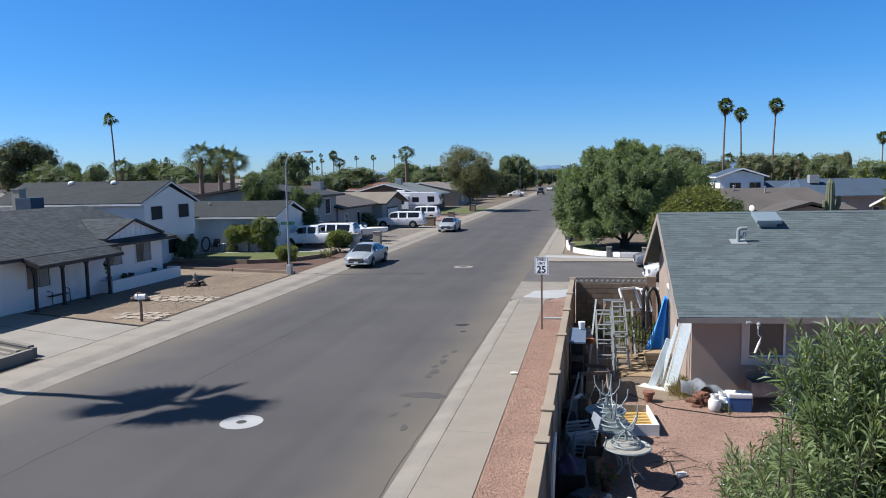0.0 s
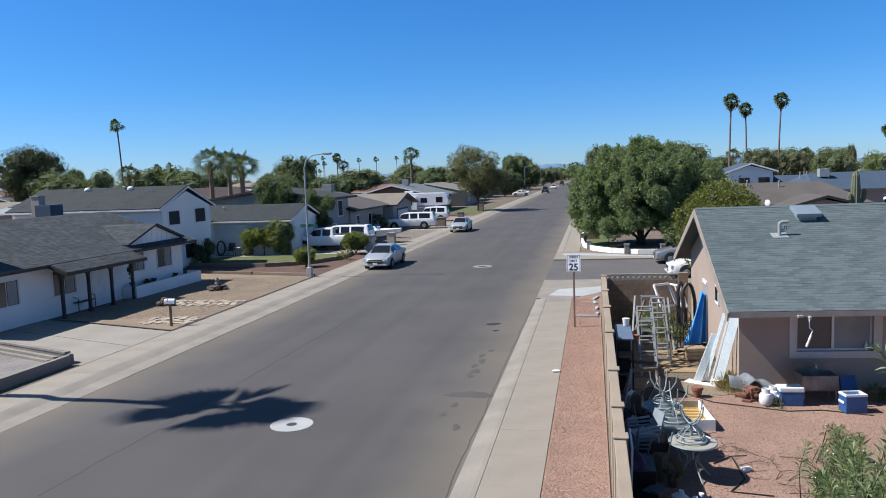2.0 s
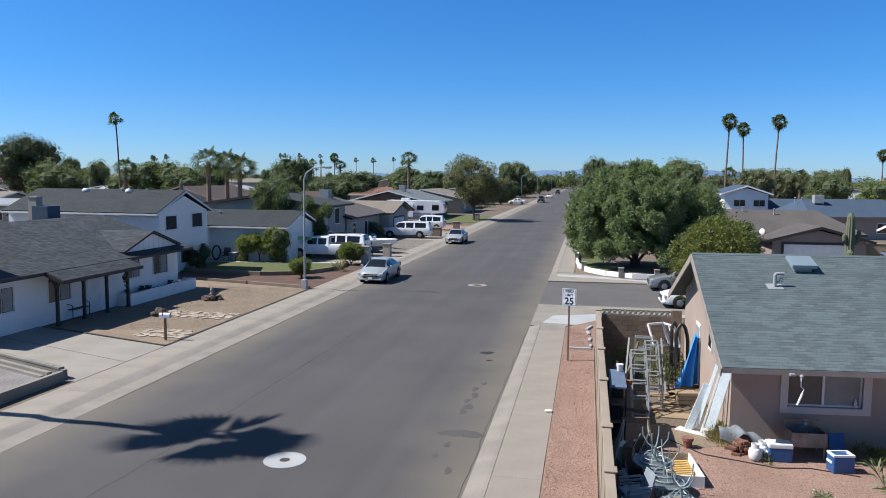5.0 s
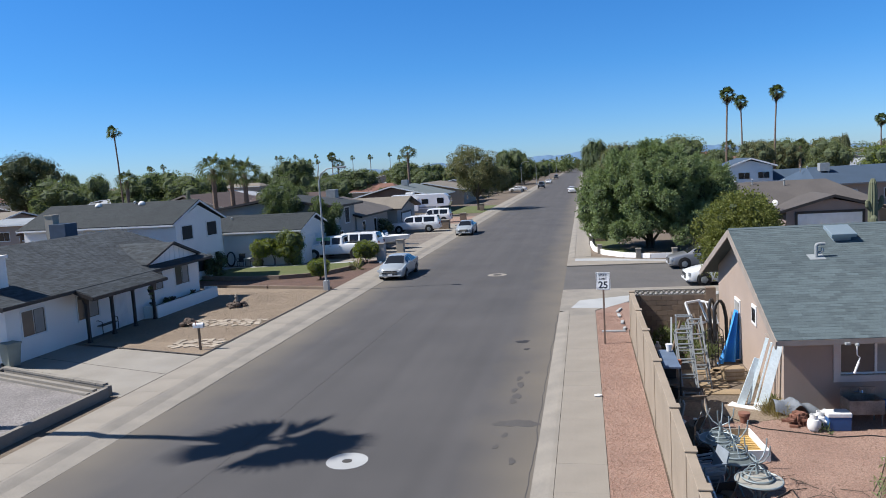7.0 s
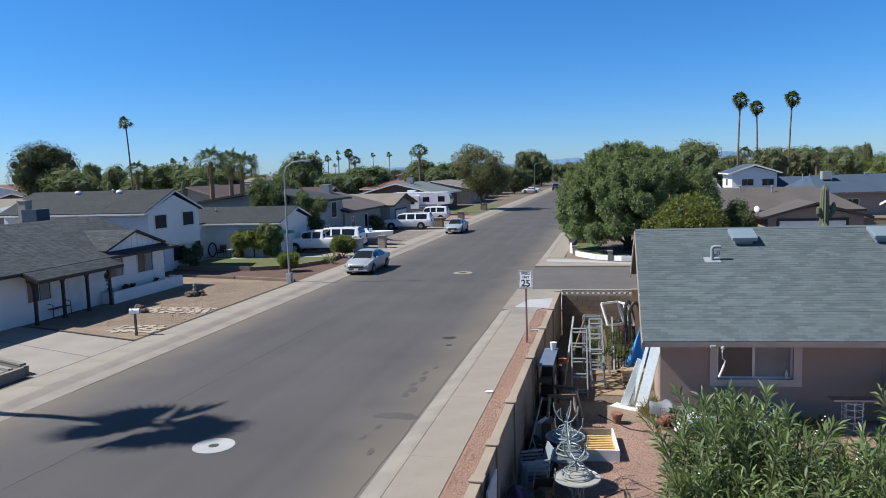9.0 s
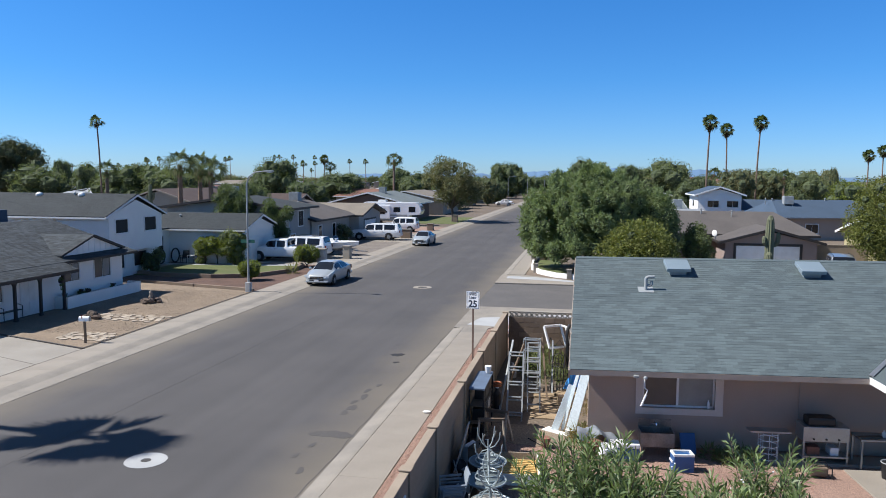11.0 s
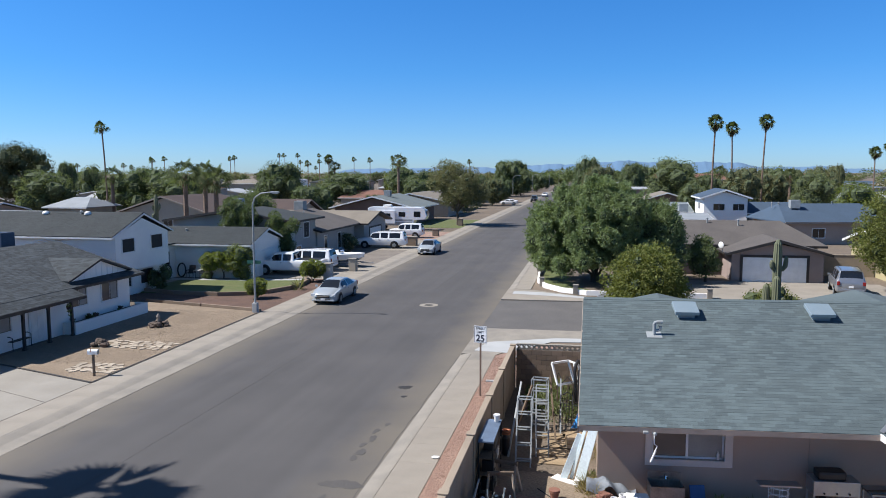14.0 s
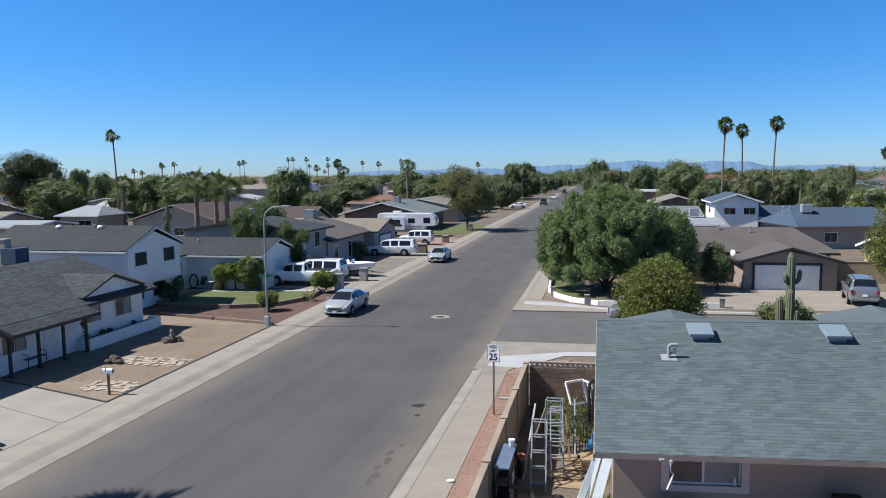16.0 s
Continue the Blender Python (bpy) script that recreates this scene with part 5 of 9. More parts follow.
SUV = ((0.0, 0.82, 0.48, 0.92, 0.98, 0.70), (0.015, 0.94, 0.40, 1.02, 1.07, 0.80), (0.06, 0.985, 0.36, 1.09, 1.13, 0.85), (0.25, 1.0, 0.36, 1.15, 1.20, 0.87), (0.335, 1.0, 0.36, 1.17, 1.80, 0.75), (0.50, 1.0, 0.36, 1.18, 1.88, 0.77), (0.68, 1.0, 0.36, 1.19, 1.88, 0.77), (0.945, 0.99, 0.36, 1.20, 1.84, 0.76), (0.99, 0.96, 0.40, 1.16, 1.24, 0.82), (1.0, 0.90, 0.50, 0.95, 1.04, 0.76))
PICKUP = ((0.0, 0.84, 0.52, 0.98, 1.05, 0.72), (0.015, 0.95, 0.42, 1.10, 1.15, 0.82), (0.06, 0.99, 0.38, 1.16, 1.21, 0.86), (0.215, 1.0, 0.38, 1.20, 1.26, 0.87), (0.30, 1.0, 0.38, 1.22, 1.80, 0.74), (0.43, 1.0, 0.38, 1.23, 1.88, 0.76), (0.575, 1.0, 0.38, 1.24, 1.85, 0.76), (0.60, 1.0, 0.38, 1.22, 1.28, 0.88), (0.97, 1.0, 0.40, 1.22, 1.28, 0.88), (1.0, 0.97, 0.52, 1.18, 1.24, 0.85))


def glide(xs, ys, x):
    """A smooth curve through stations that never swings past them."""
    xs, ys = np.asarray(xs, float), np.asarray(ys, float)
    h, d = np.diff(xs), np.diff(ys) / np.diff(xs)
    m = np.zeros(len(xs))
    m[0], m[-1] = d[0], d[-1]
    for i in range(1, len(xs) - 1):
        if d[i - 1] * d[i] > 0:
            m[i] = 2 * d[i - 1] * d[i] / (d[i - 1] + d[i])
    i = np.clip(np.searchsorted(xs, x) - 1, 0, len(h) - 1)
    u = (x - xs[i]) / h[i]
    return ys[i] * (1 + 2 * u) * (1 - u) ** 2 + m[i] * h[i] * u * (1 - u) ** 2 + ys[i + 1] * u * u * (3 - 2 * u) + m[i + 1] * h[i] * u * u * (u - 1)


def car(name, at, stations, length, width, material, label, cabin, wheel_r=0.33, axles=(0.19, 0.79), bed=False, rack=False, group=""):
    """A car with its nose at +x of its own axes: body, glass, wheels, lights. cabin: first and last station of the roof."""
    t = thing(name, at, label, "car" if name != "pickup_truck" else "truck", group)
    hw = width / 2
    sub = 6
    us = np.array([p[0] + (q[0] - p[0]) * k / sub for p, q in zip(stations, stations[1:]) for k in range(sub)] + [1.0])
    cols = list(zip(*stations))
    W, ZS, ZB, ZR, R = (glide(cols[0], c, us) for c in cols[1:])
    rings = []
    for u, w, zs, zb, zr, rw in zip(us, W * hw, ZS, ZB, ZR, R * hw):
        x = length * (0.5 - u)
        mid = zs + (zb - zs) * 0.6
        half = [(0.86 * w, zs), (0.965 * w, zs + 0.07), (w, zs + 0.2), (w, mid), (0.985 * w, zb - 0.05), (0.955 * w, zb), (0.955 * w + (rw - 0.955 * w) * 0.88, zb + (zr - 0.05 - zb) * 0.88), (rw, zr - 0.045), (0.92 * rw, zr - 0.008), (0.5 * rw, zr + 0.02)]
        rings.append([(x, -p, z) for p, z in half] + [(x, p, z) for p, z in half[::-1]])
    n = 20
    a, b = cabin
    st = cols[0]
    body, screens, sides = [], {"windscreen": [], "rear_window": []}, {}
    for i in range(len(rings) - 1):
        u = (us[i] + us[i + 1]) / 2
        k0, q = i // sub, (i % sub + 0.5) / sub
        for k in range(n):
            f = (i * n + k, i * n + (k + 1) % n, (i + 1) * n + (k + 1) % n, (i + 1) * n + k)
            where = "body"
            if k in (8, 9, 10):
                if k0 == a - 1 and 0.08 < q < 0.95:
                    where = "windscreen"
                elif k0 == b and 0.06 < q < 0.9:
                    where = "rear_window"
            elif k in (5, 13):
                if (k0 == a - 1 and q > 0.45) or (a <= k0 < b and (q < 0.9 or k0 == b - 1)) or (k0 == b and q < 0.5 and st[b + 1] - st[b] > 0.1):
                    if not (k0 == b - 1 and q > 0.9 and st[b + 1] - st[b] < 0.1):
                        where = (k, min(max(k0, a), b - 1))
            if where == "body":
                body.append(f)
            elif isinstance(where, str):
                screens[where].append(f)
            else:
                sides.setdefault(where, []).append(f)
    body += [tuple(range(n))[::-1], tuple((len(rings) - 1) * n + k for k in range(n))]

    def skin(faces):
        keep = sorted({j for f in faces for j in f})
        at_ = {j: q for q, j in enumerate(keep)}
        m = M()
        m.v = [rings[j // n][j % n] for j in keep]
        m.f = [tuple(at_[j] for j in f) for f in faces]
        return m

    part("body", skin(body), material, t, smooth=True)
    for nm, faces in screens.items():
        part(nm, skin(faces), GLASS_DARK, t, smooth=True)
    for faces in sides.values():
        part("side_window", skin(faces), GLASS_DARK, t, smooth=True)
    tyre = M().tube([(0, -0.11, 0), (0, -0.09, 0), (0, 0.09, 0), (0, 0.11, 0)], [wheel_r * 0.92, wheel_r, wheel_r, wheel_r * 0.92], 20).mesh("tyre")
    rim = M().tube([(0, -0.118, 0), (0, -0.10, 0), (0, 0.10, 0), (0, 0.118, 0)], [wheel_r * 0.52, wheel_r * 0.58, wheel_r * 0.58, wheel_r * 0.52], 14)
    for k in range(5):
        an = 2 * math.pi * k / 5
        rim.obox((0, -0.122, 0), (wheel_r * 0.6 * math.cos(an), -0.122, wheel_r * 0.6 * math.sin(an)), 0.02, 0.05)
    rim = rim.mesh("rim")
    arch = M().tube([(0, -0.004, 0), (0, 0.004, 0)], [wheel_r * 1.18] * 2, 20).mesh("wheel_arch")
    for u in axles:
        for s in (-1, 1):
            x = length * (0.5 - u)
            part("wheel_arch", arch, BLACK, t, at=pose(x, s * (hw + 0.001), wheel_r + 0.03))
            wheel = part("wheel", tyre, RUBBER, t, at=pose(x, s * (hw - 0.085), wheel_r, 0, 0, 0 if s < 0 else 180))
            part("rim", rim, PAINT_GREY, wheel)
    zb0 = stations[1][3]
    x0 = length * (0.5 - stations[1][0]) + 0.012
    for s in (-1, 1):
        part("headlight", M().box(x0 - 0.12, s * hw * 0.78 - 0.17, zb0 - 0.12, x0 + 0.01, s * hw * 0.78 + 0.12, zb0 + 0.04), LIGHT_CLEAR, t, bevel=0.02)
        xe, ze = length * (0.5 - stations[-2][0]), stations[-2][3]
        part("tail_light", M().box(xe - 0.10, s * hw * 0.84 - 0.10, ze - 0.28, xe + 0.05, s * hw * 0.84 + 0.08, ze - 0.02), LIGHT_RED, t, bevel=0.02)
        xm = length * (0.5 - stations[cabin[0] - 1][0]) - 0.35
        zm = stations[cabin[0]][3]
        part("wing_mirror", M().box(xm - 0.06, s * (hw + 0.02), zm + 0.0, xm + 0.06, s * (hw + 0.19), zm + 0.13), material, t, bevel=0.03)
        for i in range(cabin[0], cabin[1]):
            xh = length * (0.5 - stations[i + 1][0]) + 0.16
            part("door_handle", M().box(xh - 0.09, s * (hw + 0.001), zm - 0.16, xh + 0.07, s * (hw + 0.022), zm - 0.13), CHROME, t)
    xg = length * 0.5
    part("grille", M().box(xg - 0.06, -hw * 0.5, zb0 - 0.20, xg + 0.012, hw * 0.5, zb0 - 0.03).box(xg - 0.06, -hw * 0.55, zb0 - 0.34, xg + 0.012, hw * 0.55, zb0 - 0.24), BLACK, t)
    part("grille_bar", M().box(xg + 0.004, -hw * 0.5, zb0 - 0.12, xg + 0.02, hw * 0.5, zb0 - 0.095), CHROME, t)
    part("front_bumper", M().box(xg - 0.15, -hw * 0.86, stations[1][2] + 0.02, xg + 0.03, hw * 0.86, stations[1][2] + 0.13), material, t, bevel=0.04)
    part("rear_bumper", M().box(-xg - 0.05, -hw * 0.9, stations[-2][2] + 0.06, -xg + 0.15, hw * 0.9, stations[-2][2] + 0.24), material if not bed else CHROME, t, bevel=0.04)
    part("plate", M().box(-xg - 0.062, -0.15, stations[-2][2] + 0.32, -xg - 0.04, 0.15, stations[-2][2] + 0.46), TRIM_WHITE, t)
    part("plate", M().box(xg + 0.03, -0.15, zb0 - 0.36, xg + 0.045, 0.15, zb0 - 0.22), TRIM_WHITE, t)
    if bed:
        xa, xb = length * (0.5 - 0.64), length * (0.5 - 0.965)
        part("truck_bed", M().box(xb, -hw * 0.78, 1.27, xa, hw * 0.78, 1.315), BLACK, t, "dark open load bed")
    if rack:
        for s in (-1, 1):
            part("roof_rail", M().tube([(length * 0.08, s * hw * 0.66, 1.87), (length * 0.05, s * hw * 0.66, 1.94), (-length * 0.38, s * hw * 0.66, 1.93), (-length * 0.41, s * hw * 0.66, 1.84)], 0.02, 6), BLACK, t)
    return t


car("sedan", pose(-14.75, 48.1, 0.0, 0, 0, -90), SEDAN, 4.85, 1.80, PAINT_SILVER, "silver-blue sedan parked at the kerb", (4, 6))
car("sedan", pose(-14.7, 77.6, 0.0, 0, 0, -90), SEDAN, 4.6, 1.78, PAINT_SILVER, "pale silver sedan parked farther down the kerb", (4, 6))
car("pickup_truck", pose(-22.6, 58.9, 0.075, 0, 0, 183), PICKUP, 5.8, 2.0, PAINT_WHITE, "white crew-cab pickup truck on a driveway", (4, 6), 0.40, (0.16, 0.77), bed=True)
car("suv", pose(-22.3, 61.6, 0.075, 0, 0, 180), SUV, 5.2, 1.98, PAINT_WHITE, "white sport-utility vehicle parked beside the pickup", (4, 7), 0.38, (0.18, 0.79), rack=True)
car("suv", pose(-21.1, 81.4, 0.075, 0, 0, 184), SUV, 5.6, 2.0, PAINT_WHITE, "long white sport-utility vehicle on a driveway", (4, 7), 0.39, (0.17, 0.78), rack=True)
car("pickup_truck", pose(-24.0, 88.5, 0.075, 0, 0, 180), PICKUP, 5.6, 1.95, PAINT_WHITE, "white pickup truck half hidden behind another vehicle", (4, 6), 0.38, (0.16, 0.77), bed=True)
car("suv", pose(-21.6, 94.6, 0.075, 0, 0, 182), SUV, 4.5, 1.85, PAINT_WHITE, "boxy white sport-utility vehicle on red gravel", (4, 7), 0.36, (0.18, 0.79))
car("suv", pose(20.2, 56.9, 0.075, 0, 0, 80), SUV, 4.8, 1.85, PAINT_SILVER_SUV, "grey sport-utility vehicle parked by a garage", (4, 7), 0.36, (0.18, 0.79), rack=True)
car("sedan", pose(5.2, 48.2, 0.0, 0, 0, 183), SEDAN, 4.7, 1.8, PAINT_SILVER_SUV, "grey sedan parked on the side street", (4, 6))
car("sedan", pose(5.4, 41.9, 0.0, 0, 0, 183), SEDAN, 4.7, 1.8, PAINT_WHITE, "white sedan parked on the side street", (4, 6))
car("suv", pose(17.9, 43.1, 0.0, 0, 0, 183), SUV, 5.0, 1.95, PAINT_WHITE, "white sport-utility vehicle parked on the side street", (4, 7), 0.38, (0.18, 0.79))
car("suv", pose(-14.3, 214, 0.0, 0, 0, -90), SUV, 4.8, 1.85, PAINT_DARK, "dark vehicle far down the street", (4, 7), 0.36, (0.18, 0.79))
car("sedan", pose(-19.5, 196, 0.05, 0, 0, 180), SEDAN, 4.7, 1.8, PAINT_WHITE, "white sedan on a far driveway", (4, 6))
car("sedan", pose(-5.0, 172, 0.0, 0, 0, 90), SEDAN, 4.7, 1.8, PAINT_WHITE, "white sedan parked far along the kerb", (4, 6))
car("suv", pose(-14.3, 330, 0.0, 0, 0, -90), SUV, 4.8, 1.85, PAINT_DARK, "dark vehicle far down the street", (4, 7), 0.36, (0.18, 0.79))
car("sedan", pose(-14.4, 262, 0.0, 0, 0, -90), SEDAN, 4.7, 1.8, PAINT_WHITE, "white sedan far down the street", (4, 6))

# boat under a cover on its trailer
boat = thing("boat_trailer", pose(-20.3, 64.6, 0.075, 0, 0, -8), "open white motorboat on a road trailer", "boat")
hull = M()
prof = ((-2.4, 0.75, 0.55, 1.05), (-1.2, 0.95, 0.45, 1.1), (0.4, 0.95, 0.45, 1.15), (1.6, 0.65, 0.6, 1.2), (2.5, 0.08, 0.95, 1.25))
for x, w, zk, zt in prof:
    hull.v += [(x, -w, zt), (x, -w * 0.85, zk + 0.2), (x, 0, zk), (x, w * 0.85, zk + 0.2), (x, w, zt), (x, 0, zt + 0.03)]
hull.f = [(i * 6 + k, (i + 1) * 6 + k, (i + 1) * 6 + (k + 1) % 6, i * 6 + (k + 1) % 6) for i in range(4) for k in range(6)] + [tuple(range(6)), tuple(24 + k for k in range(6))[::-1]]
part("hull", hull, PAINT_WHITE, boat)
for sg in (-1, 1):
    part("gunwale", M().tube([(x, sg * w, zt + 0.02) for x, w, zk, zt in prof], 0.05, 6), PAINT_WHITE, boat)
part("console", M().box(-0.3, -0.35, 1.0, 0.3, 0.35, 1.5), PAINT_WHITE, boat, bevel=0.06)
part("windscreen", M().slab([(0.3, -0.6, 1.35), (0.3, 0.6, 1.35), (0.05, 0.5, 1.72), (0.05, -0.5, 1.72)], (0.02, 0, 0)), GLASS_DARK, boat)
for x in (-1.0, -1.75):
    part("seat", M().box(x - 0.25, -0.6, 1.0, x + 0.25, 0.6, 1.32).box(x - 0.27, -0.6, 1.3, x - 0.15, 0.6, 1.6), CONCRETE_NEW, boat, "pale vinyl boat seat", bevel=0.04)
motor = part("outboard_motor", M().box(-2.75, -0.2, 1.15, -2.35, 0.2, 1.7), PAINT_WHITE, boat, "white outboard motor", bevel=0.08)
part("leg", M().box(-2.65, -0.07, 0.5, -2.45, 0.07, 1.15), STEEL, motor)
part("frame", M().box(-2.3, -0.6, 0.38, 2.2, -0.52, 0.46).box(-2.3, 0.52, 0.38, 2.2, 0.6, 0.46).box(2.2, -0.05, 0.38, 3.4, 0.05, 0.46), STEEL, boat)
for s in (-1, 1):
    part("wheel", M().tube([(-0.7, s * 0.72, 0.30), (-0.7, s * 0.88, 0.30)], 0.30, 16), RUBBER, boat)

# long camping trailer
rv = thing("camping_trailer", pose(-27.4, 107.5, 0.075, 0, 0, 2), "long white camping trailer beside a house", "trailer")
sec = [(-3.2, 0.7), (3.6, 0.7), (3.9, 1.5), (5.5, 1.6), (5.75, 2.2), (5.5, 2.9), (4.9, 3.4), (-2.9, 3.45), (-3.2, 3.2)]
part("body", M().slab([(x, -1.2, z) for x, z in sec], (0, 2.4, 0)), PAINT_WHITE, rv, bevel=0.08)
for x, w, h in ((-2.5, 0.8, 0.7), (2.0, 1.0, 0.7), (4.3, 1.0, 0.8)):
    part("window", M().box(x - w / 2, -1.212, 2.0, x + w / 2, -1.19, 2.0 + h), GLASS_DARK, rv, bevel=0.0)
part("window", M().box(5.69, -0.8, 2.1, 5.73, 0.8, 2.8), GLASS_DARK, rv)
part("stripe", M().box(-3.1, -1.208, 1.35, 3.6, -1.19, 1.62), PAINT_GREY, rv, "grey painted stripe")
part("skirt", M().box(-3.15, -1.215, 0.72, 3.5, -1.2, 1.25), PAINT_GREY, rv, "grey lower panel")
part("slide_out", M().box(-2.0, -1.5, 1.0, 1.0, -1.2, 2.9), PAINT_WHITE, rv, bevel=0.03)
part("window", M().box(-1.2, -1.515, 1.7, 0.3, -1.5, 2.5), GLASS_DARK, rv)
part("roof_unit", M().box(-1.0, -0.5, 3.45, 0.2, 0.5, 3.75), TRIM_WHITE, rv, bevel=0.06)
for x in (-2.0, -1.1):
    part("wheel", M().tube([(x, -1.15, 0.36), (x, -0.95, 0.36)], 0.36, 16), RUBBER, rv)
    part("wheel", M().tube([(x, 1.15, 0.36), (x, 0.95, 0.36)], 0.36, 16), RUBBER, rv)
part("leg", M().box(3.2, -0.9, 0.0, 3.35, -0.75, 0.72), STEEL, rv)
part("leg", M().box(3.2, 0.75, 0.0, 3.35, 0.9, 0.72), STEEL, rv)


# ---- street furniture ----
def text_mesh(body, size, material, name, parent, at, bold=0.0):
    cu = bpy.data.curves.new(name, "FONT")
    cu.body, cu.size, cu.align_x, cu.align_y, cu.extrude, cu.offset = body, size, "CENTER", "CENTER", 0.001, bold
    tmp = bpy.data.objects.new("lettering", cu)
    scene.collection.objects.link(tmp)
    bpy.context.view_layer.update()
    me = bpy.data.meshes.new_from_object(tmp.evaluated_get(bpy.context.evaluated_depsgraph_get()))
    bpy.data.objects.remove(tmp)
    return part(name, me, material, parent, at=at)


sign = thing("speed_limit_sign", pose(-1.60, 27.9, 0.07, 0, 0, -12), "white speed limit sign on a rusty steel post", "road sign")
part("post", M().box(-0.03, -0.02, -0.1, 0.03, 0.02, 2.72), mat("rusty_steel", (0.20, 0.13, 0.10), (0.15, 0.10, 0.08), 0.8, 3, 40, 0.2, 0.2), sign)
SIGN_BLUE = mat("sign_black", (0.02, 0.03, 0.06), None, 0.5, 4, 30, 0.05, 0)
sx, sz0, sz1 = 0.265, 2.10, 2.76
plate = part("plate", M().box(-sx, -0.03, sz0, sx, -0.022, sz1), mat("sign_white", (0.78, 0.80, 0.82), None, 0.45, 3, 40, 0.03, 0), sign, bevel=0.003)
for a in ((-sx + 0.02, sz0 + 0.02, sx - 0.02, sz0 + 0.035), (-sx + 0.02, sz1 - 0.035, sx - 0.02, sz1 - 0.02), (-sx + 0.02, sz0 + 0.035, -sx + 0.035, sz1 - 0.035), (sx - 0.035, sz0 + 0.035, sx - 0.02, sz1 - 0.035)):
    part("border", M().box(a[0], -0.0325, a[1], a[2], -0.030, a[3]), SIGN_BLUE, plate)
text_mesh("SPEED", 0.125, SIGN_BLUE, "lettering", plate, pose(0, -0.032, 2.655, 90), 0.003)
text_mesh("LIMIT", 0.125, SIGN_BLUE, "lettering", plate, pose(0, -0.032, 2.515, 90), 0.003)
text_mesh("25", 0.36, SIGN_BLUE, "lettering", plate, pose(0, -0.032, 2.275, 90), 0.010)


def street_lamp(x, y, h, arm, label, turn=0):
    t = thing("street_lamp", pose(x, y, 0.05, 0, 0, turn), label, "street lamp", "street lamps")
    part("base", M().box(-0.16, -0.16, -0.1, 0.16, 0.16, 0.62), CONCRETE_NEW, t, "pale concrete footing collar", bevel=0.03)
    part("pole", M().tube([(0, 0, 0.4), (0, 0, h * 0.6), (0, 0, h - 0.7), (0.15, 0, h - 0.25), (0.55, 0, h + 0.02), (arm, 0, h + 0.1)], [0.07, 0.058, 0.05, 0.042, 0.038, 0.034], 10), PAINT_GREY, t, smooth=True)
    head = part("lamp_head", M().box(arm - 0.1, -0.11, h + 0.03, arm + 0.45, 0.11, h + 0.14), PAINT_GREY, t, bevel=0.035)
    part("lens", M().box(arm + 0.05, -0.08, h + 0.0, arm + 0.38, 0.08, h + 0.03), LIGHT_CLEAR, head)
    return t


lamp = street_lamp(-17.85, 42.2, 7.35, 1.3, "grey steel street lamp with a curved arm")
part("sign_bracket", M().box(-0.45, -0.012, 3.05, 0.45, 0.012, 3.25), mat("street_sign_green", (0.03, 0.16, 0.11), None, 0.5, 3, 30, 0.05, 0), lamp, "small green street-name board")
for y in (190, 250, 345, 440):
    street_lamp(-17.9, y, 7.6, 1.6, "grey steel street lamp far down the street")
street_lamp(-1.7, 300, 7.6, 1.6, "grey steel street lamp far down the street", 180)

# manholes set in pale concrete rings, iron covers
IRON = mat("cast_iron", (0.11, 0.105, 0.10), (0.08, 0.075, 0.07), 0.75, 4, 60, 0.25, 0.4)


def manhole(x, y, r, rc, label):
    t = thing("manhole", pose(x, y, 0.0), label, "manhole")
    n = 40
    m = M()
    for q, z in ((r, -0.02), (r, 0.006), (rc, 0.006), (rc, -0.02)):
        m.v += [(q * math.cos(2 * math.pi * k / n) * (1 + 0.012 * math.sin(3 * k)), q * math.sin(2 * math.pi * k / n) * (1 + 0.012 * math.cos(2 * k)), z) for k in range(n)]
    m.f = [(i * n + k, i * n + (k + 1) % n, (i + 1) * n + (k + 1) % n, (i + 1) * n + k) for i in range(3) for k in range(n)]
    part("collar", m, CONCRETE_NEW if r < 0.6 else CONCRETE, t, "pale concrete collar")
    part("cover", M().lathe([(rc - 0.004, -0.01), (rc - 0.004, 0.008), (rc - 0.03, 0.010), (0.01, 0.010)], 32), IRON, t)
    for a in range(-2, 3):
        part("rib", M().box(-rc * 0.7, a * rc * 0.28 - 0.012, 0.010, rc * 0.7, a * rc * 0.28 + 0.012, 0.014), IRON, t)
    return t


manhole(-8.15, 16.5, 0.52, 0.13, "pale concrete ring with a small iron valve cover in the road")
manhole(-7.93, 47.0, 0.62, 0.30, "pale concrete ring with a round iron manhole cover in the road")
manhole(-10.6, 120.0, 0.62, 0.30, "pale concrete ring round a manhole farther down the road")

# stains, patches and cracks of the road
TAR = mat("tar", (0.035, 0.033, 0.034), None, 0.8, 3, 40, 0.2, 0.2)
STAIN = mat("stain", (0.095, 0.088, 0.082), (0.104, 0.097, 0.092), 0.85, 1.5, 30, 0.3, 0.2)


def blot(x, y, rx, ry, z, material, seed, label, turn=0.0):
    rnd = random.Random(seed)
    ph = [rnd.uniform(0, 6.28) for _ in range(4)]
    pts = []
    for k in range(40):
        a = 2 * math.pi * k / 40
        q = 1 + 0.16 * math.sin(2 * a + ph[0]) + 0.12 * math.sin(3 * a + ph[1]) + 0.08 * math.sin(7 * a + ph[2]) + 0.05 * math.sin(11 * a + ph[3])
        u, v = rx * q * math.cos(a), ry * q * math.sin(a)
        pts.append((x + u * math.cos(turn) - v * math.sin(turn), y + u * math.sin(turn) + v * math.cos(turn)))
    return tagged(part("stain", M().prism(pts, z - 0.006, z), material), label, "stain", "", "structure")


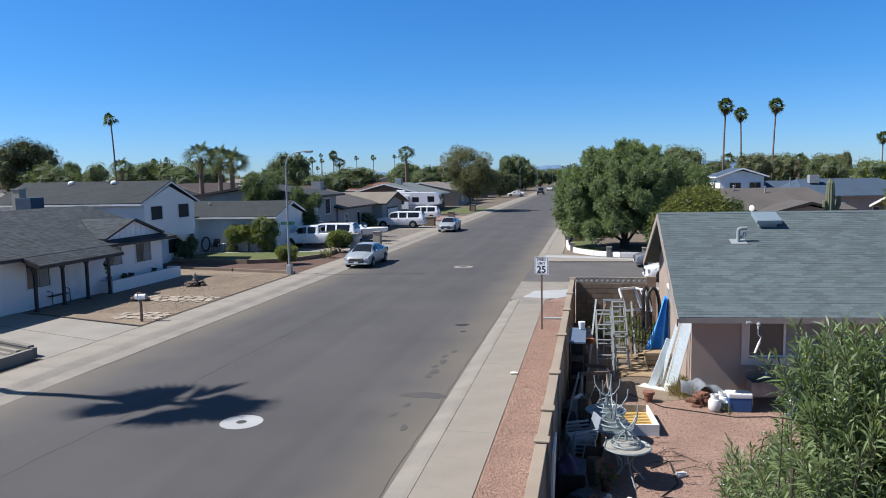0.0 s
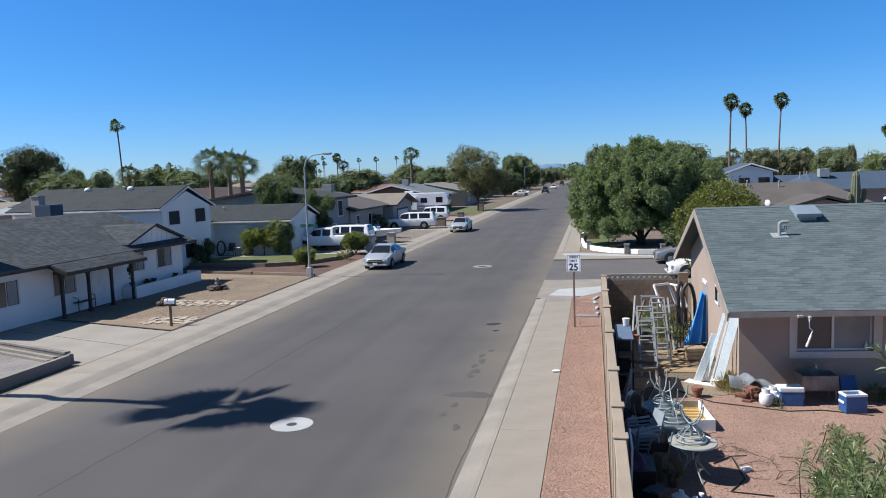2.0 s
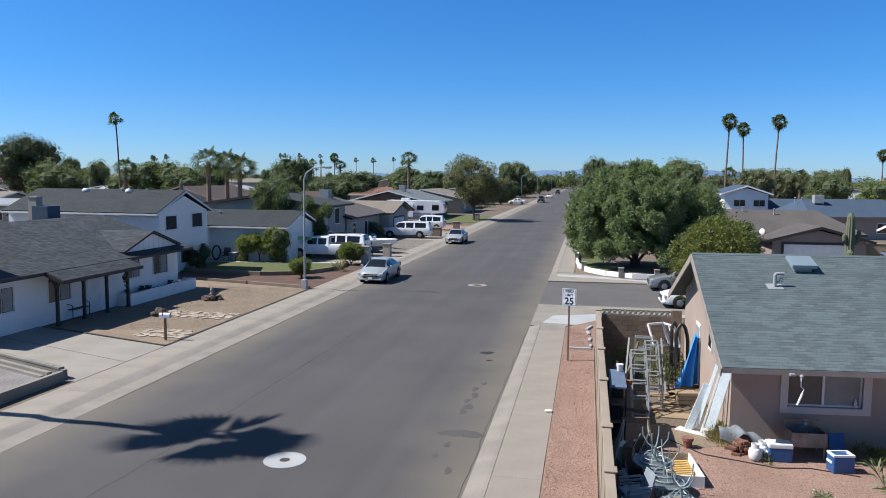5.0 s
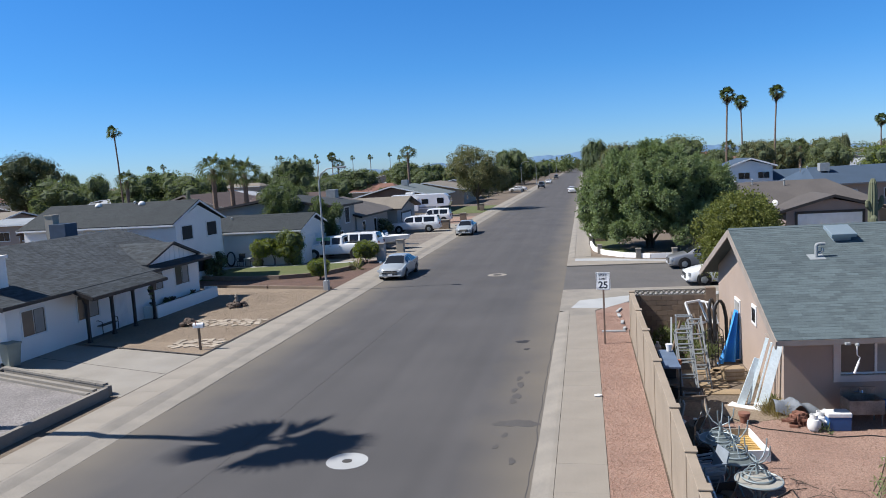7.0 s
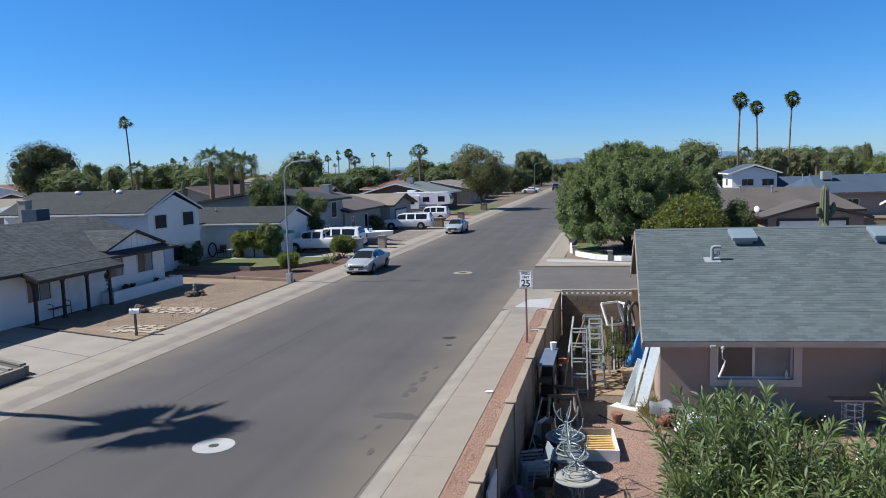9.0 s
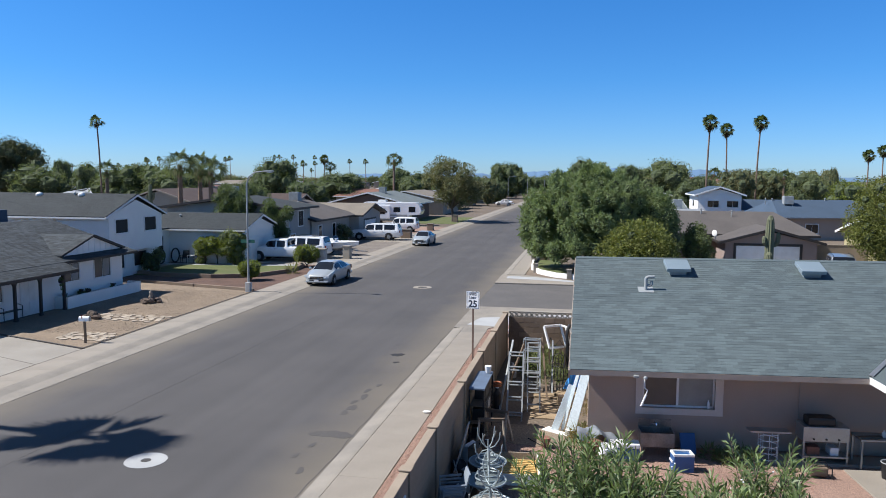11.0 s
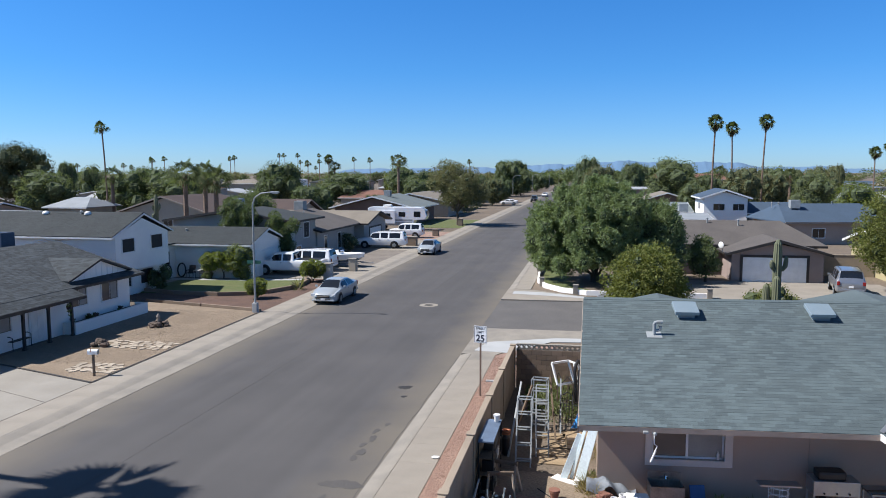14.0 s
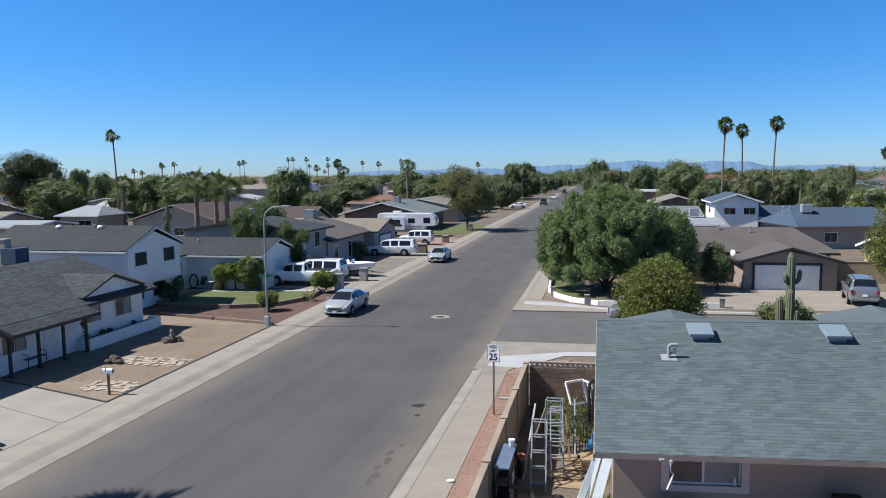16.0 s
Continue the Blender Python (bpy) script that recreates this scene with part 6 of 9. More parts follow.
blot(-4.8, 28.7, 0.24, 0.26, 0.004, TAR, 1, "dark oil stain on asphalt")
blot(-4.55, 27.5, 0.12, 0.12, 0.004, TAR, 2, "dark oil stain on asphalt")
blot(-4.2, 19.3, 0.55, 0.30, 0.004, STAIN, 3, "dark damp stain on asphalt")
for k, (x, y, r) in enumerate(((-4.5, 21.2, 0.10), (-4.42, 21.7, 0.13), (-4.55, 22.3, 0.09), (-4.4, 22.9, 0.12), (-4.5, 23.6, 0.10), (-4.3, 24.3, 0.08), (-4.45, 18.4, 0.08), (-4.6, 17.6, 0.07), (-4.1, 16.7, 0.09))):
    blot(x, y, r, r * 2.2, 0.0045, STAIN, 50 + k, "small oil drip stain on asphalt")
# tar-dark oval on the far left lane
blot(-12.9, 116.0, 3.2, 1.6, 0.004, TAR, 7, "dark patch on the far asphalt")


def crack(pts, wide, seed, label):
    """A wandering tarred crack or seam in the asphalt."""
    rn = random.Random(seed)
    fine = []
    for a, b in zip(pts, pts[1:]):
        n = max(2, int(math.dist(a, b) / 0.55))
        fine += [(a[0] + (b[0] - a[0]) * k / n + rn.uniform(-0.035, 0.035), a[1] + (b[1] - a[1]) * k / n + rn.uniform(-0.02, 0.02)) for k in range(n)]
    return strip("crack", fine + [pts[-1]], wide, 0.003, SEAM, label, "crack")


SEAM = mat("road_seam", (0.093, 0.087, 0.085), None, 0.85, 3, 40, 0.3, 0.2)
crack([(-11.5, 12.0), (-11.3, 17.5), (-11.15, 25.0), (-11.0, 36.0)], 0.022, 3, "thin crack along the lane")
crack([(-8.9, 50.0), (-8.8, 90.0), (-8.9, 150.0)], 0.03, 6, "seam along the middle of the street")
crack([(-3.60, 12.0), (-3.62, 24.0), (-3.58, 34.0)], 0.022, 7, "dark joint between asphalt and gutter")
crack([(-15.16, 20.0), (-15.18, 60.0)], 0.022, 8, "dark joint between asphalt and gutter")
strip("joint_drive", [(-17.5, 23.9), (-25.5, 26.6)], 0.03, 0.079, JOINT, "joint in the driveway concrete", "joint")
strip("joint_walk", [(-17.53, 21.0), (-17.53, 26.6)], 0.04, 0.094, JOINT, "joint between sidewalk and driveway", "joint")
strip("edging_left", [(-17.56, 26.5), (-17.56, 42.2)], 0.10, 0.12, mat("edging", (0.085, 0.075, 0.07), None, 0.9, 3, 30, 0.2, 0.3), "dark edging strip of the gravel yard", "edging")
strip("edging_drive", [(-17.6, 26.55), (-23.2, 28.2), (-24.4, 28.5)], 0.10, 0.12, bpy.data.materials["edging"], "dark edging strip of the gravel yard", "edging")
litter = thing("paper_scrap", pose(-2.0, 21.45, 0.09, 0, 0, 20), "crumpled white paper scrap on the sidewalk", "litter")
part("sheet", M().ball((0, 0, 0.03), 0.11, 8, 5, (1.2, 0.8, 0.3), 0.25, 4), TRIM_WHITE, litter)

# low kerb stones on the gravel by the corner
for k, (x, y, l, a) in enumerate(((-1.2, 29.9, 0.95, 0), (-0.75, 30.4, 0.35, 80), (-0.78, 31.6, 0.55, 85), (-0.85, 33.0, 0.6, 95), (-0.8, 34.2, 0.8, 75))):
    st = thing("edging_stone", pose(x, y, 0.07, 0, 0, a), "short white painted edging stone on red gravel", "stone", "edging stones")
    part("stone", M().box(-l / 2, -0.06, 0, l / 2, 0.06, 0.08), CONCRETE_NEW, st, bevel=0.015)


def mailbox(at):
    t = thing("mailbox", at, "white metal mailbox on a wooden post", "mailbox")
    part("post", M().box(-0.05, -0.05, -0.1, 0.05, 0.05, 1.02), WOOD_OLD, t, bevel=0.006)
    prof = [(0.10 * math.cos(a), 1.16 + 0.11 * math.sin(a)) for a in [math.pi * k / 8 for k in range(9)]] + [(-0.10, 1.04), (0.10, 1.04)]
    box = part("box", M().slab([(-0.26, y, z) for y, z in prof], (0.52, 0, 0)), PAINT_WHITE, t)
    part("door", M().slab([(0.262, y * 0.95, 1.15 + (z - 1.15) * 0.95) for y, z in prof], (0.012, 0, 0)), PAINT_GREY, box)
    part("flag", M().box(-0.1, -0.115, 1.15, -0.06, -0.105, 1.34), LIGHT_RED, box)
    return t


mailbox(pose(-18.15, 27.5, 0.07, 0, 0, 8)).scale = (0.84, 0.84, 0.92)
for x, y, w, h, lab in ((-18.1, 55.7, 0.62, 1.35, "grey block mailbox pillar by the sidewalk"), (-18.0, 61.6, 0.62, 1.05, "tan stucco mailbox pillar by a driveway")):
    pl = thing("mailbox_pillar", pose(x, y, 0.07), lab, "pillar")
    part("shaft", M().box(-w / 2, -w / 2, -0.1, w / 2, w / 2, h), CONCRETE_NEW if h > 1.2 else STUCCO_CREAM, pl, bevel=0.02)
    part("cap", M().box(-w / 2 - 0.05, -w / 2 - 0.05, h, w / 2 + 0.05, w / 2 + 0.05, h + 0.08), CONCRETE_OLD, pl, bevel=0.015)
for x, y, w, d, h in ((-18.4, 84.5, 1.2, 0.9, 1.0), (-18.3, 97.5, 0.8, 0.7, 0.9), (-18.4, 117, 0.7, 0.7, 1.1)):
    bx = thing("masonry_pillar", pose(x, y, 0.07), "low brown brick pillar by a driveway", "pillar")
    part("shaft", M().box(-w / 2, -d / 2, -0.1, w / 2, d / 2, h), BLOCK, bx, bevel=0.02)
    part("cap", M().box(-w / 2 - 0.04, -d / 2 - 0.04, h, w / 2 + 0.04, d / 2 + 0.04, h + 0.07), CONCRETE_OLD, bx, bevel=0.01)

# raised planter box at the near driveway
GRAVEL_PALE = mat("gravel_pale", (0.32, 0.295, 0.28), (0.24, 0.22, 0.21), 0.95, 0.8, 16, 0.5, 0.9, depth=0.03)


def planter_box():
    t = thing("raised_bed", pose(0, 0, 0.05), "raised gravel bed edged with concrete blocks", "planter")
    P = [(-18.1, 21.4), (-24.2, 23.65), (-27, 14.5), (-18.3, 13.0)]
    for i in range(4):
        a, b = Vector((*P[i], 0)), Vector((*P[(i + 1) % 4], 0))
        d = (b - a).normalized()
        part("edge", M().obox(a + Vector((0, 0, 0.17)), b - d * 0.18 + Vector((0, 0, 0.17)), 0.16, 0.36), CONCRETE_OLD, t)
        n = int((b - a).length / 0.42)
        for k in range(n if i == 0 else 0):
            p = a + d * (0.2 + 0.42 * k)
            part("cap_block", M().obox(p + Vector((0, 0, 0.38)), p + d * 0.40 + Vector((0, 0, 0.38)), 0.20, 0.07), CONCRETE_OLD, t)
    part("fill", M().prism([(-18.2, 21.25), (-24.1, 23.5), (-26.8, 14.6), (-18.4, 13.1)], -0.05, 0.24), GRAVEL_PALE, t, "pale grey gravel fill")
    for k, (q, z, w) in enumerate(((0.42, 0.30, 0.16), (0.75, 0.27, 0.14))):
        part("inner_course", M().obox((-18.35, 21.4 - q, z), (-24.0, 23.5 - q, z), w, 0.12), CONCRETE_OLD, t, "weathered inner row of edging")


planter_box()
bin_ = thing("wheeled_bin", pose(-25.0, 24.95, 0.075, 0, 0, 70), "pale grey-green wheeled refuse bin with a lid", "bin")
binm = M()
for z, w, d in ((0.08, 0.22, 0.24), (0.95, 0.29, 0.33)):
    binm.v += [(-w, -d, z), (w, -d, z), (w, d, z), (-w, d, z)]
binm.f = [(3, 2, 1, 0), (4, 5, 6, 7)] + [(k, (k + 1) % 4, (k + 1) % 4 + 4, k + 4) for k in range(4)]
BIN_GREEN = mat("bin_plastic", (0.36, 0.39, 0.33), None, 0.6, 2, 40, 0.08, 0.05)
part("body", binm, BIN_GREEN, bin_, bevel=0.02)
part("lid", M().box(-0.31, -0.36, 0.95, 0.31, 0.37, 1.02), BIN_GREEN, bin_, bevel=0.02)
part("handle", M().tube([(-0.22, 0.4, 0.95), (0.22, 0.4, 0.95)], 0.018, 6), BLACK, bin_)
for s in (-1, 1):
    part("wheel", M().tube([(s * 0.2, 0.26, 0.1), (s * 0.27, 0.26, 0.1)], 0.1, 12), RUBBER, bin_)


# ---- corner lot: walls and yard things ----
side_wall = thing("garden_wall", pose(0, 0, 0.05), "long beige masonry garden wall with capped piers", "wall")
PIERS = (-2.5, 1.0, 4.5, 8.0, 11.4, 12.95, 15.35, 19.0, 22.5, 25.6, 29.2)
for a, b in zip(PIERS, PIERS[1:]):
    pn = part("panel", M().box(-0.57, a + 0.11, -0.2, -0.43, b - 0.11, 1.74), WALL_BEIGE, side_wall)
    part("coping", M().box(-0.59, a + 0.11, 1.74, -0.41, b - 0.11, 1.77), WALL_BEIGE, pn, bevel=0.012)
    for z in (0.38, 0.58, 0.78, 0.98, 1.18, 1.38, 1.58):
        part("bed_joint", M().box(-0.43, a + 0.11, z, -0.427, b - 0.11, z + 0.008), WALL_BEIGE, pn)
for y in PIERS:
    pr = part("pier", M().box(-0.59, y - 0.11, -0.2, -0.39, y + 0.11, 1.78), WALL_BEIGE, side_wall, bevel=0.01)
    part("cap", M().box(-0.61, y - 0.13, 1.78, -0.37, y + 0.13, 1.815), WALL_BEIGE, pr, bevel=0.015)

rear_wall = thing("block_wall", pose(-0.36, 29.25, 0.05, 0, 0, 2), "brown concrete block wall topped with pierced blocks", "wall")
blk = M().box(0.004, 0, 0.004, 0.396, 0.19, 0.196).mesh("block", 0.006)
half_blk = M().box(0.004, 0, 0.004, 0.196, 0.19, 0.196).mesh("block", 0.006)
part("core", M().box(0.0, 0.01, -0.2, 2.99, 0.18, 1.60), JOINT, rear_wall)
for r in range(8):
    x = 0.0
    if r % 2:
        part("block", half_blk, BLOCK, rear_wall, at=pose(0, -0.004 + random.uniform(-0.003, 0.003), r * 0.2))
        x = 0.2
    while x < 2.75:
        part("block", blk, BLOCK, rear_wall, at=pose(x, -0.004 + random.uniform(-0.003, 0.003), r * 0.2))
        x += 0.4
pierced = M()
for k in range(15):
    x = k * 0.2
    for p, q in (((x, 1.6), (x + 0.2, 1.8)), ((x, 1.8), (x + 0.2, 1.6))):
        pierced.obox((p[0], 0.09, p[1]), (q[0], 0.09, q[1]), 0.15, 0.03)
pierced.box(0, 0.01, 1.79, 3.0, 0.17, 1.83).box(0, 0.01, 1.6, 3.0, 0.17, 1.62)
part("pierced_course", pierced, CONCRETE_OLD, rear_wall, "row of pierced decorative blocks")
part("end_pier", M().box(2.66, -0.06, -0.2, 3.02, 0.25, 1.86), BLOCK, rear_wall)

# low white front wall across the side street
corner_wall = thing("front_wall", pose(0, 0, 0.05), "low white painted wall with square pillars round a corner", "wall")
CW = [(-1.75, 70), (-1.8, 62), (-1.6, 58), (-0.9, 55.4), (0.4, 53.6), (2.2, 52.6), (5.5, 52.5), (10.4, 52.75)]
for a, b in zip(CW, CW[1:]):
    part("panel", M().obox((*a, 0.14), (*b, 0.14), 0.16, 0.42), STUCCO_WHITE, corner_wall)
for p in ((-1.75, 70), (-1.8, 62), (-1.2, 56.2), (1.4, 52.95), (3.8, 52.55), (10.4, 52.75)):
    pr = part("pillar", M().box(p[0] - 0.17, p[1] - 0.17, -0.1, p[0] + 0.17, p[1] + 0.17, 0.64), CONCRETE, corner_wall, bevel=0.015)
    part("cap", M().box(p[0] - 0.20, p[1] - 0.20, 0.64, p[0] + 0.20, p[1] + 0.20, 0.70), CONCRETE_OLD, pr, bevel=0.01)
# scalloped border of the lawn over the street
border = thing("lawn_border", pose(0, 0, 0.05), "curved dark block border round a lawn", "border")
LB = [(-29.2, 47.9), (-26.5, 47.3), (-23.1, 47.25), (-21.4, 47.9), (-20.2, 49.0), (-19.35, 50.9), (-19.15, 52.8), (-19.35, 54.7), (-20.2, 56.2)]
for a, b in zip(LB, LB[1:]):
    part("edge", M().obox((*a, 0.12), (*b, 0.12), 0.2, 0.36), BLOCK, border)
for k, (a, b) in enumerate((((-17.7, 42.55), (-22.2, 43.5)), ((-22.3, 43.5), (-26.8, 44.45)))):
    cu = thing("border_kerb", pose(0, 0, 0.05), "low concrete kerb between two front yards", "kerb")
    part("stone", M().obox((*a, 0.08), (*b, 0.08), 0.15, 0.22), BLOCK, cu, bevel=0.01)

# stepping-stone walk on the gravel yard
FLAG = mat("flagstone", (0.52, 0.44, 0.345), (0.43, 0.36, 0.28), 0.85, 2.5, 30, 0.2, 0.4, rand=0.18)
flag_walk = thing("flagstone_path", pose(0, 0, 0.07), "tan flagstones laid in gravel", "path")
rnd = random.Random(5)
spots = []
for cx, cy, n, ax, ay in ((-18.8, 28.6, 16, 1.15, 0.75), (-19.6, 32.9, 30, 2.1, 0.7)):
    for k in range(n * 20):
        x, y = cx + rnd.uniform(-ax, ax), cy + rnd.uniform(-ay, ay)
        if x < -17.85 and all((x - p) ** 2 + (y - q) ** 2 > 0.27 ** 2 for p, q in spots):
            spots.append((x, y))
for x, y in spots:
    n = rnd.choice((5, 6, 7))
    pts = [(x + 0.175 * rnd.uniform(0.7, 1.3) * math.cos(2 * math.pi * k / n + 0.3), y + 0.175 * rnd.uniform(0.7, 1.3) * math.sin(2 * math.pi * k / n + 0.3)) for k in range(n)]
    part("flagstone", M().prism(pts, -0.01, 0.035 + rnd.uniform(0, 0.012)), FLAG, flag_walk)


def rock_pile(x, y, n, r, material, label, seed, name="rock_pile"):
    rn = random.Random(seed)
    t = thing(name, pose(x, y, 0.07), label, "rocks")
    for k in range(n):
        a, q = rn.uniform(0, 6.28), r * rn.random() ** 0.6
        s = rn.uniform(0.09, 0.19)
        part("rock", M().ball((q * math.cos(a), q * math.sin(a), s * 0.5 + 0.22 * (1 - q / r)), s, 7, 5, (1.2, 1.0, 0.75), 0.18, k), material, t)


ROCK = mat("rock", (0.10, 0.075, 0.06), (0.14, 0.10, 0.08), 0.9, 4, 30, 0.3, 0.5)
rock_pile(-21.3, 37.2, 16, 0.5, ROCK, "small pile of dark rocks on tan gravel", 3)
rock_pile(-21.4, 32.4, 12, 0.42, ROCK, "small pile of dark rocks on tan gravel", 4)
lantern = thing("garden_ornament", pose(-21.3, 37.2, 0.34), "small grey stone ornament on a rock pile", "ornament")
part("body", M().lathe([(0.05, 0), (0.12, 0.03), (0.08, 0.2), (0.11, 0.3), (0.06, 0.42), (0.02, 0.46)], 12), CONCRETE_OLD, lantern)
bench = thing("porch_bench", pose(-25.15, 31.2, 0.08, 0, 0, 90), "dark metal bench with an arched back under a porch", "bench")
part("seat", M().box(-0.6, -0.24, 0.40, 0.6, 0.2, 0.44), TRIM_DARK, bench, bevel=0.012)
arch = [(-0.6 + 0.1 * k, 0.22 + 0.05 * math.sin(math.pi * k / 12), 0.78 + 0.2 * math.sin(math.pi * k / 12)) for k in range(13)]
part("backrest", M().tube([(-0.6, 0.2, 0.4)] + arch + [(0.6, 0.2, 0.4)], 0.025, 6).box(-0.56, 0.2, 0.46, 0.56, 0.225, 0.56), TRIM_DARK, bench)
for k in range(1, 12):
    part("slat", M().cyl((-0.6 + 0.1 * k, 0.21, 0.44), arch[k], 0.016, n=5), TRIM_DARK, bench)
for s_ in (-0.6, 0.6):
    part("armrest", M().tube([(s_, 0.2, 0.66), (s_, -0.05, 0.68), (s_, -0.24, 0.62), (s_, -0.24, 0.0)], 0.022, 6), TRIM_DARK, bench)
    part("leg", M().cyl((s_, 0.2, 0), (s_, 0.2, 0.42), 0.022, n=6), TRIM_DARK, bench)

# furniture on the corner house's roof and eave
def roof_z(y):
    return E_Z + SLOPE * y


VENT_METAL = mat("vent_metal", (0.40, 0.50, 0.56), (0.36, 0.46, 0.52), 0.4, 2, 40, 0.08, 0.05, metal=0.35)
for x in (3.08, 7.02):
    vb = thing("roof_vent", house_pose(x, 5.16, roof_z(5.16), math.degrees(math.atan(SLOPE))), "grey sheet-metal box vent on a shingle roof", "vent")
    part("box", M().box(-0.25, -0.25, -0.1, 0.25, 0.25, 0.16), VENT_METAL, vb, bevel=0.01)
    part("hood", M().box(-0.36, -0.34, 0.16, 0.36, 0.34, 0.27), VENT_METAL, vb, bevel=0.015)
pv = thing("vent_pipe", house_pose(2.08, 3.98, roof_z(3.98)), "grey plumbing vent pipe with a cap on a roof", "pipe")
part("flashing", M().slab([(-0.22, -0.16, -0.045), (0.22, -0.16, -0.045), (0.22, 0.16, 0.07), (-0.22, 0.16, 0.07)], (0, 0, 0.012)), PAINT_GREY, pv)
part("pipe", M().cyl((0, 0, -0.1), (0, 0, 0.36), 0.05, n=12), PAINT_GREY, pv)
part("elbow", M().tube([(0, 0, 0.33), (0.02, 0, 0.38), (0.08, 0, 0.40), (0.24, 0, 0.40)], 0.05, 10), PAINT_GREY, pv, smooth=True)
part("branch", M().tube([(0.0, 0, 0.14), (0.12, 0, 0.15), (0.17, 0, 0.18), (0.17, 0, 0.28)], 0.042, 10), PAINT_GREY, pv, smooth=True)
fl = thing("flood_light", house_pose(1.62, -0.02, E_Z - 0.1), "white eave flood light with a dangling conduit", "lamp")
part("housing", M().box(-0.07, -0.10, -0.045, 0.05, 0.0, 0.01), PAINT_GREY, fl, bevel=0.01)
part("junction", M().ball((0.22, -0.02, -0.06), 0.05, 10, 7), PAINT_GREY, fl)
part("cable", M().tube([(0.2, -0.04, -0.08), (0.2, -0.06, -0.3), (0.27, -0.06, -0.36), (0.22, -0.07, -0.48)], 0.014, 6), TRIM_WHITE, fl)
part("tube", M().cyl((0.24, -0.06, -0.46), (0.12, -0.10, -0.74), 0.027, n=10), TRIM_WHITE, fl)
# patio roof that comes forward from the eave
lean = thing("patio_roof", house_pose(7.1, 0.0, 0), "shingle patio roof with a white edge on posts", "roof")
rf = M()
plane_roof(rf, [(0.0, -3.0, E_Z + 0.02), (4.0, -3.0, E_Z + 1.44), (4.0, 3.93, E_Z + 1.44), (0.0, 0.02, E_Z + 0.02)], 0.1)
plane_roof(rf, [(4.0, -3.0, E_Z + 1.44), (8.0, -3.0, E_Z + 0.02), (8.0, 0.02, E_Z + 0.02), (4.0, 3.93, E_Z + 1.44)], 0.1)
part("deck", rf, SHINGLE_TEAL, lean)
part("verge", M().box(-0.04, -3.0, E_Z - 0.13, -0.005, 0.0, E_Z + 0.02), TRIM_WHITE, lean)
part("valley_flashing", M().obox((0.0, 0.0, E_Z + 0.06), (3.9, 3.85, E_Z + 1.47), 0.12, 0.02), STEEL, lean)
part("post", M().box(0.15, -2.85, -0.1, 0.27, -2.73, E_Z - 0.05), TRIM_WHITE, lean)
part("beam", M().box(0.13, -2.87, E_Z - 0.2, 7.8, -2.71, E_Z - 0.06), TRIM_DARK, lean)
pfloor = thing("patio_slab", house_pose(6.9, -2.6, 0.0), "pale concrete patio floor", "slab")
part("slab", M().box(0, 0, -0.05, 5.0, 2.7, 0.06), CONCRETE, pfloor, bevel=0.01)

# things against the house front
BLUE_PLASTIC = mat("blue_plastic", (0.035, 0.13, 0.36), None, 0.4, 3, 30, 0.05, 0)
WHITE_PLASTIC = mat("white_plastic", (0.74, 0.74, 0.73), None, 0.45, 3, 30, 0.05, 0)
BRICK = mat("brick", (0.28, 0.13, 0.09), (0.22, 0.10, 0.07), 0.9, 4, 40, 0.2, 0.4, rand=0.2)


def cooler(at, w, d, h, label, shut=True):
    t = thing("cool_box", at, label, "cooler")
    part("body", M().box(-w / 2, -d / 2, 0, w / 2, d / 2, h), BLUE_PLASTIC, t, bevel=0.03)
    if shut:
        part("lid", M().box(-w / 2 - 0.01, -d / 2 - 0.01, h, w / 2 + 0.01, d / 2 + 0.01, h + 0.12), WHITE_PLASTIC, t, bevel=0.03)
    else:
        rim = M()
        rim.box(-w / 2, -d / 2, h, w / 2, -d / 2 + 0.05, h + 0.05).box(-w / 2, d / 2 - 0.05, h, w / 2, d / 2, h + 0.05).box(-w / 2, -d / 2 + 0.05, h, -w / 2 + 0.05, d / 2 - 0.05, h + 0.05).box(w / 2 - 0.05, -d / 2 + 0.05, h, w / 2, d / 2 - 0.05, h + 0.05)
        part("rim", rim, WHITE_PLASTIC, t, "white open rim")
    for s in (-1, 1):
        part("handle", M().box(s * (w / 2 + 0.015) - 0.012, -0.12, h * 0.55, s * (w / 2 + 0.015) + 0.012, 0.12, h * 0.7), WHITE_PLASTIC, t, bevel=0.008)
    return t


cooler(pose(3.78, 18.95, 0.075, 0, 0, 4), 0.55, 0.36, 0.34, "blue cool box with a white lid by a house wall")
cooler(pose(5.05, 18.5, 0.075, 0, 0, 10), 0.50, 0.36, 0.40, "open blue cool box with a white rim", False)
# loose lid of a cool box, propped against the house wall
lid = thing("blue_board", pose(5.35, 19.6, 0.08, 66, 0, 10), "blue cool box lid leaning on a wall", "board")
part("panel", M().box(-0.2, 0, -0.02, 0.2, 0.55, 0.03), BLUE_PLASTIC, lid, bevel=0.02)
for x, y in ((3.2, 18.8), (3.42, 19.05)):
    g = thing("gas_cylinder", pose(x, y, 0.075), "white propane gas cylinder by a brick pile", "gas bottle", "gas cylinders")
    part("tank", M().lathe([(0.10, 0.0), (0.10, 0.03), (0.135, 0.05), (0.155, 0.11), (0.155, 0.23), (0.13, 0.30), (0.04, 0.335)], 20), WHITE_PLASTIC, g, smooth=True)
    part("collar", M().lathe([(0.095, 0.31), (0.10, 0.42), (0.085, 0.42), (0.08, 0.31)], 14), WHITE_PLASTIC, g)
    part("valve", M().cyl((0, 0, 0.32), (0, 0, 0.40), 0.02), CHROME, g)
